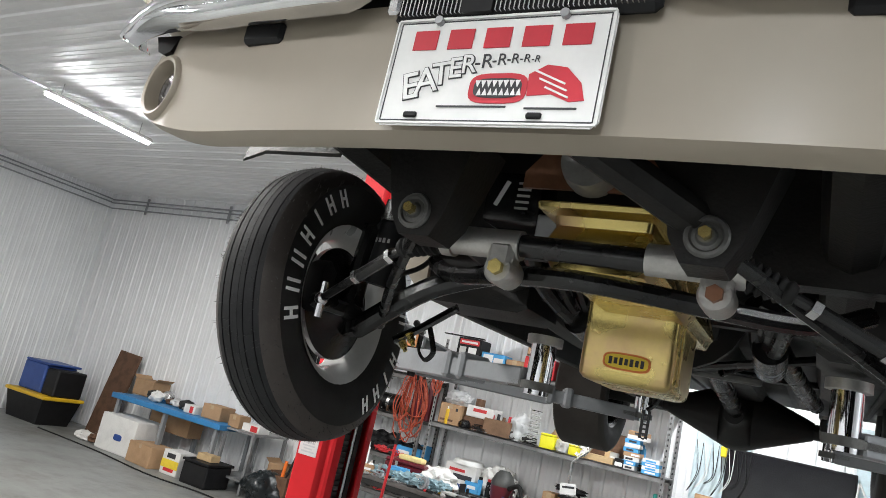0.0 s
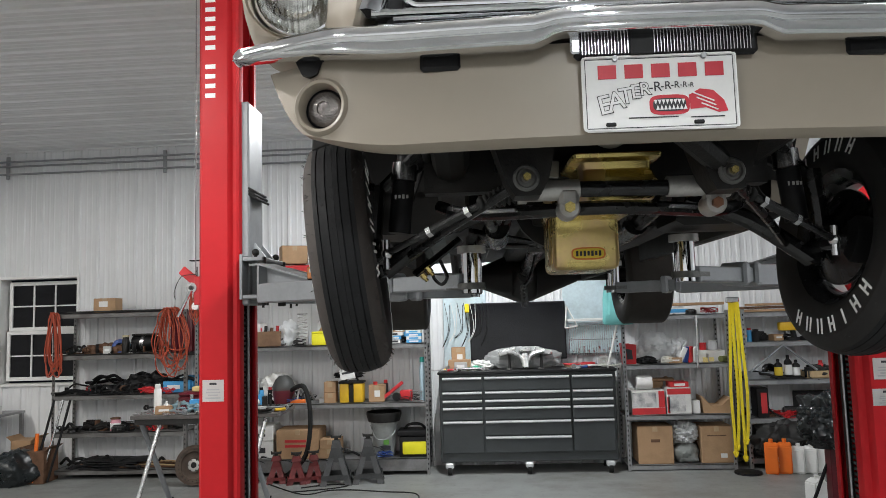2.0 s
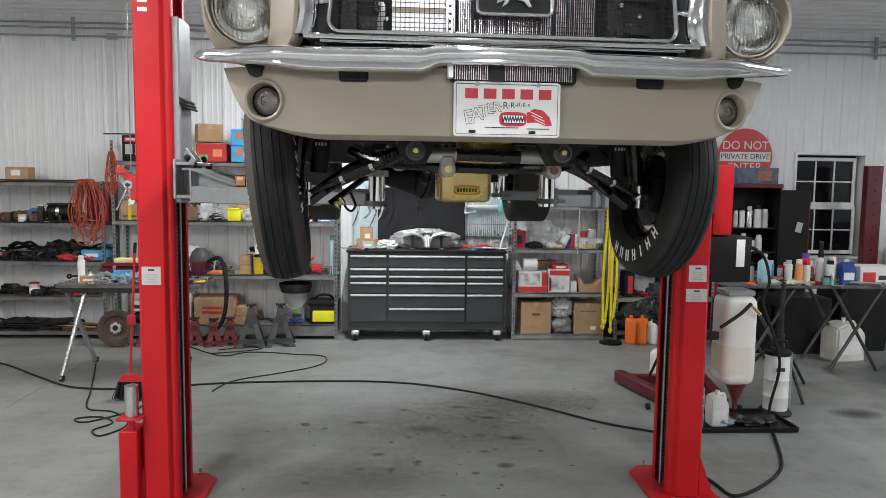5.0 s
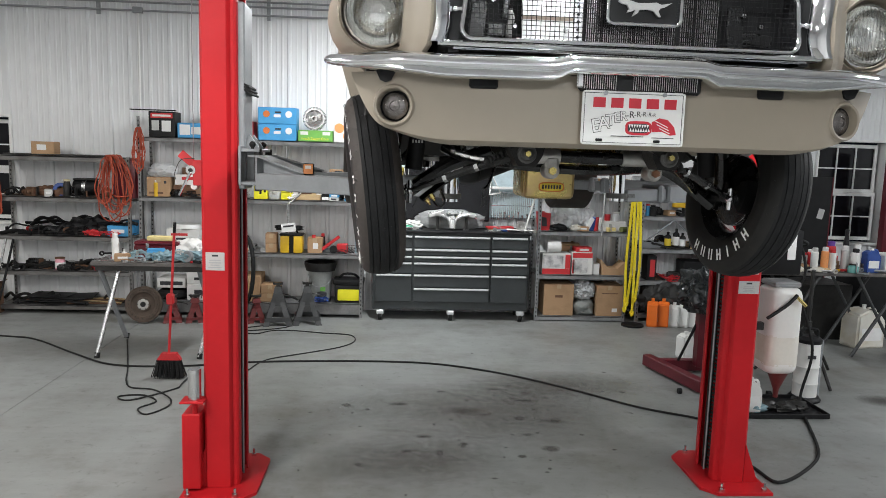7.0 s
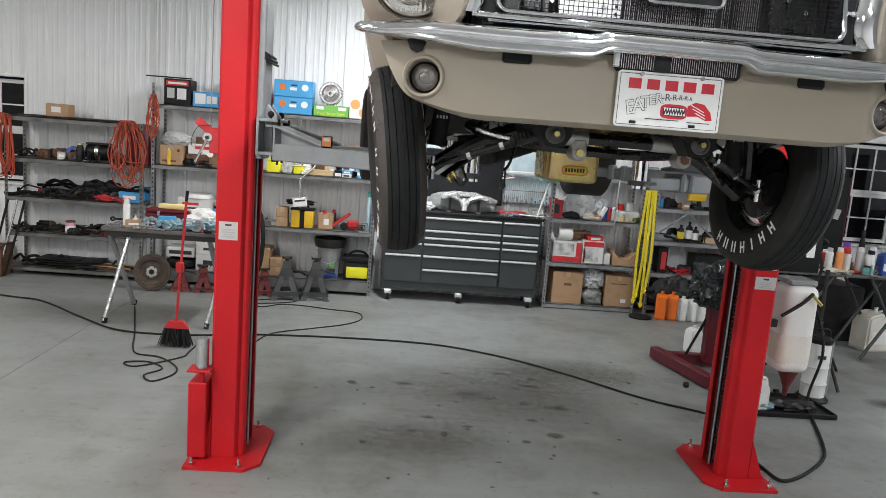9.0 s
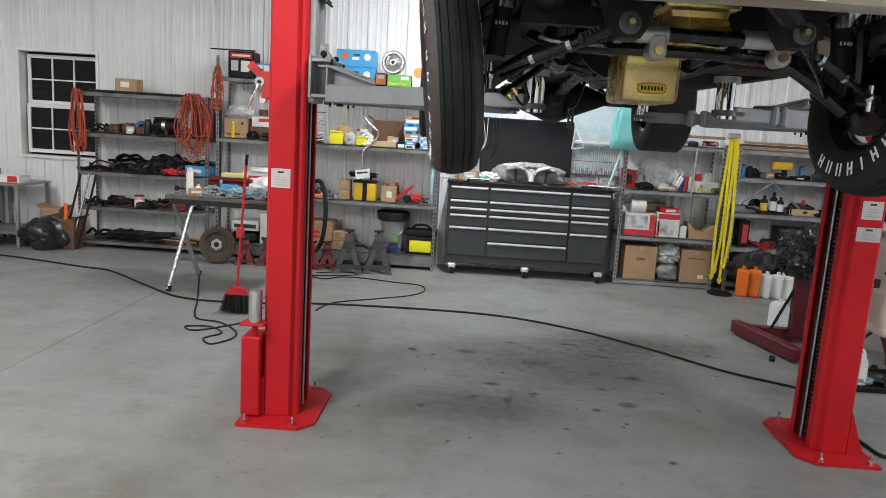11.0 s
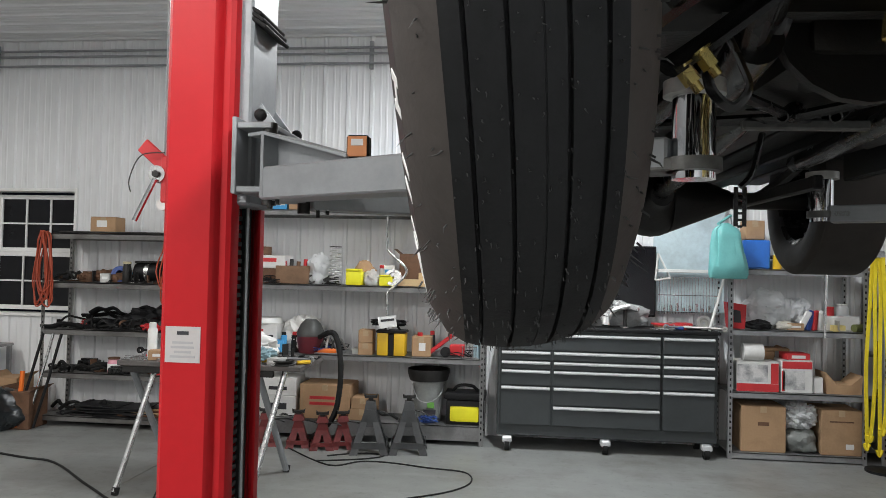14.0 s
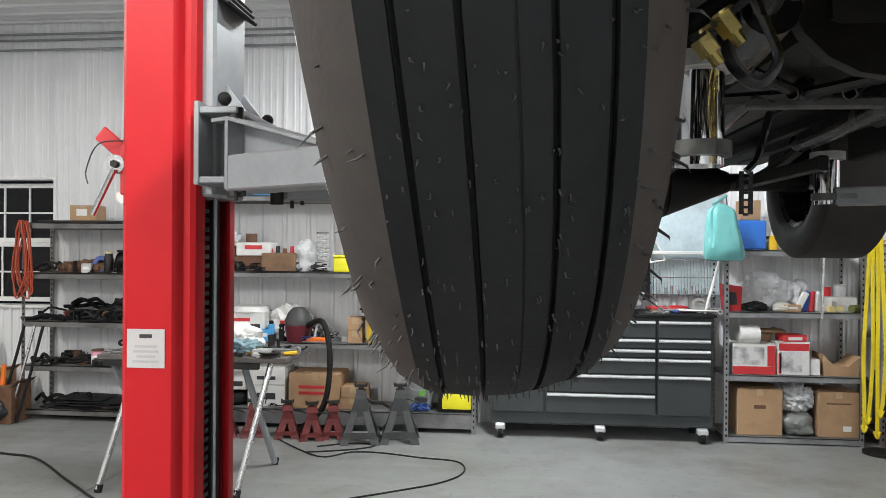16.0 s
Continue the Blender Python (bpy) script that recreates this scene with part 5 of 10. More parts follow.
for c, s in (((0, 0.069), (0.286, 0.0014)), ((0, -0.069), (0.286, 0.0014)), ((-0.1435, 0), (0.0014, 0.138)), ((0.1435, 0), (0.0014, 0.138))):
    box(bm, (0.003 + c[0], PY - 0.0024, 2.062 + c[1]), (s[0], 0.001, s[1]))
cpart("border_line", bm, M_INK, plate)
for i in range(5):
    cpart("red_bar", box(bmn(), (-0.098 + i * 0.052, PY - 0.0028, 2.105), (0.036, 0.0012, 0.028), bev=0.0004), M_REDINK, plate)
PLATE = plate
mg = Matrix(((1, 0, 0, 0.02), (0, 0, -1, PY - 0.002), (0, 1, 0, 2.036), (0, 0, 0, 1)))
cpart("red_shape", prism(bmn(), pill(0.078, 0.040), mg, 0.0012), M_REDINK, plate)
cpart("black_shape", prism(bmn(), pill(0.064, 0.026), mg @ Matrix.Translation((0, 0, 0.0012)), 0.0008), M_INK, plate)
bm = bmn()
for i in range(8):
    for d in (-1, 1):
        x0 = -0.027 + i * 0.0076 + (0.0038 if d < 0 else 0)
        tooth = [(x0 - 0.0034, d * 0.010), (x0 + 0.0034, d * 0.010), (x0, d * 0.0005)]
        prism(bm, tooth if d < 0 else tooth[::-1], mg @ Matrix.Translation((0, 0, 0.0021)), 0.0005)
tagged(cpart("white_teeth", bm, M_LABEL, plate), kind="stuff")
bm = prism(bmn(), [(0.038, 0.018), (0.060, 0.030), (0.085, 0.026), (0.105, 0.006), (0.112, -0.016), (0.094, -0.018), (0.070, -0.008), (0.040, -0.010)], mg, 0.0012)
tail = cpart("red_tail", bm, M_REDINK, plate)
bm = bmn()
for i in range(3):
    box(bm, (0.085 + 0.006 * i, PY - 0.0036, 2.050 - i * 0.010), (0.046 - 0.006 * i, 0.0012, 0.0022), rot=rot3(0, 24, 0))
cpart("white_line", bm, M_LABEL, tail)
bm = bmn()
for x0, x1, z in ((-0.060, 0.036, 2.012), (0.060, 0.125, 2.010)):
    box(bm, ((x0 + x1) / 2, PY - 0.0026, z), (x1 - x0, 0.001, 0.0022))
cpart("ground_line", bm, M_INK, plate)
for x in (-0.095, 0.075):
    cpart("lower_fixing", box(bmn(), (x, PY - 0.004, 2.0), (0.020, 0.005, 0.008), bev=0.002), M_BLACK, plate)
for x in (-0.082, 0.09):
    cpart("upper_fixing", cyl(bmn(), (x, PY - 0.002, 2.131), (x, PY - 0.010, 2.131), 0.006, n=8), M_CONDUIT, plate)

M_SILVERED = mat("dull_silver_casting", (0.30, 0.30, 0.295), 0.5, 0.4, 0.12, 30, 0.2, 160)
M_TANREFLECT = mat("tan_reflection", (0.55, 0.45, 0.36), 0.5, 0.1, 0.2, 8)
# Light reflected by the sheet is put into its near-white base colour.
M_SHEETALU = mat("sheet_aluminium", (0.86, 0.86, 0.85), 0.42, 0.15, 0.06, 6)
# grille: recessed dark cavity, mesh, chrome surround and an emblem as a plain shape
bm = bmn()
box(bm, (0, -0.62, 2.40), (1.12, 0.02, 0.34))
for s_ in (-1, 1):
    box(bm, (s_ * 0.515, -0.68, 2.40), (0.03, 0.11, 0.34))
box(bm, (0, -0.69, 2.248), (1.10, 0.12, 0.012))
cav = cpart("grille_cavity", bm, M_BLACK)
cpart("lower_moulding", box(bmn(), (0, -0.742, 2.243), (1.04, 0.016, 0.014), bev=0.004), M_CHROME, cav, "bright moulding under the grille")
bm = bmn()
for i in range(73):
    box(bm, (-0.486 + i * 0.0135, -0.735, 2.345), (0.0017, 0.0015, 0.165))
for i in range(13):
    box(bm, (0, -0.7368, 2.27 + i * 0.0135), (0.976, 0.0015, 0.0017))
cpart("grille_mesh", bm, M_BLACK, cav, "black wire mesh")


def frame_ring(w, h, r, n=8):
    pts = []
    for cx, cz, a0 in ((w / 2 - r, h / 2 - r, 0), (-w / 2 + r, h / 2 - r, 90), (-w / 2 + r, -h / 2 + r, 180), (w / 2 - r, -h / 2 + r, 270)):
        for k in range(n + 1):
            a = radians(a0 + 90 * k / n)
            pts.append((cx + r * math.cos(a), cz + r * math.sin(a)))
    return pts


def trim_ring(pts, r):
    """A closed moulding of rounded section along pts."""
    bm = tube(bmn(), pts + [pts[0]], r, n=10, smooth=0)
    return bm


pts = [(x * (1 - 0.022 * (z > 0)), -0.752 + 0.012 * (abs(x) / 0.49) ** 2, 2.346 + z + 0.012 * (z > 0) * (1 - (x / 0.49) ** 2)) for x, z in frame_ring(0.985, 0.158, 0.030)]
ring = cpart("grille_trim", trim_ring(pts, 0.0075), M_CHROME, cav, "chrome grille surround")
for s_ in (-1, 1):
    stud = cyl(bmn(), (s_ * 0.493, -0.745, 2.345), (s_ * 0.512, -0.735, 2.345), 0.006, n=8)
    bmesh.ops.create_uvsphere(stud, u_segments=12, v_segments=8, radius=0.0085, matrix=Matrix.Translation((s_ * 0.512, -0.738, 2.345)))
    cpart("stud", stud, M_CHROME2, ring)
EX = 0.02
pts = [(EX + x, -0.757, 2.373 + z) for x, z in frame_ring(0.212, 0.098, 0.016)]
corral = cpart("emblem_frame", trim_ring(pts, 0.0055), M_CHROME, cav)
cpart("emblem_back", box(bmn(), (EX, -0.7415, 2.373), (0.20, 0.003, 0.088)), M_BLACK, corral)
hs = [(-0.076, 0.012), (-0.070, 0.024), (-0.058, 0.026), (-0.044, 0.016), (-0.02, 0.010), (0.01, 0.011), (0.032, 0.014), (0.048, 0.008), (0.078, 0.014), (0.060, 0.002), (0.046, -0.002), (0.040, -0.012), (0.048, -0.028), (0.040, -0.028), (0.026, -0.012), (0.006, -0.008), (-0.016, -0.010), (-0.020, -0.020), (-0.034, -0.030), (-0.030, -0.018), (-0.026, -0.010), (-0.050, -0.020), (-0.046, -0.008), (-0.052, 0.004), (-0.066, 0.006)]
cpart("emblem", prism(bmn(), [(x, z * 0.92) for x, z in hs], Matrix(((1, 0, 0, EX), (0, 0, -1, -0.748), (0, 1, 0, 2.373), (0, 0, 0, 1))), 0.008), M_SILVERED, corral, "plain silver emblem")
# behind the mesh: bright sheet, perforated strap, cooler fins and dark brackets
bm = box(bmn(), (-0.245, -0.700, 2.385), (0.148, 0.006, 0.27), rot=rot3(-5, 0, 0))
sheet = cpart("bright_panel", bm, M_SHEETALU, cav, "bright aluminium panel behind the grille")
# The tan strip across the sheet is a painted reflection.
cpart("panel_fold", box(bmn(), (-0.245, -0.7065, 2.338), (0.147, 0.006, 0.012), rot=rot3(20, 0, 0)), M_TANREFLECT, sheet, "tan strip painted as a reflection in the panel")
cpart("panel_bolt", cyl(bmn(), (-0.192, -0.703, 2.305), (-0.192, -0.714, 2.305), 0.009, n=6), M_CHROME2, sheet)
bm = box(bmn(), (-0.155, -0.702, 2.40), (0.026, 0.004, 0.28))
strap = cpart("radiator_strap", bm, M_CHROME2, cav, "perforated steel strap")
for k in range(8):
    cpart("strap_hole", cyl(bmn(), (-0.155, -0.7035, 2.290 + k * 0.021), (-0.155, -0.7052, 2.290 + k * 0.021), 0.0045, n=8), M_BLACK, strap)
bm = bmn()
for i in range(62):
    box(bm, (-0.128 + i * 0.0064, -0.694, 2.40), (0.0020, 0.008, 0.28))
tagged(cpart("radiator_core", bm, M_CHROME2, cav), kind="stuff")
cpart("core_divider", box(bmn(), (0.142, -0.700, 2.40), (0.010, 0.008, 0.28)), M_BLACK, cav)
for cx, cz, w_, h_, tilt_ in ((-0.44, 2.33, 0.05, 0.11, 4), (-0.385, 2.305, 0.06, 0.04, 0), (-0.36, 2.37, 0.022, 0.07, 6), (0.33, 2.34, 0.05, 0.12, -3), (0.40, 2.31, 0.09, 0.035, 5)):
    cpart("inner_bracket", box(bmn(), (cx, -0.672, cz), (w_, 0.014, h_), rot=rot3(0, tilt_, 0), bev=0.004), M_SEMI, cav)
for cx, cz in ((-0.335, 2.315), (-0.40, 2.385), (0.345, 2.375), (0.40, 2.345)):
    cpart("bracket_bolt", cyl(bmn(), (cx, -0.680, cz), (cx, -0.694, cz), 0.007, n=6), M_CHROME2, cav)
cpart("pale_pipe", tube(bmn(), [(-0.352, -0.69, 2.27), (-0.352, -0.69, 2.31), (-0.345, -0.688, 2.335), (-0.35, -0.68, 2.36)], 0.009, n=8), M_SILVERED, cav)
# outer chrome mouth and fender fronts with headlamps
for s in (-1, 1):
    # deep bright moulding round the mouth, its inner face turned to the grille
    sect = [(0.508, -0.690), (0.512, -0.716), (0.524, -0.745), (0.540, -0.765), (0.556, -0.774), (0.570, -0.770), (0.577, -0.756), (0.570, -0.735), (0.52, -0.690)]
    lean = [(2.252, 0.012), (2.275, 0.004), (2.31, -0.002), (2.36, 0.0), (2.42, 0.004), (2.52, 0.012)]
    cpart("mouth_trim", loft(bmn(), [[(s * (x_ + dx), y_, z_) for x_, y_ in sect] for z_, dx in lean]), M_CHROME, None, "chrome mouth moulding")
    # fender nose as a lofted shell round the lamp
    c = Vector((-0.724 if s < 0 else 0.745, -0.66, 2.337))
    rings = []
    for y, k in ((-0.70, 0.90), (-0.705, 0.96), (-0.69, 1.02), (-0.64, 1.12), (-0.55, 1.26)):
        ring = []
        for a in range(28):
            th = 2 * math.pi * a / 28
            rx, rzz = 0.118 * k, 0.115 * k
            ring.append((c.x + rx * math.cos(th) * (1.0 if s * math.cos(th) > 0 else 1.05), y + 0.02 * math.sin(th) * -1, c.z + rzz * math.sin(th)))
        rings.append(ring)
    nose = cpart("fender_nose", loft(bmn(), rings, cap=False), M_TAN)
    m = Matrix.Translation((c.x, -0.665, c.z)) @ rot3(90, 0, 0).to_4x4()
    cpart("lamp_bucket", lathe(bmn(), [(0.107, 0.036), (0.104, 0.0), (0.098, -0.03), (0.0, -0.06)], m, 32), M_TAN, nose)
    head = cpart("headlamp", lathe(bmn(), [(0.099, 0.004), (0.097, 0.012), (0.092, 0.014), (0.090, 0.006)], m, 36), M_CHROME, nose, "round headlamp")
    cpart("reflector", lathe(bmn(), [(0.089, 0.002), (0.075, -0.015), (0.045, -0.035), (0.026, -0.04), (0.024, -0.01), (0.0, -0.008)], m, 32), M_REFLECTOR, head)
    cpart("lens", lathe(bmn(), [(0.090, 0.008), (0.075, 0.018), (0.05, 0.026), (0.025, 0.030), (0.0, 0.031)], m, 32), M_FLUTED, head, "fluted glass lens")
    bm = bmn()
    for i in range(-7, 8):
        h = math.sqrt(max(0.0, 0.085 ** 2 - (i * 0.011) ** 2))
        box(bm, (c.x + i * 0.011, -0.670 - 0.014 + 0.0022 * abs(i) * 0.5, c.z), (0.0022, 0.003, 2 * h * 0.86))
    cpart("lens_flute", bm, M_LENS, head)
    # fender side panel from the nose back
    face = [(0.566, -0.735), (0.572, -0.762), (0.582, -0.768), (0.598, -0.757), (0.615, -0.738), (0.632, -0.722), (0.652, -0.712), (0.66, -0.64), (0.58, -0.66)]
    bm = loft(bmn(), [[(s * (x_ + dx), y_ + dy, z_) for x_, y_ in face] for z_, dx, dy in ((2.226, 0.022, 0.035), (2.245, 0.010, 0.010), (2.275, 0.004, 0.0), (2.36, 0.0, 0.0), (2.44, 0.004, 0.004), (2.52, 0.012, 0.012))])
    cpart("fender_front", bm, M_TAN, nose)
cpart("mouth_lip", tube(bmn(), [(-0.56, -0.745, 2.252), (-0.3, -0.755, 2.249), (0.3, -0.755, 2.249), (0.56, -0.745, 2.252)], 0.009, n=10), M_CHROME, None, "chrome lower mouth moulding")
cpart("hood_lip", box(bmn(), (0, -0.66, 2.535), (1.22, 0.10, 0.035), bev=0.012, seg=2), M_TAN)

# ---- storage along the wall ----
def post_holes(bm, x, y, z1, s=1):
    box(bm, (x, y, z1 / 2), (0.034, 0.003, z1))
    box(bm, (x + s * 0.0155, y + 0.017, z1 / 2), (0.003, 0.034, z1))


M_SHELFDARK = mat("dull_grey_shelving", (0.17, 0.165, 0.16), 0.55, 0.4, 0.25, 5, 0.08, 120, col2=(0.11, 0.105, 0.10))
M_SHELFMID = mat("worn_grey_shelving", (0.235, 0.235, 0.235), 0.5, 0.5, 0.25, 5, 0.08, 120, col2=(0.15, 0.15, 0.15))


def shelf_unit(x0, x1, y0, y1, tiers, top, label, lip=0.05, low_lip=0.05, paint=None, top_west=None):
    u = thing("shelf_unit", ((x0 + x1) / 2, y0, 0), label, "shelving", group="steel shelving")
    for x, s in ((x0 + 0.017, -1), (x1 - 0.017, 1)):
        for y in (y0, y1 - 0.035):
            bm = bmn()
            head = top_west if top_west and s < 0 else top
            post_holes(bm, x, y + 0.002, head, s)
            up = part("upright", bm, paint or M_SHELF, u, "slotted steel angle upright", smooth=False)
            bm = bmn()
            k = 0.06
            while k < head - 0.03:
                box(bm, (x, y - 0.0008, k), (0.012, 0.003, 0.02))
                k += 0.05
            tagged(part("slot_line", bm, M_BLACK, up, smooth=False), kind="stuff")
    for i, z in enumerate(tiers):
        bm = box(bmn(), ((x0 + x1) / 2, (y0 + y1) / 2, z - 0.006), (x1 - x0 - 0.008, y1 - y0 - 0.01, 0.012), bev=0.002)
        h = low_lip if i == 0 else lip
        for y in (y0 + 0.008, y1 - 0.008):
            box(bm, ((x0 + x1) / 2, y, z - h / 2), (x1 - x0 - 0.012, 0.006, h), bev=0.002)
        part("shelf", bm, paint or M_SHELF, u)
    return u


FY, BY = 7.165, 7.60
A_T = [0.10, 0.50, 0.90, 1.335, 1.79]
B_T = [0.17, 0.75, 1.365, 2.035]
C_T = [0.06, 0.56, 1.08, 1.585]
D_T = [0.10, 0.50, 0.89, 1.28, 1.585]
shelf_unit(-5.50, -3.99, FY, BY, A_T, 1.80, "grey steel shelving stacked with car parts and hoses", lip=0.055, paint=M_SHELFDARK)
shelf_unit(-3.90, -1.375, FY, BY, B_T, 2.07, "long grey steel shelving with cartons, tools and springs", low_lip=0.13, paint=M_SHELFMID, top_west=2.26)
shelf_unit(0.665, 1.76, FY, BY, C_T, 1.62, "grey steel shelving with cartons and plastic bags")
shelf_unit(1.90, 3.10, FY + 0.03, BY, D_T, 1.62, "grey steel shelving with bottles and trays")


M_CASTER = mat("zinc_caster", (0.62, 0.63, 0.64), 0.38, 0.4, 0.1, 14)


def tool_chest():
    x0, x1, y0, y1, z0, z1 = -1.255, 0.57, 7.10, 7.58, 0.125, 1.03
    t = thing("tool_chest", ((x0 + x1) / 2, y0, 0), "charcoal steel rolling tool chest with bright drawer pulls", "tool chest")
    part("body", box(bmn(), ((x0 + x1) / 2, (y0 + y1) / 2 + 0.012, (z0 + z1) / 2), (x1 - x0, y1 - y0 - 0.02, z1 - z0), bev=0.008), M_CHEST, t)
    part("worktop", box(bmn(), ((x0 + x1) / 2, (y0 + y1) / 2, z1 + 0.012), (x1 - x0 + 0.03, y1 - y0 + 0.02, 0.028), bev=0.006), M_BLACK, t)
    cols = [(x0 + 0.03, x0 + 0.45), (x0 + 0.47, x1 - 0.47), (x1 - 0.45, x1 - 0.03)]
    zs = [1.0, 0.835, 0.765, 0.69, 0.55, 0.225]
    for ci, (a, b_) in enumerate(cols):
        rows = [(1.0, 0.86), (0.85, 0.775), (0.765, 0.70), (0.69, 0.56), (0.55, 0.225)] if ci != 1 else [(1.0, 0.86), (0.85, 0.775), (0.765, 0.70), (0.69, 0.56), (0.55, 0.40), (0.39, 0.225)]
        for hi, lo in rows:
            d = part("drawer", box(bmn(), ((a + b_) / 2, y0, (hi + lo) / 2), (b_ - a, 0.014, hi - lo), bev=0.003), M_CHEST, t)
            bm = prism(bmn(), [(0, 0), (0.018, -0.003), (0.021, -0.012), (0.016, -0.021), (0.003, -0.024), (0, -0.024)], Matrix(((0, 0, 1, a + 0.006), (-1, 0, 0, y0 - 0.007), (0, 1, 0, hi - 0.004), (0, 0, 0, 1))), b_ - a - 0.012)
            part("pull", bm, M_DRAWERTRIM, d, "bright full-width drawer pull")
    for x in (x0 + 0.09, (x0 + x1) / 2, x1 - 0.09):
        for y in (y0 + 0.06, y1 - 0.08):
            c = part("caster", cyl(bmn(), (x - 0.02, y - 0.04, 0.056), (x + 0.02, y - 0.04, 0.056), 0.056, n=24), M_BLACKRUB, t)
            part("hub", cyl(bmn(), (x - 0.023, y - 0.04, 0.056), (x + 0.023, y - 0.04, 0.056), 0.034, n=16), M_CHROME2, c)
            part("fork", box(bmn(), (x, y - 0.045, 0.098), (0.085, 0.09, 0.05), bev=0.01), M_CASTER, c)
    return t


tool_chest()
# screen standing on the tool chest against the wall
tv = thing("television", (-0.40, 7.5, 1.045), "flat black television standing on the tool chest", "television")
part("panel", box(bmn(), (-0.40, 7.52, 1.455), (1.05, 0.035, 0.63), bev=0.006), M_BLACK, tv)
part("screen", box(bmn(), (-0.40, 7.5005, 1.458), (1.02, 0.004, 0.595)), M_SCREEN, tv)
part("foot", box(bmn(), (-0.40, 7.5, 1.10), (0.4, 0.12, 0.11), bev=0.01), M_BLACK, tv)

# ---- loose things: makers ----
M_BLUEBOX = mat("blue_printed_card", (0.06, 0.32, 0.62), 0.55, 0, 0.1, 6, 0.04)
M_GREENBOX = mat("green_printed_card", (0.16, 0.42, 0.08), 0.55, 0, 0.15, 6, 0.04)
M_ORANGEBOX = mat("orange_printed_card", (0.75, 0.30, 0.10), 0.55, 0, 0.15, 6, 0.04)
M_REDBOX = mat("red_printed_card", (0.55, 0.03, 0.035), 0.55, 0, 0.1, 6, 0.04)
M_WHITEBOX = mat("white_card", (0.70, 0.69, 0.67), 0.7, 0, 0.1, 6, 0.04)
M_ORANGE2 = mat("orange_plastic", (0.78, 0.16, 0.015), 0.4, 0, 0.06, 9)
M_HOSE = mat("orange_rubber_hose", (0.40, 0.062, 0.026), 0.5, 0, 0.12, 12, 0.05)
M_BLUEPL = mat("blue_plastic", (0.025, 0.07, 0.28), 0.42, 0, 0.12, 9)
M_WHITEPL = mat("white_plastic", (0.70, 0.70, 0.68), 0.4, 0, 0.06, 9)
M_MILKY = mat("milky_plastic", (0.66, 0.64, 0.58), 0.42, 0, 0.08, 5, col2=(0.58, 0.53, 0.43))
M_RUST = mat("rusty_brown_steel", (0.16, 0.085, 0.05), 0.7, 0.35, 0.3, 14, 0.25)
M_WOOD = mat("pine_board", (0.52, 0.37, 0.20), 0.65, 0, 0.18, 10, 0.1)
M_BARK2 = mat("aged_crate_wood", (0.20, 0.115, 0.065), 0.75, 0, 0.3, 10, 0.2)
M_BARK = mat("dark_brown_board", (0.11, 0.055, 0.03), 0.75, 0, 0.35, 8, 0.3)
M_AQUA = mat("aqua_plastic_film", (0.15, 0.44, 0.43), 0.4, 0, 0.1, 8, 0.2, 30)
M_RAG = mat("blue_grey_rag", (0.22, 0.33, 0.37), 0.9, 0, 0.25, 14, 0.3, 60)
M_MAROON = mat("maroon_enamel", (0.11, 0.008, 0.016), 0.35, 0, 0.15, 6, 0.05, 120)
M_TOOLRED = mat("red_tool_enamel", (0.50, 0.02, 0.025), 0.38, 0, 0.12, 8, 0.05)
M_STRAP = mat("yellow_webbing", (0.84, 0.66, 0.02), 0.75, 0, 0.1, 30, 0.3, 220)
M_DARKBAG = mat("black_plastic_film", (0.016, 0.02, 0.022), 0.28, 0, 0.2, 8, 0.3, 26)
M_FILM = clear("clear_plastic_film", (0.90, 0.91, 0.92), 0.28, 0.55, 1.08)
M_BRIGHTALU = mat("bright_cast_aluminium", (0.80, 0.80, 0.79), 0.28, 0.7, 0.15, 16, 0.12, 120)
M_BAGGREY = mat("milky_film", (0.33, 0.34, 0.34), 0.25, 0, 0.25, 9, 0.4, 30)
M_PICTURE = mat("grey_part_photo_print", (0.62, 0.61, 0.60), 0.5, 0, 0.3, 10, 0, col2=(0.20, 0.20, 0.21), patch=(0.42, 0.64))
M_SILVER = mat("bright_bare_metal", (0.60, 0.60, 0.60), 0.26, 0.95, 0.12, 18, 0.06)
M_BENCHBLUE = mat("blue_bench_enamel", (0.03, 0.19, 0.43), 0.45, 0, 0.15, 6, 0.08)
M_SKIN = mat("purple_plastic", (0.13, 0.05, 0.30), 0.4, 0, 0.1, 9)
M_PINK = mat("pink_plastic", (0.66, 0.30, 0.36), 0.4, 0, 0.1, 9)


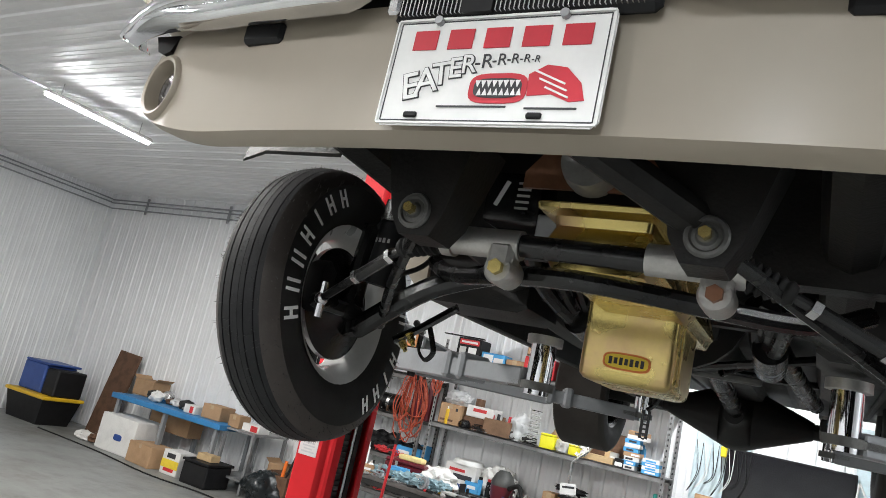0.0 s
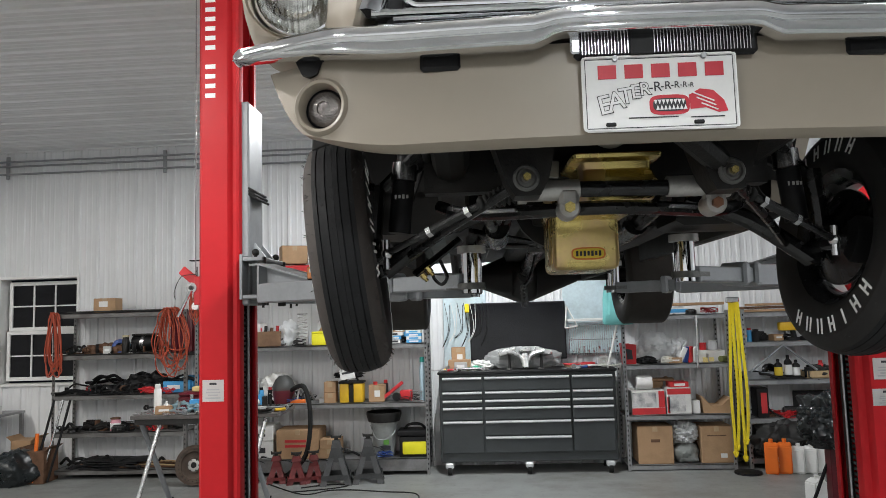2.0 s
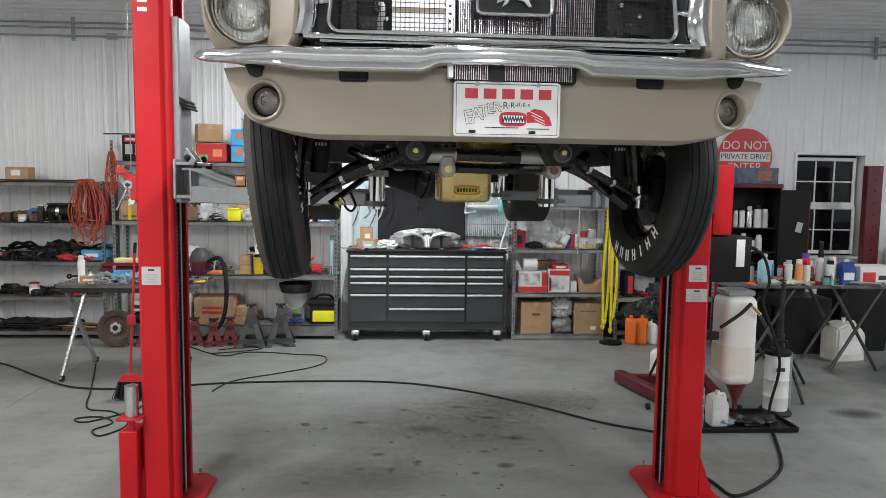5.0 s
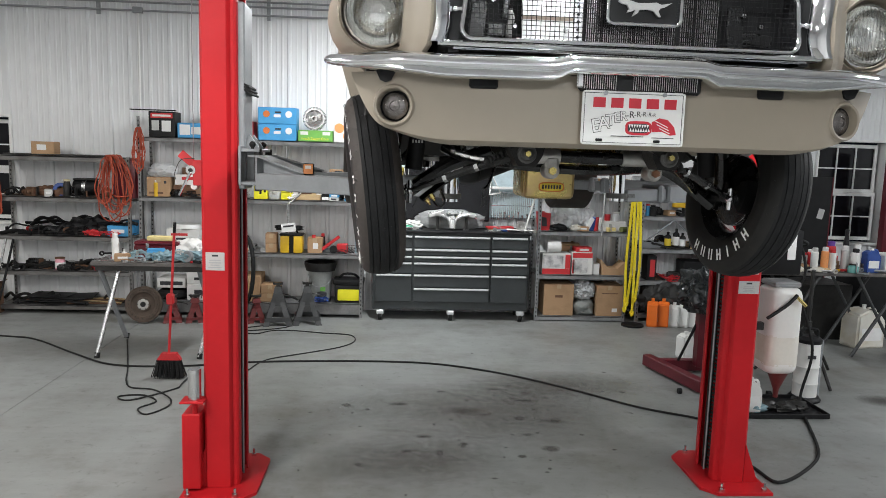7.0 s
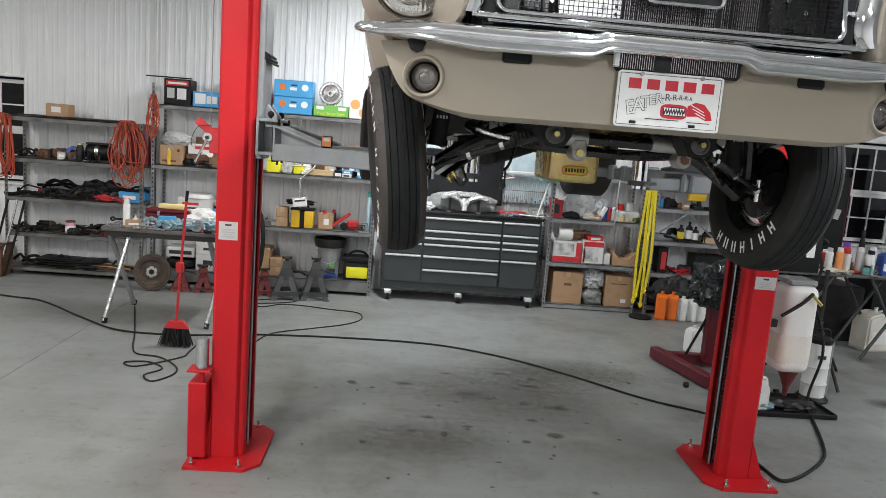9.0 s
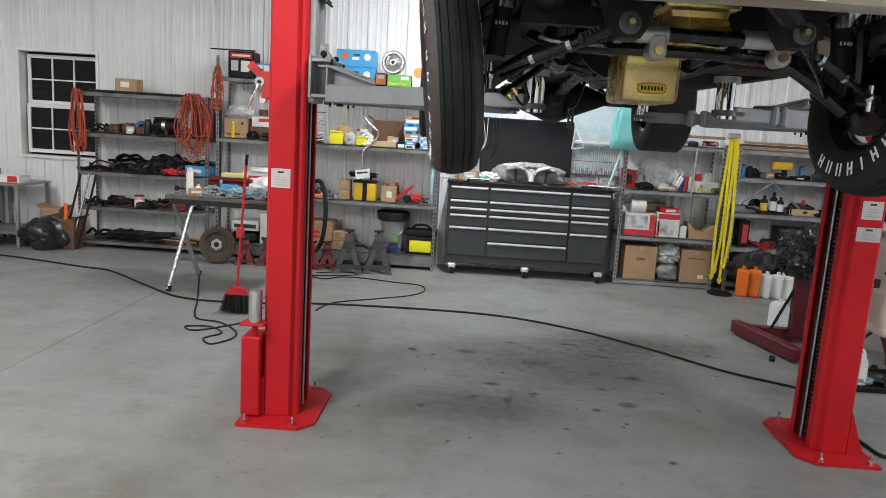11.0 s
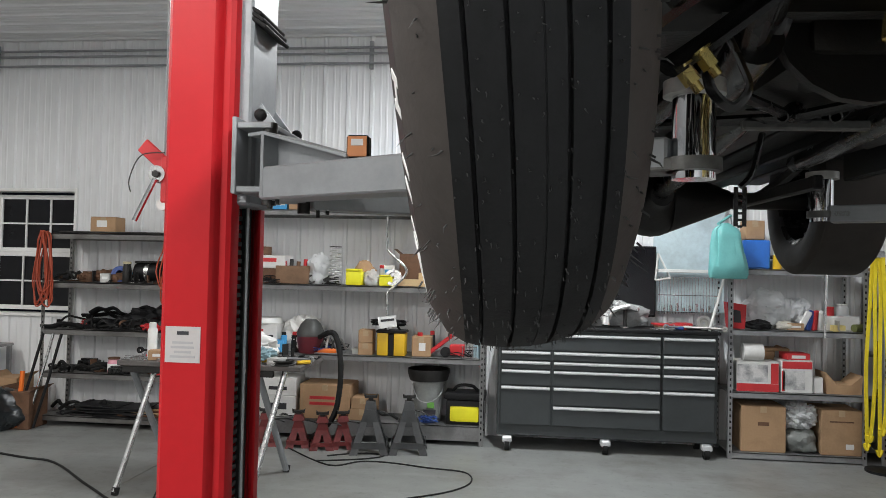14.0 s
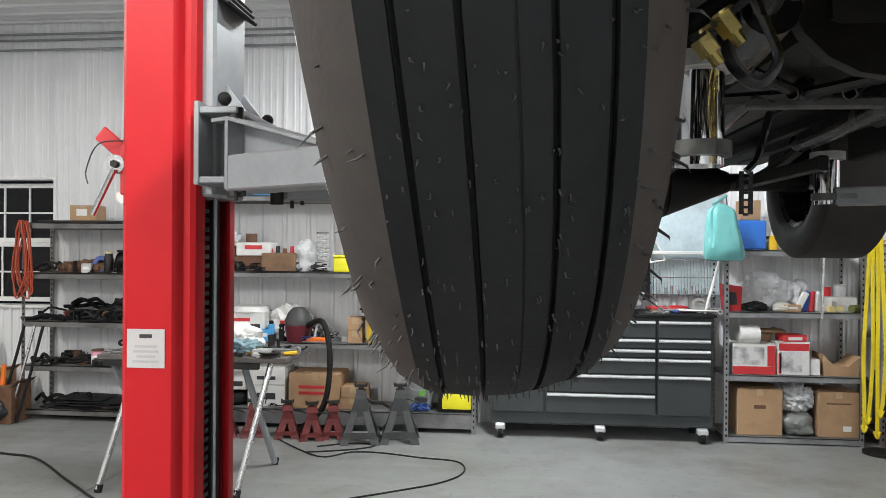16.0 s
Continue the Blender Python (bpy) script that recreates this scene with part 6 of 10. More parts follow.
def carton(x0, x1, y0, y1, z0, z1, label="brown cardboard carton on a shelf", m=None, turn=0.0, tape=True, prints=(), group="cartons", name="carton", open_=False):
    cx, cy = (x0 + x1) / 2, (y0 + y1) / 2
    w, d, h = x1 - x0, y1 - y0, z1 - z0
    c = local(name, pose(cx, cy, z0, 0, 0, turn), label, "box", group)
    mm_ = m or M_CARD
    part("body", box(bmn(), (0, 0, h / 2), (w, d, h), bev=min(0.006, h * 0.06)), mm_, c)
    if open_:
        for sx in (-1, 1):
            part("flap", box(bmn(), (sx * (w / 2 + 0.02), 0, h + 0.015), (0.09, d * 0.95, 0.004), rot=rot3(0, -sx * 38, 0)), mm_, c)
    else:
        for sy in (-1, 1):
            part("flap", box(bmn(), (0, sy * d * 0.25, h + 0.0015), (w * 0.985, d * 0.488, 0.003)), mm_, c)
        if tape:
            part("tape", box(bmn(), (0, -d / 2 - 0.0008, h - 0.025), (0.05, 0.0015, 0.05)), mat("packing_tape", (0.42, 0.30, 0.18), 0.3, 0, 0.1, 10), c)
    for i, (px, pz, pw, ph, pm) in enumerate(prints):
        part("print", box(bmn(), (px * w, -d / 2 - 0.001, pz * h), (pw * w, 0.0016, ph * h), bev=0.0004), pm, c)
    return c


def bottle(x, y, z, r, h, m, label, cap=None, neck=0.35, band=None, group="bottles", cat="bottle", squash=1.0, turn=0.0, name="bottle"):
    b = local(name, pose(x, y, z, 0, 0, turn), label, cat, group)
    s = Matrix.Diagonal((1, squash, 1, 1))
    prof = [(0, 0), (r * 0.92, 0), (r, h * 0.03), (r, h * 0.66), (r * 0.9, h * 0.74), (r * neck, h * 0.84), (r * neck, h * 0.90)]
    part("body", lathe(bmn(), prof, s, 18), m, b)
    part("cap", lathe(bmn(), [(0, h * 0.885), (r * neck * 1.15, h * 0.885), (r * neck * 1.15, h * 0.985), (r * neck * 0.9, h), (0, h)], None, 14), cap or M_WHITEPL, b)
    if band:
        part("label_band", lathe(bmn(), [(r * 1.012, h * 0.16), (r * 1.014, h * 0.17), (r * 1.014, h * 0.58), (r * 1.012, h * 0.59)], s, 18), band, b)
    return b


def can(x, y, z, r, h, m, label, top=None, name="spray_can"):
    b = local(name, pose(x, y, z), label, "can", "cans")
    part("body", lathe(bmn(), [(0, 0), (r, 0), (r, h * 0.80), (r * 0.8, h * 0.84), (0, h * 0.84)], None, 18), m, b)
    part("cap", lathe(bmn(), [(r * 0.75, h * 0.83), (r * 0.75, h * 0.98), (r * 0.6, h), (0, h)], None, 16), top or M_WHITEPL, b)
    return b


def jug(x, y, z, w, d, h, m, label, cap=None, turn=0.0, group="fluid jugs"):
    """A flat jug with a handle hole beside its neck."""
    j = local("jug", pose(x, y, z, 0, 0, turn), label, "jug", group)
    out = [(-w / 2, 0.01), (-w / 2 + 0.01, 0), (w / 2 - 0.01, 0), (w / 2, 0.01), (w / 2, h * 0.62), (w * 0.42, h * 0.72), (w * 0.12, h * 0.90), (-w * 0.16, h * 0.90), (-w / 2, h * 0.80)]
    bm = prism(bmn(), out, Matrix(((1, 0, 0, 0), (0, 0, 1, -d / 2), (0, 1, 0, 0), (0, 0, 0, 1))), d)
    bmesh.ops.bevel(bm, geom=bm.edges[:], offset=min(w, d) * 0.08, segments=2, affect="EDGES")
    part("body", bm, m, j)
    part("cap", cyl(bmn(), (-w * 0.02, 0, h * 0.89), (-w * 0.02, 0, h), 0.02, n=14), cap or M_WHITEPL, j)
    part("handle", tube(bmn(), [(w * 0.10, 0, h * 0.90), (w * 0.34, 0, h * 0.90), (w * 0.46, 0, h * 0.74)], 0.011, n=8), m, j)
    part("label", box(bmn(), (0, -d / 2 - 0.0008, h * 0.34), (w * 0.72, 0.0015, h * 0.30)), M_LABEL, j)
    return j


def blob(name, x, y, z, sx, sy, sz, m, label, cat, seed=0, rough=0.28, freq=7.0, group="", sub=4):
    bm = bmn()
    bmesh.ops.create_icosphere(bm, subdivisions=sub, radius=1)
    o = Vector((seed * 3.7, seed * 1.9, seed * 0.7))
    for v in bm.verts:
        n = noise.noise(v.co * freq * 0.25 + o) * 0.9 + abs(noise.noise(v.co * freq * 0.6 + o)) * 0.55 + noise.noise(v.co * freq * 1.7 + o) * 0.15
        v.co *= 1 + rough * n
        v.co.z = max(v.co.z, -0.82)
    lo = min(v.co.z for v in bm.verts)
    for v in bm.verts:
        v.co = Vector((x + v.co.x * sx / 2, y + v.co.y * sy / 2, z + (v.co.z - lo) * sz / 2))
    return solo(name, bm, m, label, cat, (x, y, z), group)


def coil(name, x, y, ztop, w, h, m, label, loops=9, r=0.008, seed=0, depth=0.10):
    """A cord or hose hung up in loose loops."""
    rnd = random.Random(seed)
    t = thing(name, (x, y, ztop - h), label, "hose" if "hose" in name else "cord", group="hung coils")
    for k in range(loops):
        ww, hh = w * rnd.uniform(0.45, 1.0), h * rnd.uniform(0.6, 1.0)
        ox, oy = rnd.uniform(-0.16, 0.16) * w, rnd.uniform(-0.5, 0.5) * depth
        lean, skew = rnd.uniform(-0.25, 0.25) * w, rnd.uniform(-0.3, 0.3)
        pts = []
        for i in range(17):
            a = 2 * math.pi * i / 16
            d = (1 - math.cos(a)) / 2
            pts.append((x + ox + lean * d + ww / 2 * math.sin(a + skew * d) * (0.5 + 0.5 * d) + rnd.uniform(-0.008, 0.008), y + oy + rnd.uniform(-0.01, 0.01), ztop - hh * d + rnd.uniform(-0.01, 0.01)))
        part("loop", tube(bmn(), pts, r, n=7, smooth=3), m, t)
    return t


def strip_part(x, y, z, length, m, label, seed, bend=0.05, r=0.014, name="trim_strip", cat="car part"):
    rnd = random.Random(seed)
    a = rnd.uniform(-0.14, 0.14)
    pts = [(x - length / 2 + length * i / 4, y + a * (i - 2) * 0.06, z + r + bend * rnd.random()) for i in range(5)]
    pts[0] = (pts[0][0], pts[0][1], z + r)
    pts[4] = (pts[4][0], pts[4][1], z + r)
    return solo(name, tube(bmn(), pts, r, n=7, flat=1.8), m, label, cat, (x, y, z), "loose parts")


def jack_stand(x, y, h, m, label, turn=0.0):
    j = local("jack_stand", pose(x, y, 0, 0, 0, turn), label, "jack stand", "jack stands")
    w = h * 0.34
    bm = loft(bmn(), [[(-0.05, -0.05, h * 0.74), (0.05, -0.05, h * 0.74), (0.05, 0.05, h * 0.74), (-0.05, 0.05, h * 0.74)], [(-0.036, -0.036, h * 0.90), (0.036, -0.036, h * 0.90), (0.036, 0.036, h * 0.90), (-0.036, 0.036, h * 0.90)]])
    part("collar", bm, m, j)
    for sx in (-1, 1):
        for sy in (-1, 1):
            rings = []
            for q, zz, b_ in ((1.0, 0.0, 0.066), (0.58, h * 0.42, 0.056), (0.20, h * 0.84, 0.044)):
                ox, oy = sx * w * q, sy * w * q * 0.9
                rings.append([(ox, oy, zz), (ox - sx * b_, oy, zz), (ox - sx * b_, oy - sy * 0.005, zz), (ox - sx * 0.005, oy - sy * 0.005, zz), (ox - sx * 0.005, oy - sy * b_, zz), (ox, oy - sy * b_, zz)])
            part("leg", loft(bmn(), rings), m, j)
    for sy in (-1, 1):
        part("brace", box(bmn(), (0, sy * w * 0.80, h * 0.16), (w * 1.66, 0.006, h * 0.11)), m, j)
        part("side_plate", prism(bmn(), [(-w * 0.56, h * 0.46), (-w * 0.28, h * 0.76), (w * 0.28, h * 0.76), (w * 0.56, h * 0.46)], Matrix(((1, 0, 0, 0), (0, 0, 1, sy * w * 0.40 - 0.003), (0, 1, 0, 0), (0, 0, 0, 1))), 0.006), m, j)
    for sx in (-1, 1):
        part("brace", box(bmn(), (sx * w * 0.88, 0, h * 0.16), (0.006, w * 1.5, h * 0.11)), m, j)
    part("ratchet_bar", box(bmn(), (0, 0, h * 0.90), (0.04, 0.035, h * 0.12), bev=0.004), M_DARKSTEEL, j)
    sd = prism(bmn(), [(-0.055, 0.03), (-0.05, 0.0), (0.05, 0.0), (0.055, 0.03), (0.035, 0.018), (-0.035, 0.018)], Matrix(((1, 0, 0, 0), (0, 0, 1, -0.025), (0, 1, 0, h * 0.95), (0, 0, 0, 1))), 0.05)
    part("saddle", sd, M_DARKSTEEL, j)
    part("handle", tube(bmn(), [(0.03, 0, h * 0.74), (0.12, -0.02, h * 0.70), (0.16, -0.02, h * 0.64)], 0.006, n=6), M_DARKSTEEL, j)
    return j


# ---- shelf unit A: hoses and car parts ----
carton(-5.08, -4.84, 7.22, 7.42, 1.792, 1.945, "small brown carton on top of the shelving", prints=[(-0.05, 0.6, 0.4, 0.4, M_LABEL)], turn=6)
solo("metal_sheet", box(bmn(), (-4.85, 7.38, 1.803), (1.05, 0.33, 0.016), rot=rz(2), bev=0.003), M_DARKSTEEL, "dark flat metal panel lying on the shelving", "panel", (-4.85, 7.38, 1.79))
coil("hose_coil", -5.47, 7.13, 1.80, 0.19, 0.72, M_HOSE, "orange cord coil hung on the shelving end", 8, 0.007, 3, 0.04)
coil("hose_coil", -4.16, 7.11, 1.82, 0.40, 0.76, M_HOSE, "thick orange hose coil hung on the shelving", 12, 0.0065, 5, 0.12)
solo("tool_bag", box(bmn(), (-4.06, 7.26, 1.56), (0.26, 0.16, 0.46), bev=0.04, seg=2), M_MAROON, "dark maroon tool case hung beside the hose", "bag", (-4.06, 7.26, 1.34))
blob("gear_part", -4.97, 7.32, 1.336, 0.24, 0.2, 0.13, M_RUST, "rusty brown cast engine part on a shelf", "car part", 2, 0.35, 9)
m_ = Matrix.Translation((-4.79, 7.28, 1.336 + 0.075)) @ rot3(80, 0, 10).to_4x4()
solo("blue_pulley", lathe(bmn(), [(0.035, 0.05), (0.075, 0.05), (0.078, 0.03), (0.06, 0.0), (0.078, -0.03), (0.075, -0.05), (0.035, -0.05)], m_, 24, close=True), M_BLUEPL, "blue ring-shaped pump part on a shelf", "car part", (-4.79, 7.28, 1.336))
eng = thing("starter_motor", (-4.53, 7.34, 1.336), "black alternator with a bright band on a shelf", "car part")
part("body", cyl(bmn(), (-4.66, 7.34, 1.44), (-4.42, 7.34, 1.44), 0.088, n=24), M_BLACK, eng)
part("band", cyl(bmn(), (-4.56, 7.34, 1.44), (-4.52, 7.34, 1.44), 0.091, n=24), M_SILVER, eng)
part("plate", box(bmn(), (-4.53, 7.34, 1.535), (0.26, 0.14, 0.020), bev=0.006), M_DARKSTEEL, eng)
part("foot", box(bmn(), (-4.53, 7.34, 1.345), (0.2, 0.14, 0.016)), M_DARKSTEEL, eng)
bottle(-4.70, 7.22, 1.336, 0.04, 0.20, M_DARKSTEEL, "small dark jar with a cream lid", mat("cream_lid", (0.62, 0.55, 0.36), 0.5), 0.8, name="jar")
solo("wrench", box(bmn(), (-4.62, 7.19, 1.343), (0.2, 0.02, 0.012), rot=rz(-24), bev=0.003), M_SILVER, "steel wrench lying on a shelf", "tool", (-4.62, 7.19, 1.336))
rnd = random.Random(11)
for i in range(10):
    strip_part(rnd.uniform(-4.98, -4.35), rnd.uniform(7.2, 7.48), 0.902 + 0.018 * (i % 8), rnd.uniform(0.3, 0.7), M_BLACK, "black rubber trim length piled on a shelf", 40 + i, 0.10, 0.013)
blob("engine_part", -4.50, 7.35, 0.905, 0.42, 0.3, 0.22, M_BLACK, "black pile of plastic car parts on a shelf", "car part", 5, 0.5, 12)
for i in range(16):
    xa_, ln_ = -5.02 + 0.055 * i + rnd.uniform(-0.03, 0.03), rnd.uniform(0.22, 0.48)
    h_ = 0.03 + 0.14 * (i / 15) * rnd.uniform(0.6, 1.1)
    yy_ = rnd.uniform(7.20, 7.42)
    pts = [(xa_ - ln_ / 2, yy_, 0.912), (xa_, yy_ + rnd.uniform(-0.03, 0.03), 0.912 + h_ * 0.6), (xa_ + ln_ * 0.35, yy_, 0.912 + h_), (xa_ + ln_ / 2, yy_ + 0.02, 0.915 + h_ * 0.8)]
    solo("wiper_arm", tube(bmn(), pts, rnd.uniform(0.008, 0.016), n=7, flat=1.7), (M_BLACK, M_SEMI, M_BLACK, M_DARKSTEEL)[i % 4], "black car part lying in a heap on a shelf", "car part", pts[0], "loose parts")
for i in range(3):
    solo("chrome_fitting", lathe(bmn(), [(0.0, 0.0), (0.028, 0.0), (0.03, 0.02), (0.018, 0.03), (0.018, 0.05), (0.0, 0.05)], Matrix.Translation((-4.62 + 0.12 * i, 7.24, 0.905)) @ rot3(70, 0, 30 * i).to_4x4(), 18), M_CHROME, "bright chrome fitting among black parts", "car part", (-4.62 + 0.12 * i, 7.24, 0.905), "loose parts")
strip_part(-5.3, 7.18, 0.902, 0.42, M_BLACK, "black moulding overhanging a shelf", 71, 0.03, 0.015)
blob("red_part", -4.42, 7.20, 0.903, 0.20, 0.12, 0.08, M_TOOLRED, "red crumpled part on a shelf", "car part", 8, 0.4, 10)
carton(-4.27, -4.03, 7.20, 7.36, 0.902, 1.02, "blue and white parts box on a shelf", M_BLUEBOX, tape=False, prints=[(0, 0.5, 0.6, 0.35, M_LABEL)])
carton(-4.12, -4.01, 7.37, 7.56, 0.902, 1.06, "blue parts box on a shelf", M_BLUEBOX, tape=False)
bottle(-4.83, 7.27, 0.502, 0.055, 0.14, M_PINK, "pink plastic tub on a shelf", M_RUST, 0.85, M_LABEL, name="tub", cat="tub")
for i in range(8):
    strip_part(rnd.uniform(-5.1, -4.3), rnd.uniform(7.2, 7.5), 0.502, rnd.uniform(0.25, 0.55), M_DARKSTEEL if i % 3 else M_RUST, "dark bent rod lying on a shelf", 90 + i, 0.05, 0.010, "bent_rod")
for i in range(7):
    solo("rubber_mat", box(bmn(), (-4.98 + 0.12 * (i % 3), 7.36, 0.106 + i * 0.013), (0.75 - 0.05 * i, 0.3, 0.01), rot=rot3(1.5 * (i % 2), 1.2 * (-1) ** i, 4 * (i % 3)), bev=0.003), M_BLACK, "black rubber panel stacked on the lowest shelf", "mat", (-4.98, 7.36, 0.1), "stacked panels")
for i in range(4):
    strip_part(-4.45, 7.22 + 0.05 * i, 0.104 + 0.01 * i, 0.6, M_WOOD if i % 2 else M_RUST, "thin bar lying on the lowest shelf", 120 + i, 0.01, 0.008, "bar")
for i, (xa, m) in enumerate(((-5.40, M_SILVER), (-5.50, M_BLACK), (-5.32, M_BLACK))):
    solo("pry_bar", tube(bmn(), [(xa - 0.12, 7.02, 0.012), (xa - 0.02, 7.07, 0.45), (xa + 0.06, 7.12, 0.86)], 0.013, n=8), m, "long bar leaning against the shelving", "tool", (xa, 7.05, 0), "leaning bars")
solo("pry_tool", tube(bmn(), [(-5.585, 6.99, 0.02), (-5.57, 7.02, 0.36), (-5.565, 7.03, 0.52)], 0.02, n=8), M_ORANGE2, "orange grip tool leaning on the shelving", "tool", (-5.58, 7.0, 0))

# ---- shelf unit B ----
ch = thing("battery_charger", (-3.65, 7.35, 2.036), "black boxed charger with a red and white label", "box")
part("body", box(bmn(), (-3.65, 7.36, 2.18), (0.29, 0.24, 0.285), bev=0.006), M_BLACK, ch)
part("red_panel", box(bmn(), (-3.65, 7.238, 2.275), (0.24, 0.003, 0.055)), M_REDBOX, ch)
part("white_bar", box(bmn(), (-3.65, 7.236, 2.275), (0.20, 0.003, 0.022)), M_LABEL, ch)
part("info_label", box(bmn(), (-3.60, 7.237, 2.16), (0.10, 0.003, 0.12)), M_LABEL, ch)
part("info_print", box(bmn(), (-3.72, 7.237, 2.165), (0.08, 0.003, 0.11)), M_LABEL2, ch)
solo("flat_bar", box(bmn(), (-3.76, 7.3, 2.337), (0.5, 0.06, 0.012), bev=0.002), M_BLACK, "black flat bar on top of a box", "tool", (-3.76, 7.3, 2.33))
carton(-3.48, -3.20, 7.24, 7.44, 2.036, 2.2, "blue and white retail box on a shelf", M_BLUEBOX, tape=False, prints=[(-0.2, 0.55, 0.42, 0.7, M_LABEL), (0.25, 0.5, 0.4, 0.5, M_WHITEBOX)])
carton(-3.18, -2.98, 7.24, 7.44, 2.036, 2.17, "small brown carton on a shelf")
carton(-2.98, -2.64, 7.26, 7.50, 2.036, 2.24, "red retail box on the top shelf", M_REDBOX, tape=False, prints=[(0.2, 0.5, 0.3, 0.4, M_ORANGEBOX), (-0.25, 0.25, 0.3, 0.3, M_GREENBOX)])
carton(-3.0, -2.72, 7.26, 7.48, 2.262, 2.46, "brown carton tipped up on the top shelf", turn=24)
for z in (2.036, 2.222):
    c = carton(-2.58, -2.15, 7.22, 7.46, z, z + 0.182, "bright blue produce box stacked on the top shelf", M_BLUEBOX, tape=False, prints=[(0.02, 0.72, 0.16, 0.10, M_INK), (0.0, 0.5, 0.18, 0.18, M_LABEL)], group="produce boxes")
    for px, m in ((-0.28, M_ORANGE), (0.30, M_LABEL)):
        part("round_print", cyl(bmn(), (px * 0.43, -0.1212, 0.11), (px * 0.43, -0.1226, 0.11), 0.038, n=20), m, c)
g_box = carton(-2.13, -1.74, 7.20, 7.46, 2.036, 2.16, "green printed box holding a ring gear", M_GREENBOX, tape=False, prints=[(-0.32, 0.75, 0.22, 0.3, M_WHITEBOX), (0.32, 0.75, 0.22, 0.3, M_WHITEBOX)], group="produce boxes")
m_ = Matrix.Translation((-1.95, 7.26, 2.295)) @ rot3(90, 0, 0).to_4x4()
rg = thing("ring_gear", (-1.95, 7.26, 2.163), "bright steel clutch drum with toothed rim", "car part")
part("drum", lathe(bmn(), [(0.02, 0.05), (0.035, 0.05), (0.04, 0.01), (0.085, 0.0), (0.10, 0.03), (0.115, 0.03), (0.12, 0.0), (0.12, -0.05), (0.0, -0.05)], m_, 32), M_SILVER, rg)
bm = bmn()
for k in range(48):
    a = 2 * math.pi * k / 48
    box(bm, m_ @ Vector((0.128 * math.cos(a), 0.128 * math.sin(a), -0.02)), (0.012, 0.007, 0.03), rot=(m_.to_3x3() @ Matrix.Rotation(a, 3, "Z")))
part("toothed_rim", bm, M_DARKSTEEL, rg)
c = carton(-1.73, -1.50, 7.22, 7.44, 2.036, 2.27, "citrus fruit box on the top shelf", M_WHITEBOX, tape=False, group="produce boxes")
for px, pz, r in ((-0.05, 0.16, 0.055), (0.04, 0.07, 0.05), (0.06, 0.19, 0.03)):
    part("round_print", cyl(bmn(), (px, -0.1112, pz), (px, -0.1126, pz), r, n=20), M_ORANGEBOX, c)
carton(-3.82, -3.56, 7.20, 7.45, 1.367, 1.585, "brown carton with dark print on a shelf", prints=[(0.3, 0.75, 0.1, 0.14, M_INK), (-0.1, 0.2, 0.6, 0.1, M_RUST)])
blob("plastic_bag", -3.66, 7.32, 1.588, 0.28, 0.22, 0.16, M_FILM, "clear crumpled plastic bag on a carton", "bag", 21, 0.5, 8)
carton(-3.54, -3.14, 7.24, 7.5, 1.367, 1.50, "brown wooden-print carton on a shelf", M_RUST, tape=False)
carton(-3.52, -3.20, 7.24, 7.48, 1.503, 1.62, "white carton with red print on a shelf", M_WHITEBOX, tape=False, prints=[(0, 0.65, 0.5, 0.3, M_REDBOX)])
solo("canister", cyl(bmn(), (-3.40, 7.30, 1.62), (-3.40, 7.30, 1.70), 0.05, n=18), M_RUST, "brown tin canister on a carton", "can", (-3.40, 7.3, 1.62))
cr = thing("wooden_crate", (-3.12, 7.26, 1.366), "small brown wooden crate of red parts on a shelf", "crate")
for y in (7.20, 7.36):
    part("side", box(bmn(), (-3.12, y, 1.45), (0.30, 0.014, 0.16), bev=0.002), M_BARK2, cr)
for x in (-3.265, -2.975):
    part("end", box(bmn(), (x, 7.28, 1.45), (0.014, 0.145, 0.16), bev=0.002), M_BARK2, cr)
part("base", box(bmn(), (-3.12, 7.28, 1.375), (0.28, 0.145, 0.012)), M_BARK2, cr)
for k in range(4):
    part("content", cyl(bmn(), (-3.22 + 0.065 * k, 7.26, 1.382), (-3.21 + 0.065 * k, 7.27, 1.57 + 0.02 * (k % 2)), 0.018, n=10), (M_TOOLRED, M_DARKSTEEL, M_RUST, M_TOOLRED)[k], cr)
blob("plastic_bag", -2.92, 7.34, 1.367, 0.22, 0.2, 0.28, M_FILM, "clear plastic bag of parts on a shelf", "bag", 24, 0.45, 7)
sp = thing("coil_spring", (-2.74, 7.27, 1.366), "pale coil spring standing on a shelf", "spring")
pts = [(-2.74 + 0.05 * math.cos(a * 0.55), 7.27 + 0.05 * math.sin(a * 0.55), 1.374 + a * 0.0034) for a in range(100)]
part("coil", tube(bmn(), pts, 0.0055, n=6, smooth=0), M_RIMPALE, sp)
for z in (1.370, 1.709):
    part("seat_ring", lathe(bmn(), [(0.044, -0.004), (0.056, -0.004), (0.056, 0.004), (0.044, 0.004)], Matrix.Translation((-2.74, 7.27, z)), 24, close=True), M_DARKSTEEL, sp)
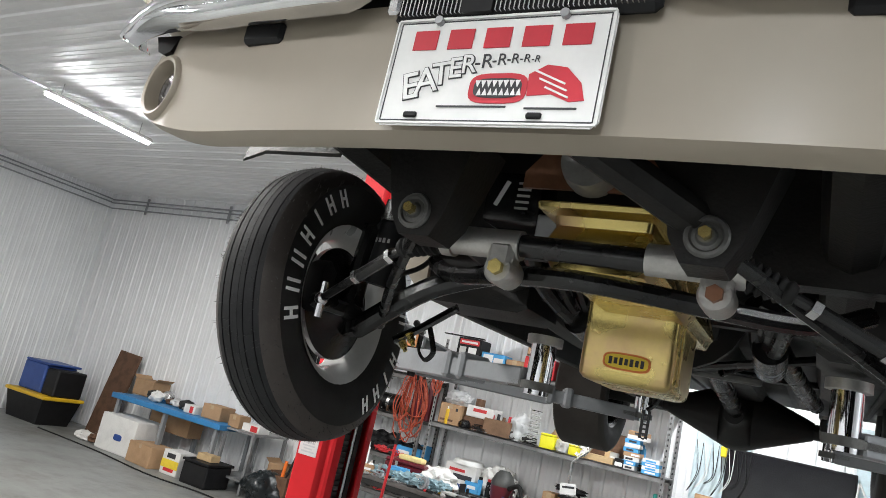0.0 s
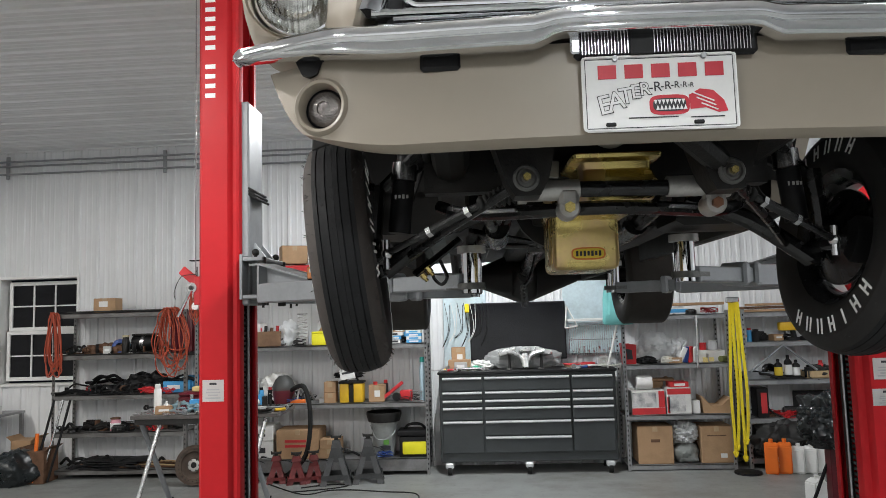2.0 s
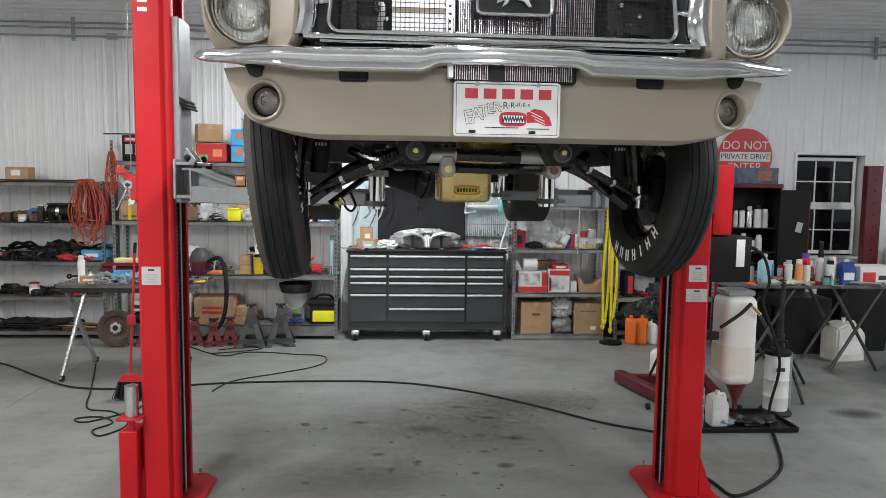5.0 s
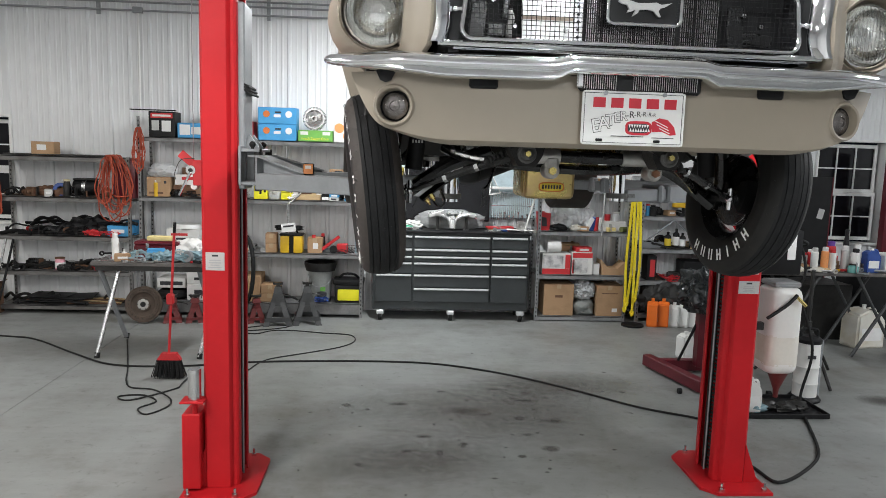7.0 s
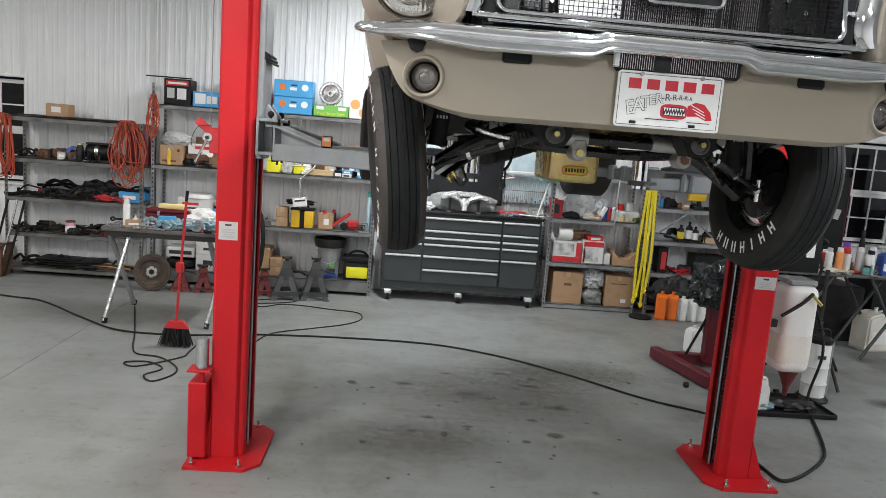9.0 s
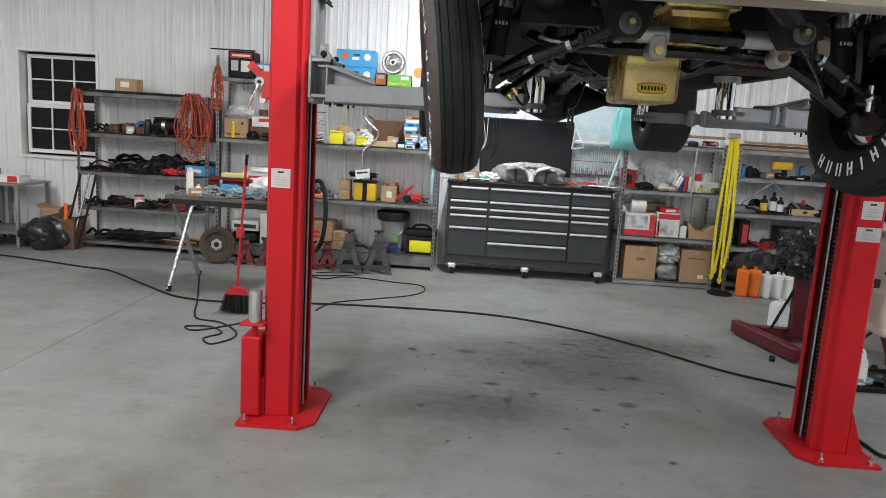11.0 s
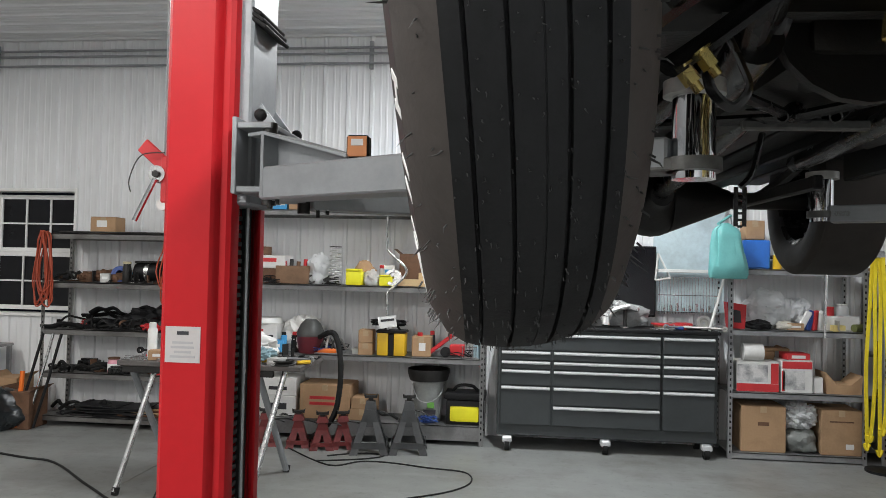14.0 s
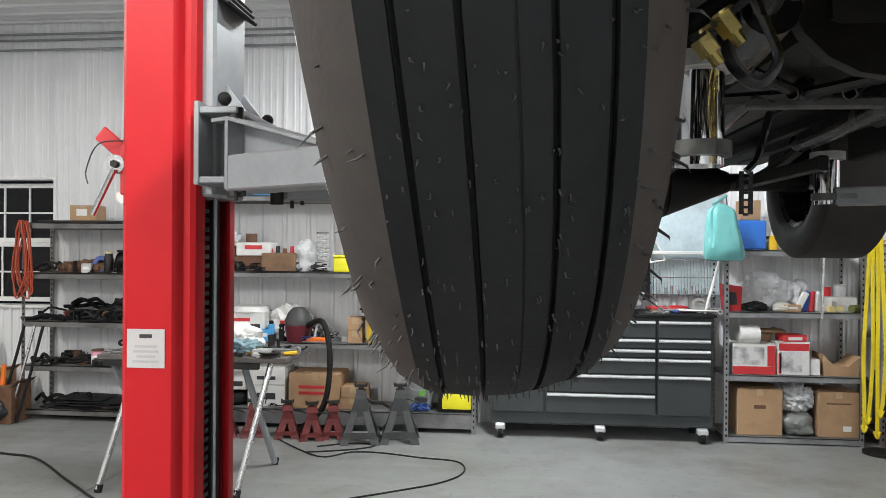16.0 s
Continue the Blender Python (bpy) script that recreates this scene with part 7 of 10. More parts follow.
for x, w, h in ((-2.55, 0.15, 0.15), (-2.26, 0.12, 0.10)):
    b = thing("yellow_box", (x, 7.24, 1.366), "bright yellow plastic parts case on a shelf", "case", "yellow cases")
    part("body", box(bmn(), (x, 7.26, 1.367 + h * 0.42), (w, 0.14, h * 0.82), bev=0.012, seg=2), mat("bright_yellow", (0.80, 0.74, 0.02), 0.45, 0, 0.06, 8), b)
    part("lid", box(bmn(), (x - 0.01, 7.25, 1.367 + h * 0.91), (w * 0.86, 0.13, h * 0.16), bev=0.008), mat("bright_yellow", (0.80, 0.74, 0.02)), b)
blob("paper_bag", -2.50, 7.40, 1.367, 0.2, 0.14, 0.24, M_CARD, "brown paper bag on a shelf", "bag", 27, 0.3, 6)
blob("plastic_bag", -2.40, 7.27, 1.367, 0.16, 0.14, 0.15, M_FILM, "clear plastic bag of small parts on a shelf", "bag", 28, 0.4, 8)
carton(-2.34, -2.22, 7.38, 7.5, 1.367, 1.55, "white and blue retail box on a shelf", M_WHITEBOX, tape=False, prints=[(0, 0.7, 0.6, 0.2, M_BLUEBOX)])
carton(-2.17, -1.76, 7.36, 7.56, 1.367, 1.66, "open brown carton leaning back on a shelf", M_RUST, tape=False, open_=True)
solo("wood_block", box(bmn(), (-2.03, 7.25, 1.40), (0.31, 0.08, 0.062), bev=0.004), M_WOOD, "pale pine block on a shelf", "wood", (-2.03, 7.25, 1.367))
solo("wood_block", box(bmn(), (-1.95, 7.30, 1.43), (0.06, 0.06, 0.12), bev=0.004), M_WOOD, "upright pale pine block on a shelf", "wood", (-1.95, 7.3, 1.367))
carton(-1.86, -1.77, 7.20, 7.32, 1.367, 1.44, "small black and white box on a shelf", M_BLACK, tape=False, prints=[(0, 0.35, 0.8, 0.5, M_LABEL)])
rnd = random.Random(31)
for i in range(9):
    w_ = rnd.uniform(0.13, 0.19)
    x_ = -1.80 + rnd.uniform(0, 0.03)
    carton(x_, x_ + w_, 7.21, 7.34, 1.3675 + i * 0.040, 1.404 + i * 0.040, "small parts box in a leaning stack on a shelf", (M_WHITEBOX, M_BLUEBOX, M_WHITEBOX, M_CARD, M_BLUEBOX)[i % 5], tape=False, turn=rnd.uniform(-4, 4), prints=[(rnd.uniform(-0.2, 0.2), 0.5, 0.5, 0.5, M_INK if i % 2 == 0 else M_LABEL)], group="parts boxes")
for i in range(4):
    carton(-1.60, -1.44, 7.20, 7.32, 1.3675 + i * 0.034, 1.399 + i * 0.034, "flat blue and white parts box on a shelf", M_WHITEBOX if i % 2 else M_BLUEBOX, tape=False, turn=3 - 2 * i, prints=[(0, 0.5, 0.6, 0.5, M_BLUEBOX if i % 2 else M_LABEL)], group="parts boxes")
bottle(-1.66, 7.42, 1.367, 0.03, 0.28, M_BLUEBOX, "tall blue squeeze bottle on a shelf", M_WHITEPL)
# bent bright pipe hung before the shelves with its tag
pipe = thing("bent_pipe", (-2.2, 7.12, 0.98), "bent bright metal pipe hung with a paper tag", "pipe")
part("pipe", tube(bmn(), [(-2.24, 7.12, 1.98), (-2.24, 7.12, 1.75), (-2.22, 7.12, 1.67), (-2.08, 7.12, 1.54), (-2.08, 7.12, 1.46), (-2.22, 7.12, 1.32), (-2.23, 7.12, 1.24), (-2.22, 7.12, 0.99)], 0.012, n=8), M_SILVER, pipe)
part("tag", box(bmn(), (-2.22, 7.10, 1.06), (0.16, 0.002, 0.10), rot=rot3(0, -8, 0)), M_LABEL, pipe)
part("tag_print", box(bmn(), (-2.22, 7.098, 1.075), (0.12, 0.002, 0.02), rot=rot3(0, -8, 0)), M_INK, pipe)
# work shelf
for z in (0.752, 0.862):
    carton(-2.50, -2.37, 7.20, 7.36, z, z + 0.108, "small brown carton stacked on a shelf", turn=2)
blob("black_cloth", -2.24, 7.25, 1.013, 0.30, 0.16, 0.07, M_BLACK, "crumpled black cloth on a tool case", "rag", 201, 0.5, 10)
tray_ = thing("parts_tray", (-2.78, 7.28, 0.752), "grey tray of dark metal parts on a shelf", "tray")
part("base", box(bmn(), (-2.78, 7.28, 0.757), (0.27, 0.2, 0.01), bev=0.002), M_SHELF, tray_)
for k in range(5):
    part("part", tube(bmn(), [(-2.89 + 0.05 * k, 7.2, 0.775), (-2.88 + 0.05 * k, 7.27, 0.86 + 0.02 * (k % 3)), (-2.82 + 0.045 * k, 7.34, 0.78)], 0.011, n=7), M_DARKSTEEL if k % 2 else M_ALU, tray_)
tb = thing("yellow_tool_case", (-2.2, 7.25, 0.752), "yellow and black tool case on a shelf", "tool case")
for dx in (-0.075, 0.075):
    part("half", box(bmn(), (-2.20 + dx, 7.25, 0.855), (0.10, 0.15, 0.20), bev=0.012, seg=2), M_YELLOW, tb)
part("spine", box(bmn(), (-2.20, 7.25, 0.85), (0.05, 0.13, 0.19), bev=0.006), M_BLACK, tb)
part("lid", box(bmn(), (-2.20, 7.25, 0.967), (0.27, 0.16, 0.025), bev=0.008), M_BLACK, tb)
part("handle", tube(bmn(), [(-2.27, 7.25, 0.975), (-2.24, 7.25, 1.01), (-2.16, 7.25, 1.01), (-2.13, 7.25, 0.975)], 0.01, n=6), M_BLACK, tb)
carton(-2.02, -1.85, 7.22, 7.42, 0.752, 0.925, "brown carton with a white label on a shelf", prints=[(0.05, 0.5, 0.35, 0.4, M_LABEL)])
jk = thing("red_jack", (-1.74, 7.26, 0.752), "small red hand jack with a black wheel on a shelf", "tool")
part("beam", box(bmn(), (-1.76, 7.24, 0.87), (0.27, 0.03, 0.035), rot=rot3(0, -38, 0), bev=0.005), M_TOOLRED, jk)
part("block", box(bmn(), (-1.62, 7.28, 0.815), (0.13, 0.1, 0.10), bev=0.008), M_TOOLRED, jk)
part("wheel", cyl(bmn(), (-1.72, 7.22, 0.80), (-1.72, 7.25, 0.80), 0.045, n=18), M_BLACK, jk)
rk = thing("wire_rack", (-1.5, 7.27, 0.752), "small wire rack with bits on a shelf", "rack")
for i in range(5):
    part("wire", cyl(bmn(), (-1.57 + i * 0.03, 7.22, 0.753), (-1.57 + i * 0.03, 7.22, 0.86), 0.003, n=6), M_CHROME2, rk)
for z in (0.76, 0.85):
    part("rail", cyl(bmn(), (-1.58, 7.22, z), (-1.44, 7.22, z), 0.003, n=6), M_CHROME2, rk)
part("tray", box(bmn(), (-1.51, 7.27, 0.757), (0.15, 0.1, 0.006)), M_CHROME2, rk)
bottle(-1.44, 7.26, 0.752, 0.036, 0.46, mat("pale_blue_can", (0.45, 0.60, 0.68), 0.35, 0.2), "tall pale blue tube with a teal cap on a shelf", mat("teal_cap", (0.03, 0.30, 0.26), 0.5), 0.7)
# left half of the work shelf: white sack, shop vacuum, tyre iron
blob("white_sack", -3.05, 7.40, 0.752, 0.36, 0.3, 0.34, M_WHITEBOX, "white plastic sack on a shelf", "bag", 31, 0.4, 13, sub=5)
carton(-3.62, -3.25, 7.22, 7.5, 0.752, 1.0, "white box with black and red lettering bars", M_WHITEBOX, tape=False, prints=[(-0.1, 0.75, 0.5, 0.12, M_REDBOX), (0.1, 0.5, 0.6, 0.2, M_INK)], open_=False)
solo("plastic_disc", cyl(bmn(), (-3.42, 7.36, 1.005), (-3.42, 7.36, 1.05), 0.17, 0.15, n=28), M_WHITEPL, "white round pail lid on a box", "lid", (-3.42, 7.36, 1.0))
M_STANDGREY0 = mat("dark_grey_plastic", (0.06, 0.062, 0.06), 0.5, 0, 0.2, 8)
vac = thing("shop_vacuum", (-2.95, 7.26, 0.752), "dark red bucket vacuum with grey top on a shelf", "vacuum")
part("drum", lathe(bmn(), [(0, 0.752), (0.10, 0.752), (0.12, 0.86), (0.12, 0.90), (0, 0.90)], Matrix.Translation((-2.95, 7.26, 0)), 24), M_MAROON, vac)
part("head", lathe(bmn(), [(0.122, 0.90), (0.122, 0.94), (0.09, 1.01), (0.05, 1.05), (0, 1.05)], Matrix.Translation((-2.95, 7.26, 0)), 24), M_STANDGREY0, vac)
solo("black_hose", tube(bmn(), [(-2.85, 7.2, 0.90), (-2.68, 7.05, 0.95), (-2.60, 6.98, 0.75), (-2.60, 6.97, 0.45), (-2.66, 6.95, 0.22), (-2.85, 6.92, 0.05), (-2.95, 6.9, 0.03)], 0.024, n=10), M_BLACKRUB, "black vacuum hose hanging to the floor", "hose", (-2.6, 6.98, 0))
carton(-2.56, -2.48, 7.24, 7.34, 0.752, 0.80, "small grey parts box on a shelf", M_LABEL2, tape=False)
solo("orange_drill", box(bmn(), (-2.78, 7.21, 0.775), (0.17, 0.05, 0.045), bev=0.014, seg=2), M_ORANGE2, "orange hand tool lying on a shelf", "tool", (-2.78, 7.21, 0.752))
# lowest shelf and floor before it
carton(-3.02, -2.56, 7.20, 7.54, 0.172, 0.475, "brown carton with red printed lines on the lowest shelf", prints=[(-0.05, 0.62, 0.5, 0.09, M_REDBOX), (-0.05, 0.45, 0.5, 0.09, M_REDBOX)])
for i, z in enumerate((0.172, 0.272)):
    carton(-2.56 + 0.01 * i, -2.34, 7.20, 7.42, z, z + 0.098, "flat brown carton stacked on the lowest shelf")
carton(-3.40, -3.06, 7.22, 7.5, 0.172, 0.36, "white decorated carton on the lowest shelf", M_WHITEBOX, tape=False, prints=[(0, 0.5, 0.5, 0.3, M_INK)], group="white cartons")
carton(-3.40, -3.06, 7.22, 7.5, 0.364, 0.52, "white decorated carton stacked on another", M_WHITEBOX, tape=False, prints=[(0, 0.4, 0.5, 0.2, M_INK)], group="white cartons")
bk = thing("bucket", (-1.88, 7.36, 0.172), "grey-white plastic pail with green print on the lowest shelf", "bucket")
part("body", lathe(bmn(), [(0, 0.172), (0.115, 0.172), (0.14, 0.50), (0.146, 0.51), (0.146, 0.53), (0.135, 0.53)], Matrix.Translation((-1.88, 7.36, 0)), 28), mat("frosty_plastic", (0.33, 0.345, 0.335), 0.35, 0, 0.25, 6), bk)
part("print", box(bmn(), (-1.84, 7.222, 0.33), (0.06, 0.004, 0.05)), M_GREENBOX, bk)
part("print", box(bmn(), (-1.85, 7.224, 0.27), (0.11, 0.004, 0.04)), M_INK, bk)
part("bail", tube(bmn(), [(-2.02, 7.30, 0.50), (-1.95, 7.21, 0.38), (-1.85, 7.20, 0.36), (-1.76, 7.24, 0.42), (-1.735, 7.33, 0.50)], 0.004, n=6), M_CONDUIT, bk)
solo("dark_pan", lathe(bmn(), [(0, 0.53), (0.17, 0.53), (0.19, 0.60), (0.19, 0.63), (0.18, 0.63), (0.16, 0.54), (0, 0.54)], Matrix.Translation((-1.88, 7.36, 0.004)), 28), M_DARKSTEEL, "dark round drain pan resting on a pail", "pan", (-1.88, 7.36, 0.53))
bc = thing("bulb_case", (-1.54, 7.32, 0.172), "black and yellow tool crate on the lowest shelf", "tool case")
part("body", box(bmn(), (-1.54, 7.32, 0.28), (0.32, 0.24, 0.21), bev=0.012, seg=2), M_BLACK, bc)
part("yellow_front", box(bmn(), (-1.54, 7.197, 0.27), (0.25, 0.012, 0.13), bev=0.012, seg=2), mat("bright_yellow", (0.80, 0.74, 0.02)), bc)
part("tray", box(bmn(), (-1.54, 7.32, 0.42), (0.36, 0.26, 0.06), bev=0.015, seg=2), M_BLACK, bc)
part("grip", tube(bmn(), [(-1.66, 7.32, 0.44), (-1.60, 7.30, 0.50), (-1.48, 7.30, 0.50), (-1.42, 7.32, 0.44)], 0.014, n=6), M_BLACK, bc)
M_STANDGREY = mat("worn_dark_grey_enamel", (0.058, 0.06, 0.062), 0.5, 0.2, 0.25, 12, 0.1)
M_STANDRED = mat("worn_dark_red_enamel", (0.13, 0.016, 0.016), 0.5, 0, 0.3, 12, 0.1)
for x, y in ((-2.295, 6.84), (-1.98, 6.90)):
    jack_stand(x, y, 0.47, M_STANDGREY, "dark grey steel jack stand on the floor", 8)
for x, y in ((-3.46, 6.88), (-3.22, 6.90), (-2.93, 6.90), (-2.71, 6.86), (-2.55, 6.93)):
    jack_stand(x, y, 0.30, M_STANDRED, "dull red jack stand on the floor", 14)
# flywheel leaning at the floor
fw = thing("flywheel", (-3.76, 6.9, 0), "rusty brown clutch flywheel leaning on the shelving", "car part")
m_ = Matrix.Translation((-3.742, 6.80, 0.208)) @ rot3(80, 0, 0).to_4x4()
part("disc", lathe(bmn(), [(0.034, 0.03), (0.075, 0.034), (0.08, 0.018), (0.11, 0.014), (0.128, 0.02), (0.135, 0.034), (0.172, 0.036), (0.176, 0.026), (0.198, 0.026), (0.20, 0.0), (0.19, -0.03), (0.034, -0.03)], m_, 48, close=True), mat("dark_rusted_iron", (0.085, 0.06, 0.045), 0.6, 0.3, 0.3, 14, 0.1), fw)
part("hub_face", lathe(bmn(), [(0.03, 0.036), (0.055, 0.037), (0.062, 0.034)], m_, 24), M_ALU, fw)
part("bore", cyl(bmn(), m_ @ Vector((0, 0, 0.0)), m_ @ Vector((0, 0, 0.028)), 0.033, n=20), M_BLACK, fw)
for k in range(6):
    a = k * math.pi / 3
    part("bolt", cyl(bmn(), m_ @ Vector((0.058 * math.cos(a), 0.058 * math.sin(a), 0.02)), m_ @ Vector((0.058 * math.cos(a), 0.058 * math.sin(a), 0.042)), 0.008, n=6), M_DARKSTEEL, fw)
for k in range(24):
    a = k * math.pi / 12
    part("rim_hole", cyl(bmn(), m_ @ Vector((0.155 * math.cos(a), 0.155 * math.sin(a), 0.03)), m_ @ Vector((0.155 * math.cos(a), 0.155 * math.sin(a), 0.0375)), 0.006, n=6), M_BLACK, fw)
solo("black_tyre_tube", lathe(bmn(), [(0.15, 0.0), (0.19, 0.04), (0.19, 0.08), (0.15, 0.11), (0.12, 0.08), (0.12, 0.04)], Matrix.Translation((-3.58, 7.38, 0.172)), 28, close=True), M_BLACKRUB, "black rubber ring on the lowest shelf", "car part", (-3.58, 7.38, 0.172))
carton(-3.74, -3.42, 7.24, 7.52, 0.31, 0.42, "white box with black print on the lowest shelf", M_WHITEBOX, tape=False, prints=[(0, 0.5, 0.8, 0.4, M_INK)])
coil("cord_coil", -3.86, 7.12, 2.13, 0.15, 0.52, M_HOSE, "thin red cord coil hung on the upright", 9, 0.005, 9, 0.03)
# red lock release with pulley and crank on the outer side of the western post
wn = thing("lock_release", (-2.12, 2.95, 1.6), "red lock release with pulley and bright lever on the lift post", "lever")
WX, WY = -2.145, 2.95
part("plate", box(bmn(), (WX - 0.02, WY, 1.872), (0.11, 0.012, 0.045), rot=rot3(0, 40, 0), bev=0.003), M_TOOLRED, wn)
part("bracket", box(bmn(), (WX + 0.045, WY, 1.80), (0.07, 0.05, 0.14), bev=0.004), M_TOOLRED, wn)
part("pulley", cyl(bmn(), (WX, WY - 0.03, 1.815), (WX, WY + 0.02, 1.815), 0.026, n=20), M_SILVER, wn)
part("pulley_bolt", cyl(bmn(), (WX, WY - 0.04, 1.815), (WX, WY - 0.03, 1.815), 0.011, n=6), M_DARKSTEEL, wn)
part("lever", tube(bmn(), [(WX, WY - 0.035, 1.80), (WX - 0.035, WY - 0.035, 1.73), (WX - 0.062, WY - 0.035, 1.675)], 0.008, n=8), M_CHROME, wn)
part("roller", cyl(bmn(), (WX + 0.015, WY - 0.02, 1.725), (WX + 0.015, WY + 0.02, 1.725), 0.018, n=14), M_WHITEPL, wn)
part("cable", cyl(bmn(), (WX + 0.01, WY, 1.84), (WX + 0.01, WY, 3.5), 0.003, n=6), M_CONDUIT, wn)
part("loose_wire", tube(bmn(), [(WX + 0.02, WY - 0.02, 1.88), (WX - 0.05, WY - 0.03, 1.87), (WX - 0.085, WY - 0.03, 1.80), (WX - 0.08, WY - 0.03, 1.76)], 0.002, n=5), M_DARKSTEEL, wn)

# ---- portable work bench on folding legs ----
wb = thing("folding_workbench", (-3.35, 5.75, 0), "folding workbench with crossed steel legs and a cluttered top", "workbench")
part("top", box(bmn(), (-3.14, 5.80, 0.855), (1.28, 0.55, 0.035), bev=0.005), mat("worn_grey_board", (0.11, 0.10, 0.095), 0.6, 0, 0.3, 8, 0.1), wb)
for dx in (0.0, 0.92):
    part("silver_leg", tube(bmn(), [(-3.705 + dx, 5.42, 0.02), (-3.56 + dx, 5.66, 0.84)], 0.020, n=10, smooth=0), M_SILVER, wb, "bare steel tube leg")
    part("leg", tube(bmn(), [(-3.70 + dx, 6.14, 0.02), (-3.78 + dx, 5.72, 0.80)], 0.024, n=10, smooth=0), M_GREY, wb)
    for q in ((-3.705 + dx, 5.42), (-3.70 + dx, 6.14)):
        part("foot", cyl(bmn(), (*q, 0.0), (q[0] + 0.006, q[1] + 0.012, 0.05), 0.024, n=10), M_BLACKRUB, wb)
part("rail", box(bmn(), (-3.22, 5.56, 0.815), (1.06, 0.03, 0.05), bev=0.004), M_DARKSTEEL, wb)
ZT = 0.874
bx = thing("red_toolbox", (-3.25, 5.9, ZT), "dark red steel toolbox on the workbench", "toolbox")
part("body", box(bmn(), (-3.28, 5.92, ZT + 0.06), (0.42, 0.2, 0.12), bev=0.008), M_MAROON, bx)
part("lid", box(bmn(), (-3.28, 5.92, ZT + 0.14), (0.42, 0.21, 0.035), bev=0.012), M_MAROON, bx)
part("clasp", box(bmn(), (-3.36, 5.815, ZT + 0.115), (0.03, 0.01, 0.05)), M_CHROME2, bx)
solo("yellow_sponge", box(bmn(), (-3.26, 5.90, ZT + 0.182), (0.24, 0.1, 0.045), bev=0.015, seg=2), mat("cream_foam", (0.74, 0.60, 0.27), 0.8), "cream yellow foam block on a toolbox", "sponge", (-3.26, 5.9, ZT + 0.16))
for i in range(6):
    blob("shop_rag", -3.36 + 0.105 * i, 5.65 + 0.04 * (i % 2), ZT, 0.19, 0.15, 0.10, M_RAG, "crumpled blue-grey shop rag on the workbench", "rag", 50 + i, 0.6, 12, "rags")
blob("white_cloth", -2.98, 5.92, ZT, 0.34, 0.26, 0.19, M_WHITEBOX, "crumpled white cloth on the workbench", "rag", 56, 0.45, 8)
can(-3.60, 5.66, ZT, 0.032, 0.25, M_WHITEPL, "white spray can on the workbench")
bottle(-3.52, 5.66, ZT, 0.025, 0.10, M_WHITEPL, "small white bottle on the workbench")
blob("small_motor", -3.36, 5.62, ZT, 0.1, 0.1, 0.09, M_MAROON, "dark red small motor on the workbench", "car part", 58, 0.2, 8)
for i, m in enumerate((M_SILVER, M_ORANGE2, M_DARKSTEEL, M_SILVER, M_DARKSTEEL, M_TOOLRED)):
    solo("hand_tool", box(bmn(), (-3.52 + 0.13 * i, 5.58 + 0.02 * (i % 3), ZT + 0.009), (0.17, 0.022, 0.016), rot=rz(-30 + 23 * i), bev=0.004), m, "hand tool lying on the workbench", "tool", (-3.5 + 0.13 * i, 5.58, ZT), "hand tools")
# broom
br = thing("broom", (-2.87, 4.85, 0), "broom with red handle and black bristles, standing", "broom")
part("handle", cyl(bmn(), (-2.885, 4.86, 0.20), (-2.822, 4.86, 1.24), 0.011, n=10), M_TOOLRED, br)
part("grip", cyl(bmn(), (-2.822, 4.86, 1.235), (-2.815, 4.86, 1.32), 0.013, n=10), M_BLACK, br)
part("latch", box(bmn(), (-2.862, 4.855, 0.68), (0.06, 0.05, 0.09), bev=0.01), M_TOOLRED, br)
part("head", prism(bmn(), [(-0.06, 0.22), (0.06, 0.22), (0.10, 0.16), (-0.10, 0.16)], Matrix(((1, 0, 0, -2.88), (0, 0, 1, 4.83), (0, 1, 0, 0), (0, 0, 0, 1))), 0.05), M_TOOLRED, br)
rnd = random.Random(15)
bm = bmn()
for k in range(240):
    u_, v_ = rnd.uniform(-1, 1), rnd.uniform(-1, 1)
    tube(bm, [(-2.885 + 0.095 * u_, 4.855 + 0.022 * v_, 0.165), (-2.885 + 0.135 * u_ + 0.01 * rnd.uniform(-1, 1), 4.855 + 0.05 * v_, 0.004 + 0.02 * rnd.random() * abs(u_))], 0.0028, n=4, smooth=0)
tagged(part("bristle", bm, M_BLACK, br, "black bristles"), kind="stuff")

# ---- cords on the floor ----
def cord(pts, r, label, name="extension_cord"):
    return solo(name, tube(bmn(), [(x, y, r + 0.0005) for x, y in pts], r, n=7, smooth=5), M_BLACKRUB, label, "cord", (*pts[0], 0), "floor cords")


cord([(-9.6, 6.55), (-8.2, 6.5), (-7.0, 6.35), (-6.0, 6.42), (-4.93, 6.14), (-4.55, 6.03), (-3.95, 5.53), (-3.47, 5.19), (-2.88, 5.17), (-2.26, 5.32), (-1.40, 5.38), (-0.66, 5.33), (-0.06, 5.06), (0.46, 4.65), (0.94, 4.19), (1.35, 3.93), (1.45, 3.7), (1.30, 3.45), (1.26, 3.32)], 0.009, "thick black cord trailing across the concrete")
cord([(-3.0, 6.82), (-2.52, 6.36), (-2.3, 6.5), (-2.07, 6.51), (-1.75, 6.42), (-1.46, 6.35), (-1.40, 6.1), (-1.54, 5.86), (-1.84, 5.64), (-2.17, 5.40), (-2.27, 5.08)], 0.006, "thin black cord looping on the concrete")
cord([(-2.6, 6.62), (-2.35, 6.75), (-2.15, 6.72), (-2.25, 6.6), (-2.5, 6.5), (-2.65, 6.46)], 0.006, "short black cord loop on the concrete")
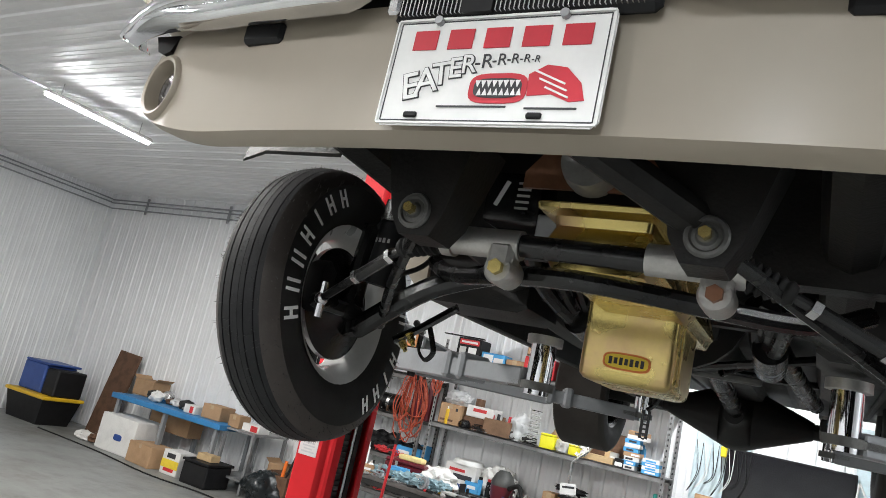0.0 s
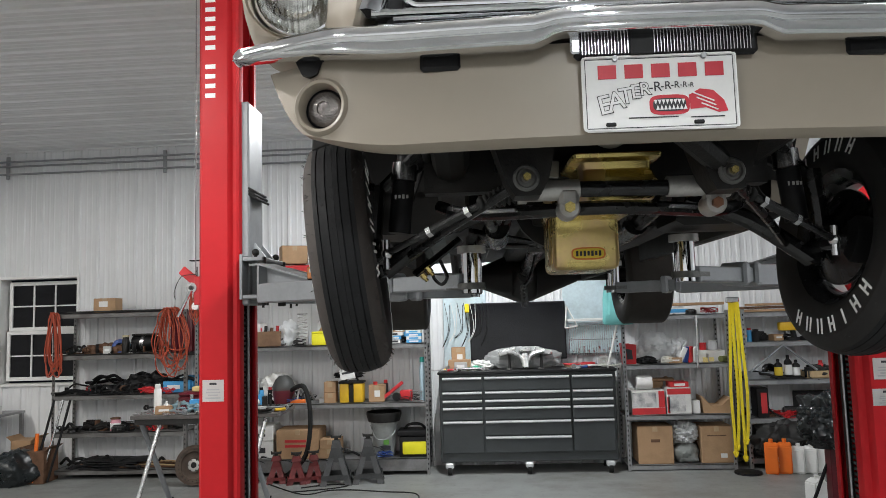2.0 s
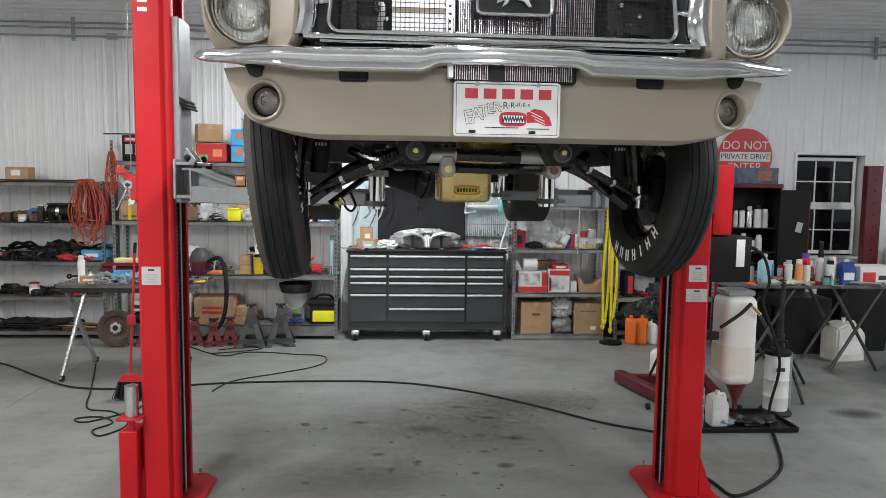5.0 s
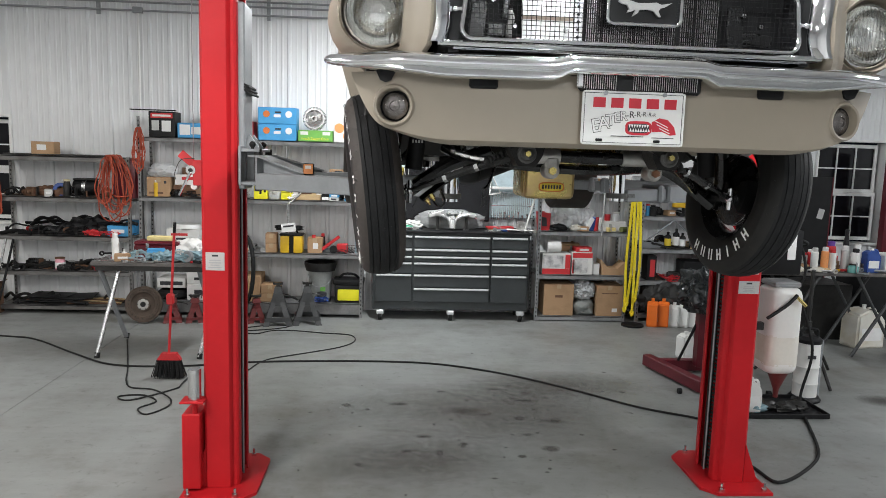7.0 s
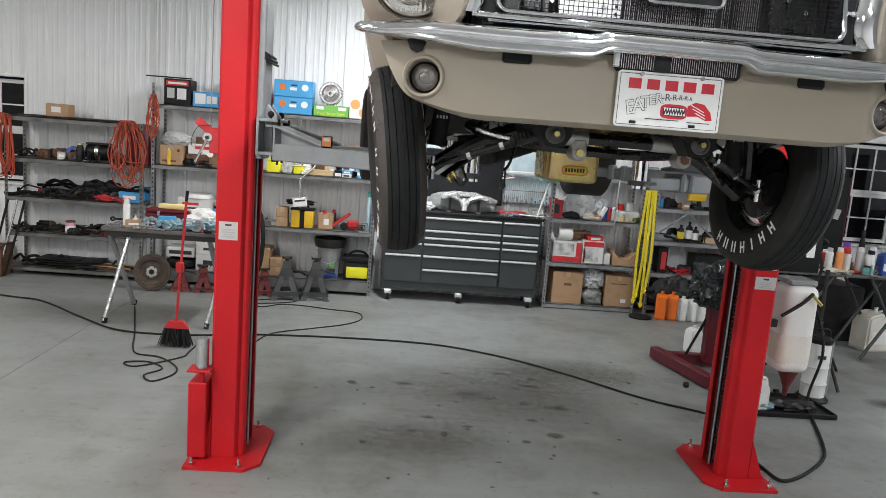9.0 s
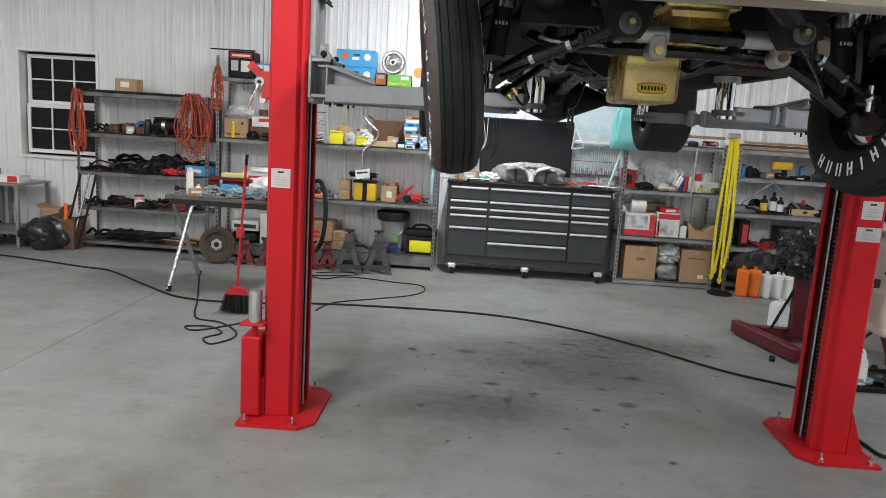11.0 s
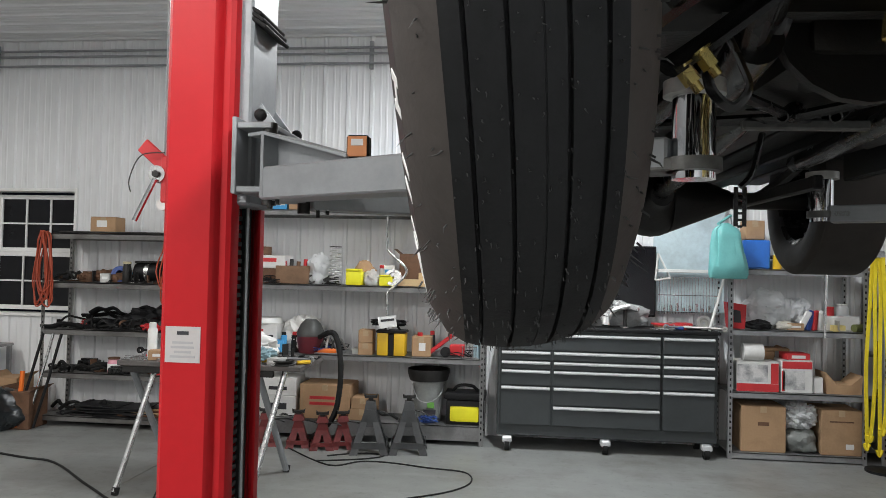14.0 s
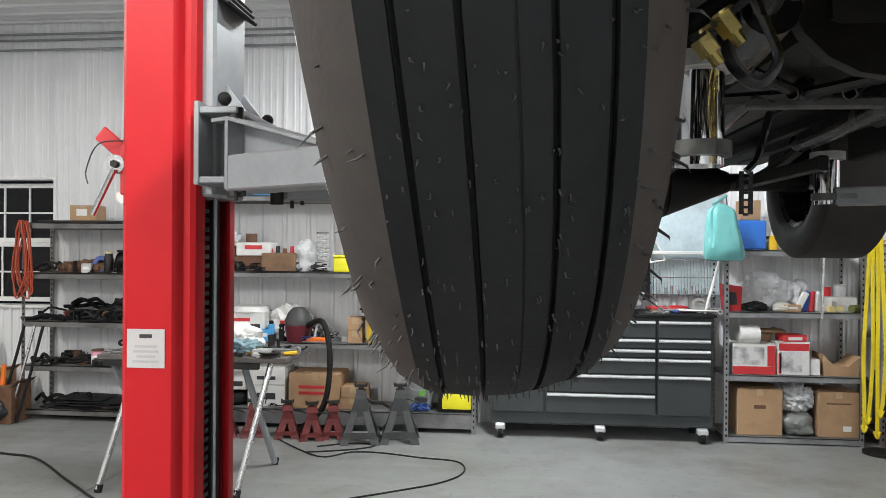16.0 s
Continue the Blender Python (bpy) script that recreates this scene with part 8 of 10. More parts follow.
cord([(-3.66, 6.05), (-3.32, 5.12), (-3.2, 4.75), (-3.1, 4.58), (-2.91, 4.53), (-2.72, 4.33), (-2.68, 4.15), (-2.78, 3.98), (-2.88, 4.1), (-2.80, 4.26), (-2.95, 4.40), (-3.12, 4.36), (-3.0, 4.28), (-2.75, 4.55), (-2.73, 4.68), (-2.72, 5.06)], 0.0065, "thin black cord in a loose tangle on the concrete")

# ---- on and above the tool chest ----
ZW = 1.057
mf = thing("intake_manifold", (-0.34, 7.33, ZW), "bright cast intake manifold on stands, half bagged", "car part")
for s in (-1, 1):
    part("flange", box(bmn(), (-0.34 + s * 0.19, 7.33, ZW + 0.185), (0.19, 0.2, 0.05), rot=rot3(0, s * 14, 0), bev=0.01), M_BRIGHTALU, mf)
    for y in (7.24, 7.30, 7.36, 7.42):
        part("runner", tube(bmn(), [(-0.34 + s * 0.02, y, ZW + 0.07), (-0.34 + s * 0.07, y, ZW + 0.15), (-0.34 + s * 0.20, y, ZW + 0.19)], 0.021, n=10), M_BRIGHTALU, mf)
part("carburettor_pad", box(bmn(), (-0.34, 7.33, ZW + 0.20), (0.12, 0.16, 0.03), bev=0.008), M_BRIGHTALU, mf)
part("water_neck", cyl(bmn(), (-0.34, 7.21, ZW + 0.02), (-0.34, 7.25, ZW + 0.16), 0.035, n=16), M_BRIGHTALU, mf)
for dx in (-0.17, 0.17):
    part("stand", cyl(bmn(), (-0.34 + dx, 7.28, ZW), (-0.34 + dx, 7.28, ZW + 0.15), 0.016, n=10), M_DARKSTEEL, mf)
    part("stand_foot", cyl(bmn(), (-0.34 + dx, 7.28, ZW), (-0.34 + dx, 7.28, ZW + 0.01), 0.04, n=14), M_SILVER, mf)
blob("plastic_cover", -0.34, 7.42, ZW, 0.78, 0.08, 0.25, M_BAGGREY, "milky plastic bag draped behind the manifold", "bag", 61, 0.20, 10, sub=5)
carton(-1.13, -0.98, 7.36, 7.44, ZW, ZW + 0.24, "small brown carton standing on the tool chest", prints=[(0.1, 0.5, 0.4, 0.4, M_LABEL)])
carton(-1.16, -0.92, 7.22, 7.36, ZW, ZW + 0.11, "open brown carton of bits on the tool chest", tape=False)
blob("wire_bundle", -0.82, 7.30, ZW, 0.24, 0.16, 0.10, M_WHITEPL, "white cable bundle on the tool chest", "cord", 64, 0.5, 12)
blob("green_part", -0.88, 7.22, ZW, 0.14, 0.07, 0.05, mat("green_plastic", (0.03, 0.30, 0.17), 0.4), "small green plastic part on the tool chest", "part", 65, 0.4, 9)
for i in range(3):
    solo("manual", box(bmn(), (0.20 - 0.01 * i, 7.28, ZW + 0.009 + 0.015 * i), (0.22, 0.16, 0.013), rot=rz(4 * i), bev=0.002), (M_LABEL, M_CARD, M_REDBOX)[i], "paper manual lying on the tool chest", "book", (0.2, 7.28, ZW + 0.0145 * i), "manuals")
for i in range(4):
    blob("small_part", 0.36 + 0.05 * i, 7.26 + 0.04 * (i % 2), ZW, 0.07, 0.06, 0.04, M_DARKSTEEL, "small dark metal part on the tool chest", "car part", 70 + i, 0.3, 8, "small parts", 3)
# film hung over the wall, wire panel with hooks and set square
solo("plastic_sheet", box(bmn(), (-0.98, 7.56, 1.55), (0.48, 0.012, 0.95), bev=0.004), mat("bluish_sheet", (0.55, 0.66, 0.70), 0.35, 0, 0.2, 4, 0.4, 12), "bluish plastic sheet hung on the wall", "sheet", (-0.98, 7.56, 1.1))
solo("plastic_sheet", box(bmn(), (0.42, 7.57, 1.68), (0.62, 0.012, 0.98), bev=0.004), mat("bluish_sheet", (0.55, 0.66, 0.70)), "bluish plastic sheet hung on the wall", "sheet", (0.42, 7.57, 1.2))
wp = thing("tool_organiser", (0.40, 7.52, 1.17), "white wire panel with hooks on the wall", "wall rack")
for i in range(22):
    part("wire", cyl(bmn(), (0.16 + i * 0.024, 7.53, 1.17), (0.16 + i * 0.024, 7.53, 1.50), 0.003, n=5), M_CHROME2, wp)
for z in (1.19, 1.34, 1.50):
    part("rail", cyl(bmn(), (0.15, 7.525, z), (0.68, 7.525, z), 0.004, n=5), M_CHROME2, wp)
part("tray", box(bmn(), (0.41, 7.5, 1.555), (0.54, 0.06, 0.03), bev=0.004), M_WHITEPL, wp)
for i in range(8):
    part("socket", cyl(bmn(), (0.20 + i * 0.055, 7.50, 1.20), (0.20 + i * 0.055, 7.50, 1.23 + 0.02 * (i % 3)), 0.012, n=8), M_SILVER, wp)
sq = thing("set_square", (0.17, 7.50, 1.47), "white triangular set square hung on the wall", "tool")
for a, b_ in (((0.12, 1.47), (0.25, 1.49)), ((0.12, 1.47), (0.14, 1.71)), ((0.25, 1.49), (0.14, 1.71))):
    part("edge", cyl(bmn(), (a[0], 7.50, a[1]), (b_[0], 7.50, b_[1]), 0.009, n=6), M_WHITEPL, sq)
solo("white_pole", cyl(bmn(), (0.50, 7.14, 1.06), (0.66, 7.2, 1.62), 0.012, n=8), M_WHITEPL, "white pole leaning on the tool chest", "pole", (0.5, 7.14, 1.06))
ct = thing("cord_cluster", (-1.05, 7.5, 1.2), "tangle of thin black and white cords hung on the wall", "cord")
for i in range(7):
    x = -1.2 + 0.07 * i
    part("cord", tube(bmn(), [(x, 7.50, 1.78), (x + 0.04, 7.48, 1.5), (x - 0.03, 7.48, 1.30 + 0.05 * (i % 3)), (x + 0.05, 7.49, 1.48), (x + 0.06, 7.5, 1.76)], 0.0035, n=6), M_WHITEPL if i % 3 == 1 else M_BLACKRUB, ct)
part("plug", box(bmn(), (-0.95, 7.47, 1.72), (0.05, 0.05, 0.10), bev=0.01), M_STRAP, ct)

# ---- shelf unit C ----
b = thing("red_bottle", (0.71, 7.16, 1.082), "red plastic oil container on a shelf", "jug")
part("body", prism(bmn(), [(-0.06, 0), (0.07, 0), (0.08, 0.2), (-0.08, 0.22)], Matrix(((1, 0, 0, 0.74), (0, 0, 1, 7.22), (0, 1, 0, 1.082), (0, 0, 0, 1))), 0.1), M_TOOLRED, b)
part("label", prism(bmn(), [(-0.02, 0.05), (0.04, 0.05), (0.03, 0.15), (-0.03, 0.16)], Matrix(((1, 0, 0, 0.74), (0, 0, 1, 7.217), (0, 1, 0, 1.082), (0, 0, 0, 1))), 0.002), M_INK, b)
blob("plastic_bag", 1.03, 7.38, 1.082, 0.38, 0.3, 0.36, M_FILM, "large clear plastic bag on a shelf", "bag", 81, 0.22, 11, sub=5)
blob("plastic_bag", 1.28, 7.40, 1.082, 0.24, 0.26, 0.28, M_FILM, "clear plastic bag on a shelf", "bag", 82, 0.30, 12, sub=5)
blob("black_part", 0.92, 7.24, 1.082, 0.2, 0.12, 0.08, M_BLACK, "black and white part on a shelf", "car part", 83, 0.4, 9)
blob("tan_part", 1.14, 7.25, 1.082, 0.14, 0.12, 0.08, M_MILKY, "tan plastic part on a shelf", "car part", 84, 0.3, 7)
pk = thing("printed_bag", (1.36, 7.24, 1.082), "crumpled blue, white and red bag on a shelf", "bag")
for i, m in enumerate((M_LABEL, M_BLUEPL, M_REDBOX, M_LABEL)):
    part("fold", box(bmn(), (1.29 + 0.045 * i, 7.23 + 0.01 * i, 1.165), (0.055, 0.03, 0.17), rot=rot3(8, 24 - 14 * i, 20 * i), bev=0.008), m, pk)
carton(1.42, 1.74, 7.26, 7.5, 1.082, 1.20, "long white box on a shelf", M_WHITEBOX, tape=False)
solo("red_tub", cyl(bmn(), (1.54, 7.36, 1.205), (1.54, 7.36, 1.28), 0.035, n=16), M_TOOLRED, "small red tub on a box", "tub", (1.54, 7.36, 1.2))
bottle(1.64, 7.36, 1.204, 0.05, 0.10, M_FILM, "clear squat jar on a box", M_WHITEPL, 0.8, name="jar", cat="jar")
carton(1.50, 1.60, 7.19, 7.25, 1.082, 1.13, "small yellow box on a shelf", mat("pale_yellow_card", (0.72, 0.58, 0.22), 0.6), tape=False)
solo("olive_roll", cyl(bmn(), (1.66, 7.18, 1.115), (1.74, 7.22, 1.115), 0.032, n=14), mat("olive_cloth", (0.10, 0.11, 0.03), 0.8), "olive webbing roll on a shelf", "roll", (1.7, 7.2, 1.082))
solo("paper_roll", cyl(bmn(), (0.80, 7.26, 0.885), (0.96, 7.26, 0.885), 0.075, n=20), M_WHITEBOX, "white paper towel roll on boxes", "paper roll", (0.88, 7.26, 0.81))
c = carton(0.74, 1.08, 7.20, 7.42, 0.562, 0.81, "white and red gear box carton on a shelf", M_WHITEBOX, tape=False, prints=[(0, 0.14, 1.0, 0.26, M_REDBOX), (0.40, 0.62, 0.18, 0.68, M_REDBOX), (-0.12, 0.62, 0.72, 0.58, M_PICTURE)], group="retail boxes")
carton(1.10, 1.35, 7.20, 7.40, 0.562, 0.83, "white and red retail box on a shelf", M_WHITEBOX, tape=False, prints=[(0, 0.86, 0.95, 0.22, M_REDBOX), (-0.1, 0.40, 0.70, 0.60, M_PICTURE), (-0.44, 0.36, 0.10, 0.62, M_REDBOX)], group="retail boxes")
carton(0.98, 1.12, 7.42, 7.56, 0.562, 0.88, "brown carton with open flaps on a shelf", open_=True)
carton(1.14, 1.33, 7.22, 7.38, 0.834, 0.885, "flat red parts box on a retail box", M_REDBOX, tape=False, turn=5, prints=[(0, 0.5, 0.6, 0.5, M_LABEL)], group="retail boxes")
carton(1.00, 1.24, 7.40, 7.56, 0.885, 0.905, "flattened brown carton lying on boxes", tape=False, turn=-9)
carton(1.36, 1.44, 7.22, 7.34, 0.562, 0.69, "small white box on a shelf", M_WHITEBOX, tape=False, group="retail boxes")
solo("molded_tray", loft(bmn(), [[(1.47, y, 0.562), (1.74, y, 0.562), (1.75, y, 0.72), (1.66, y, 0.64 + 0.0), (1.55, y, 0.64), (1.46, y, 0.74)] for y in (7.22, 7.45)]), M_CARD, "curved brown cardboard tray on a shelf", "tray", (1.6, 7.3, 0.562))
carton(0.78, 1.14, 7.20, 7.52, 0.062, 0.44, "large brown carton on the lowest shelf", prints=[(0, 0.62, 0.25, 0.08, M_RUST)])
blob("grey_bag", 1.28, 7.32, 0.062, 0.28, 0.26, 0.22, mat("grey_film", (0.20, 0.21, 0.20), 0.35, 0, 0.2, 8, 0.3, 25), "grey plastic bag on the lowest shelf", "bag", 86, 0.35, 6)
blob("clear_bag", 1.28, 7.32, 0.26, 0.26, 0.24, 0.22, M_FILM, "clear crumpled bag on another bag", "bag", 87, 0.35, 14, sub=5)
carton(1.42, 1.74, 7.20, 7.52, 0.062, 0.43, "brown carton with a paper label on the lowest shelf", prints=[(0.2, 0.2, 0.2, 0.12, M_LABEL), (0, 0.75, 0.6, 0.03, M_RUST)])
solo("blue_bin", box(bmn(), (0.90, 7.32, 1.71), (0.22, 0.2, 0.24), bev=0.01), mat("mid_blue_plastic", (0.03, 0.17, 0.62), 0.4), "blue plastic bin on the top shelf", "bin", (0.9, 7.32, 1.59))
carton(1.05, 1.5, 7.22, 7.5, 1.587, 1.66, "flat white and blue carton on the top shelf", M_WHITEBOX, tape=False, prints=[(0, 0.5, 0.5, 0.5, M_BLUEBOX)])
solo("wood_plank", box(bmn(), (1.4, 7.3, 1.69), (0.7, 0.16, 0.03), rot=rz(4), bev=0.004), M_CARD, "brown flat board on the top shelf", "wood", (1.4, 7.3, 1.665))
carton(0.84, 1.0, 7.34, 7.5, 1.835, 2.0, "brown carton stacked on a blue bin")
solo("bar_clamp", tube(bmn(), [(1.42, 7.152, 1.03), (1.43, 7.152, 1.57)], 0.011, n=8, smooth=0), M_SILVER, "bright bar clamped across two shelf edges", "tool", (1.42, 7.152, 1.03))
ab = thing("aqua_bag", (0.60, 7.0, 1.52), "aqua plastic bag hanging from the shelving by its neck", "bag")
rings = []
for z, w, d in ((1.50, 0.11, 0.03), (1.504, 0.150, 0.055), (1.54, 0.158, 0.075), (1.60, 0.155, 0.085), (1.68, 0.142, 0.08), (1.76, 0.128, 0.07), (1.83, 0.118, 0.055), (1.88, 0.112, 0.045), (1.91, 0.098, 0.03), (1.935, 0.06, 0.02), (1.955, 0.03, 0.015)):
    ring = []
    for a in range(40):
        c_, s_ = math.cos(a * math.pi / 20), math.sin(a * math.pi / 20)
        n_ = noise.noise(Vector((c_ * 2.2, s_ * 2.2, z * 7))) * 0.22 + noise.noise(Vector((c_ * 6, s_ * 6, z * 16))) * 0.10
        ring.append((0.615 + math.copysign(abs(c_) ** 0.7, c_) * w * (1 + n_ * 0.6) - 0.06 * (z - 1.5), 7.02 + s_ * d * (1 + 2 * n_), z + 0.03 * n_ * (z < 1.9)))
    rings.append(ring)
part("film", loft(bmn(), rings), M_AQUA, ab)
part("neck", cyl(bmn(), (0.53, 7.02, 1.95), (0.67, 7.17, 2.03), 0.012, n=8), M_AQUA, ab)
part("hook", tube(bmn(), [(0.66, 7.16, 2.04), (0.68, 7.18, 1.95), (0.682, 7.18, 1.60)], 0.006, n=6), M_CONDUIT, ab)
# yellow slings hung down the end of the shelving
sl = thing("lifting_sling", (1.80, 7.12, 0.12), "yellow webbing slings hung down the shelving end", "sling")
def band(pts, w, th):
    """A flat strap hanging through pts, w wide along x."""
    return loft(bmn(), [[(x - w / 2, y - th, z), (x + w / 2, y - th * 0.4, z), (x + w / 2, y + th * 0.6, z), (x - w / 2, y, z)] for x, y, z in smooth_path(pts, 5)])


for i, (dx, sway, z0) in enumerate(((-0.064, -0.014, 0.17), (-0.022, 0.010, 0.24), (0.026, -0.010, 0.13), (0.062, 0.010, 0.30))):
    y_ = 7.11 - 0.012 * i
    part("webbing", band([(1.80 + dx * 0.5, y_, 1.70), (1.80 + dx * 0.8, y_, 1.30), (1.80 + dx + sway, y_ - 0.004, 0.80), (1.795 + dx, y_, 0.42), (1.785 + dx - sway, y_, z0)], 0.030, 0.004), M_STRAP, sl)
    part("bight", tube(bmn(), [(1.765 + dx - sway, y_, z0 + 0.02), (1.785 + dx - sway, y_, z0 - 0.03), (1.806 + dx - sway, y_, z0 + 0.02)], 0.012, n=8), M_STRAP, sl)
part("hook", box(bmn(), (1.79, 7.10, 1.72), (0.13, 0.05, 0.06), bev=0.01), M_CHROME2, sl)
solo("sling_base", lathe(bmn(), [(0, 0.0), (0.13, 0.0), (0.13, 0.02), (0.03, 0.03), (0, 0.03)], Matrix.Translation((1.80, 6.98, 0)), 20), M_BLACK, "black round stand base on the floor", "stand", (1.8, 6.98, 0))

# ---- shelf unit D and the floor before it ----
for i, (x, m, h) in enumerate(((2.28, M_BLACK, 0.20), (2.38, M_BLACK, 0.24), (2.46, M_DARKSTEEL, 0.19))):
    bottle(x, 7.3, 0.892, 0.04, h, m, "dark bottle on a shelf", M_BLACK, band=M_YPRINT if i == 0 else M_LABEL)
for x0, x1, m, l in ((1.94, 2.20, M_GREY, "grey metal tray on a shelf"), (2.55, 2.86, M_WOOD, "shallow wooden tray of bits on a shelf")):
    t = thing("tray", ((x0 + x1) / 2, 7.33, 0.892), l, "tray")
    part("base", box(bmn(), ((x0 + x1) / 2, 7.33, 0.897), (x1 - x0, 0.2, 0.008)), m, t)
    for y in (7.235, 7.425):
        part("side", box(bmn(), ((x0 + x1) / 2, y, 0.932), (x1 - x0, 0.01, 0.07)), m, t)
    for x in (x0, x1):
        part("end", box(bmn(), (x, 7.33, 0.932), (0.01, 0.2, 0.07)), m, t)
blob("metal_scrap", 2.70, 7.33, 0.902, 0.28, 0.17, 0.13, M_DARKSTEEL, "heap of dark metal parts in a tray", "car part", 92, 0.4, 10)
carton(1.95, 2.08, 7.25, 7.36, 1.282, 1.40, "white tub with orange print on a shelf", M_WHITEBOX, tape=False, prints=[(0, 0.5, 1.0, 0.2, M_ORANGEBOX)])
dr = thing("cordless_drill", (2.42, 7.3, 1.282), "yellow and black cordless drill on a shelf", "tool")
part("body", box(bmn(), (2.42, 7.3, 1.43), (0.22, 0.08, 0.09), bev=0.02, seg=2), M_YELLOW, dr)
part("grip", box(bmn(), (2.46, 7.3, 1.345), (0.05, 0.05, 0.11), rot=rot3(0, -10, 0), bev=0.015), M_BLACK, dr)
part("battery", box(bmn(), (2.45, 7.3, 1.30), (0.12, 0.08, 0.035), bev=0.006), M_BLACK, dr)
for i, z in enumerate((1.587, 1.62, 1.65)):
    solo("flat_board", box(bmn(), (2.25 + 0.05 * i, 7.35, z + 0.013), (0.8 - 0.1 * i, 0.3, 0.025), rot=rz(2 * i), bev=0.004), M_CARD if i != 1 else M_BARK, "brown flat board stacked on the top shelf", "wood", (2.25, 7.35, z), "boards")
solo("bracket_brace", tube(bmn(), [(1.96, 7.18, 0.98), (2.30, 7.18, 1.24), (2.62, 7.18, 0.98)], 0.012, n=6, smooth=0), M_GREY, "grey brace across the shelving", "brace", (2.3, 7.18, 0.9))
carton(2.48, 2.86, 7.24, 7.5, 0.502, 0.74, "black boxed tool on a shelf", M_BLACK, tape=False, prints=[(-0.2, 0.2, 0.15, 0.12, M_LABEL)])
carton(2.02, 2.14, 7.24, 7.42, 0.502, 0.80, "tall red and black box on a shelf", M_BLACK, tape=False, prints=[(0.1, 0.5, 0.5, 0.7, M_REDBOX)])
blob("suspension_part", 2.2, 7.2, 0.102, 0.5, 0.3, 0.4, M_DARKSTEEL, "heap of dark suspension parts", "car part", 94, 0.5, 9)
blob("suspension_part", 2.72, 7.25, 0.102, 0.4, 0.3, 0.34, M_DARKSTEEL, "heap of dark steel parts", "car part", 95, 0.5, 9)
for i, x in enumerate((2.03, 2.16)):
    jug(x, 6.97, 0.0, 0.115, 0.125, 0.335, M_ORANGE2, "bright orange fluid jug on the floor", M_ORANGE2, 70)
for i, x in enumerate((2.29, 2.41, 2.52)):
    jug(x, 6.97, 0.0, 0.115, 0.12, 0.29, M_WHITEPL, "white plastic fluid jug on the floor", M_WHITEPL, 60)
blob("white_bag", 2.60, 7.08, 0.0, 0.2, 0.18, 0.48, M_WHITEBOX, "white plastic bag standing on the floor", "bag", 97, 0.2, 5)

# ---- cabinet, sign and window corner ----
cb = thing("cabinet", (3.55, 7.4, 0), "red steel cabinet with an open black door and sprays", "cabinet")
part("back", box(bmn(), (3.50, 7.585, 0.92), (0.72, 0.02, 1.82)), M_BLACK, cb)
for x in (3.14, 3.86):
    part("side", box(bmn(), (x, 7.40, 0.92), (0.02, 0.38, 1.82)), M_TOOLRED if x < 3.5 else M_BLACK, cb)
    part("liner", box(bmn(), (x + (0.013 if x < 3.5 else -0.013), 7.41, 0.92), (0.004, 0.34, 1.78)), M_BLACK, cb)
part("top", box(bmn(), (3.50, 7.40, 1.845), (0.76, 0.40, 0.05), bev=0.004), M_MAROON, cb)
for z in (0.06, 0.62, 1.05, 1.34):
    part("shelf", box(bmn(), (3.50, 7.41, z), (0.70, 0.34, 0.015)), M_BLACK, cb)
d = part("door", box(bmn(), (4.02, 7.19, 0.92), (0.34, 0.025, 1.76), rot=rz(-6), bev=0.003), M_BLACK, cb, "open black door")
part("edge", box(bmn(), (4.192, 7.17, 0.92), (0.012, 0.03, 1.76), rot=rz(-6)), M_MAROON, d)
part("decal", box(bmn(), (4.08, 7.168, 1.36), (0.07, 0.003, 0.12), rot=rot3(0, 12, -6)), M_LABEL2, d)
for i, (x, z, r, h, m) in enumerate(((3.36, 1.348, 0.03, 0.2, M_LABEL2), (3.44, 1.348, 0.033, 0.24, M_WHITEPL), (3.53, 1.348, 0.035, 0.25, M_SILVER), (3.63, 1.348, 0.045, 0.26, M_WHITEPL), (3.72, 1.348, 0.04, 0.22, M_LABEL2), (3.37, 1.058, 0.035, 0.2, M_YELLOW), (3.47, 1.058, 0.035, 0.22, M_SILVER), (3.57, 1.058, 0.04, 0.16, M_WHITEPL), (3.66, 1.058, 0.04, 0.2, M_WHITEPL))):
    can(x, 7.3, z, r, h, m, "spray can or cleaner in the cabinet", M_BLACK if i % 2 else M_WHITEPL)
po = thing("display_box", (3.62, 7.32, 1.871), "dark blue printed box standing on the cabinet", "box")
part("body", box(bmn(), (3.62, 7.36, 1.966), (0.50, 0.10, 0.19), bev=0.003), mat("blue_grey_poster", (0.10, 0.13, 0.20), 0.45, 0, 0.4, 14), po)
part("print", box(bmn(), (3.70, 7.308, 1.965), (0.18, 0.004, 0.12), bev=0.001), mat("rust_print", (0.34, 0.14, 0.08), 0.5, 0, 0.4, 20), po)
M_SIGNRED = mat("sign_red", (0.55, 0.03, 0.03), 0.4, 0, 0.06, 6)
sg = thing("road_sign", (3.56, 7.585, 2.19), "round red no-entry sign with white words on the wall", "sign")
m_ = Matrix(((1, 0, 0, 3.58), (0, 0, -1, 7.595), (0, 1, 0, 2.20), (0, 0, 0, 1)))
SR = 0.345
part("disc", prism(bmn(), [(SR * math.cos(a * math.pi / 24), SR * math.sin(a * math.pi / 24)) for a in range(48)], m_, 0.004), M_SIGNRED, sg)
part("white_band", box(bmn(), (3.58, 7.5895, 2.20), (0.64, 0.002, 0.115)), M_LABEL, sg)


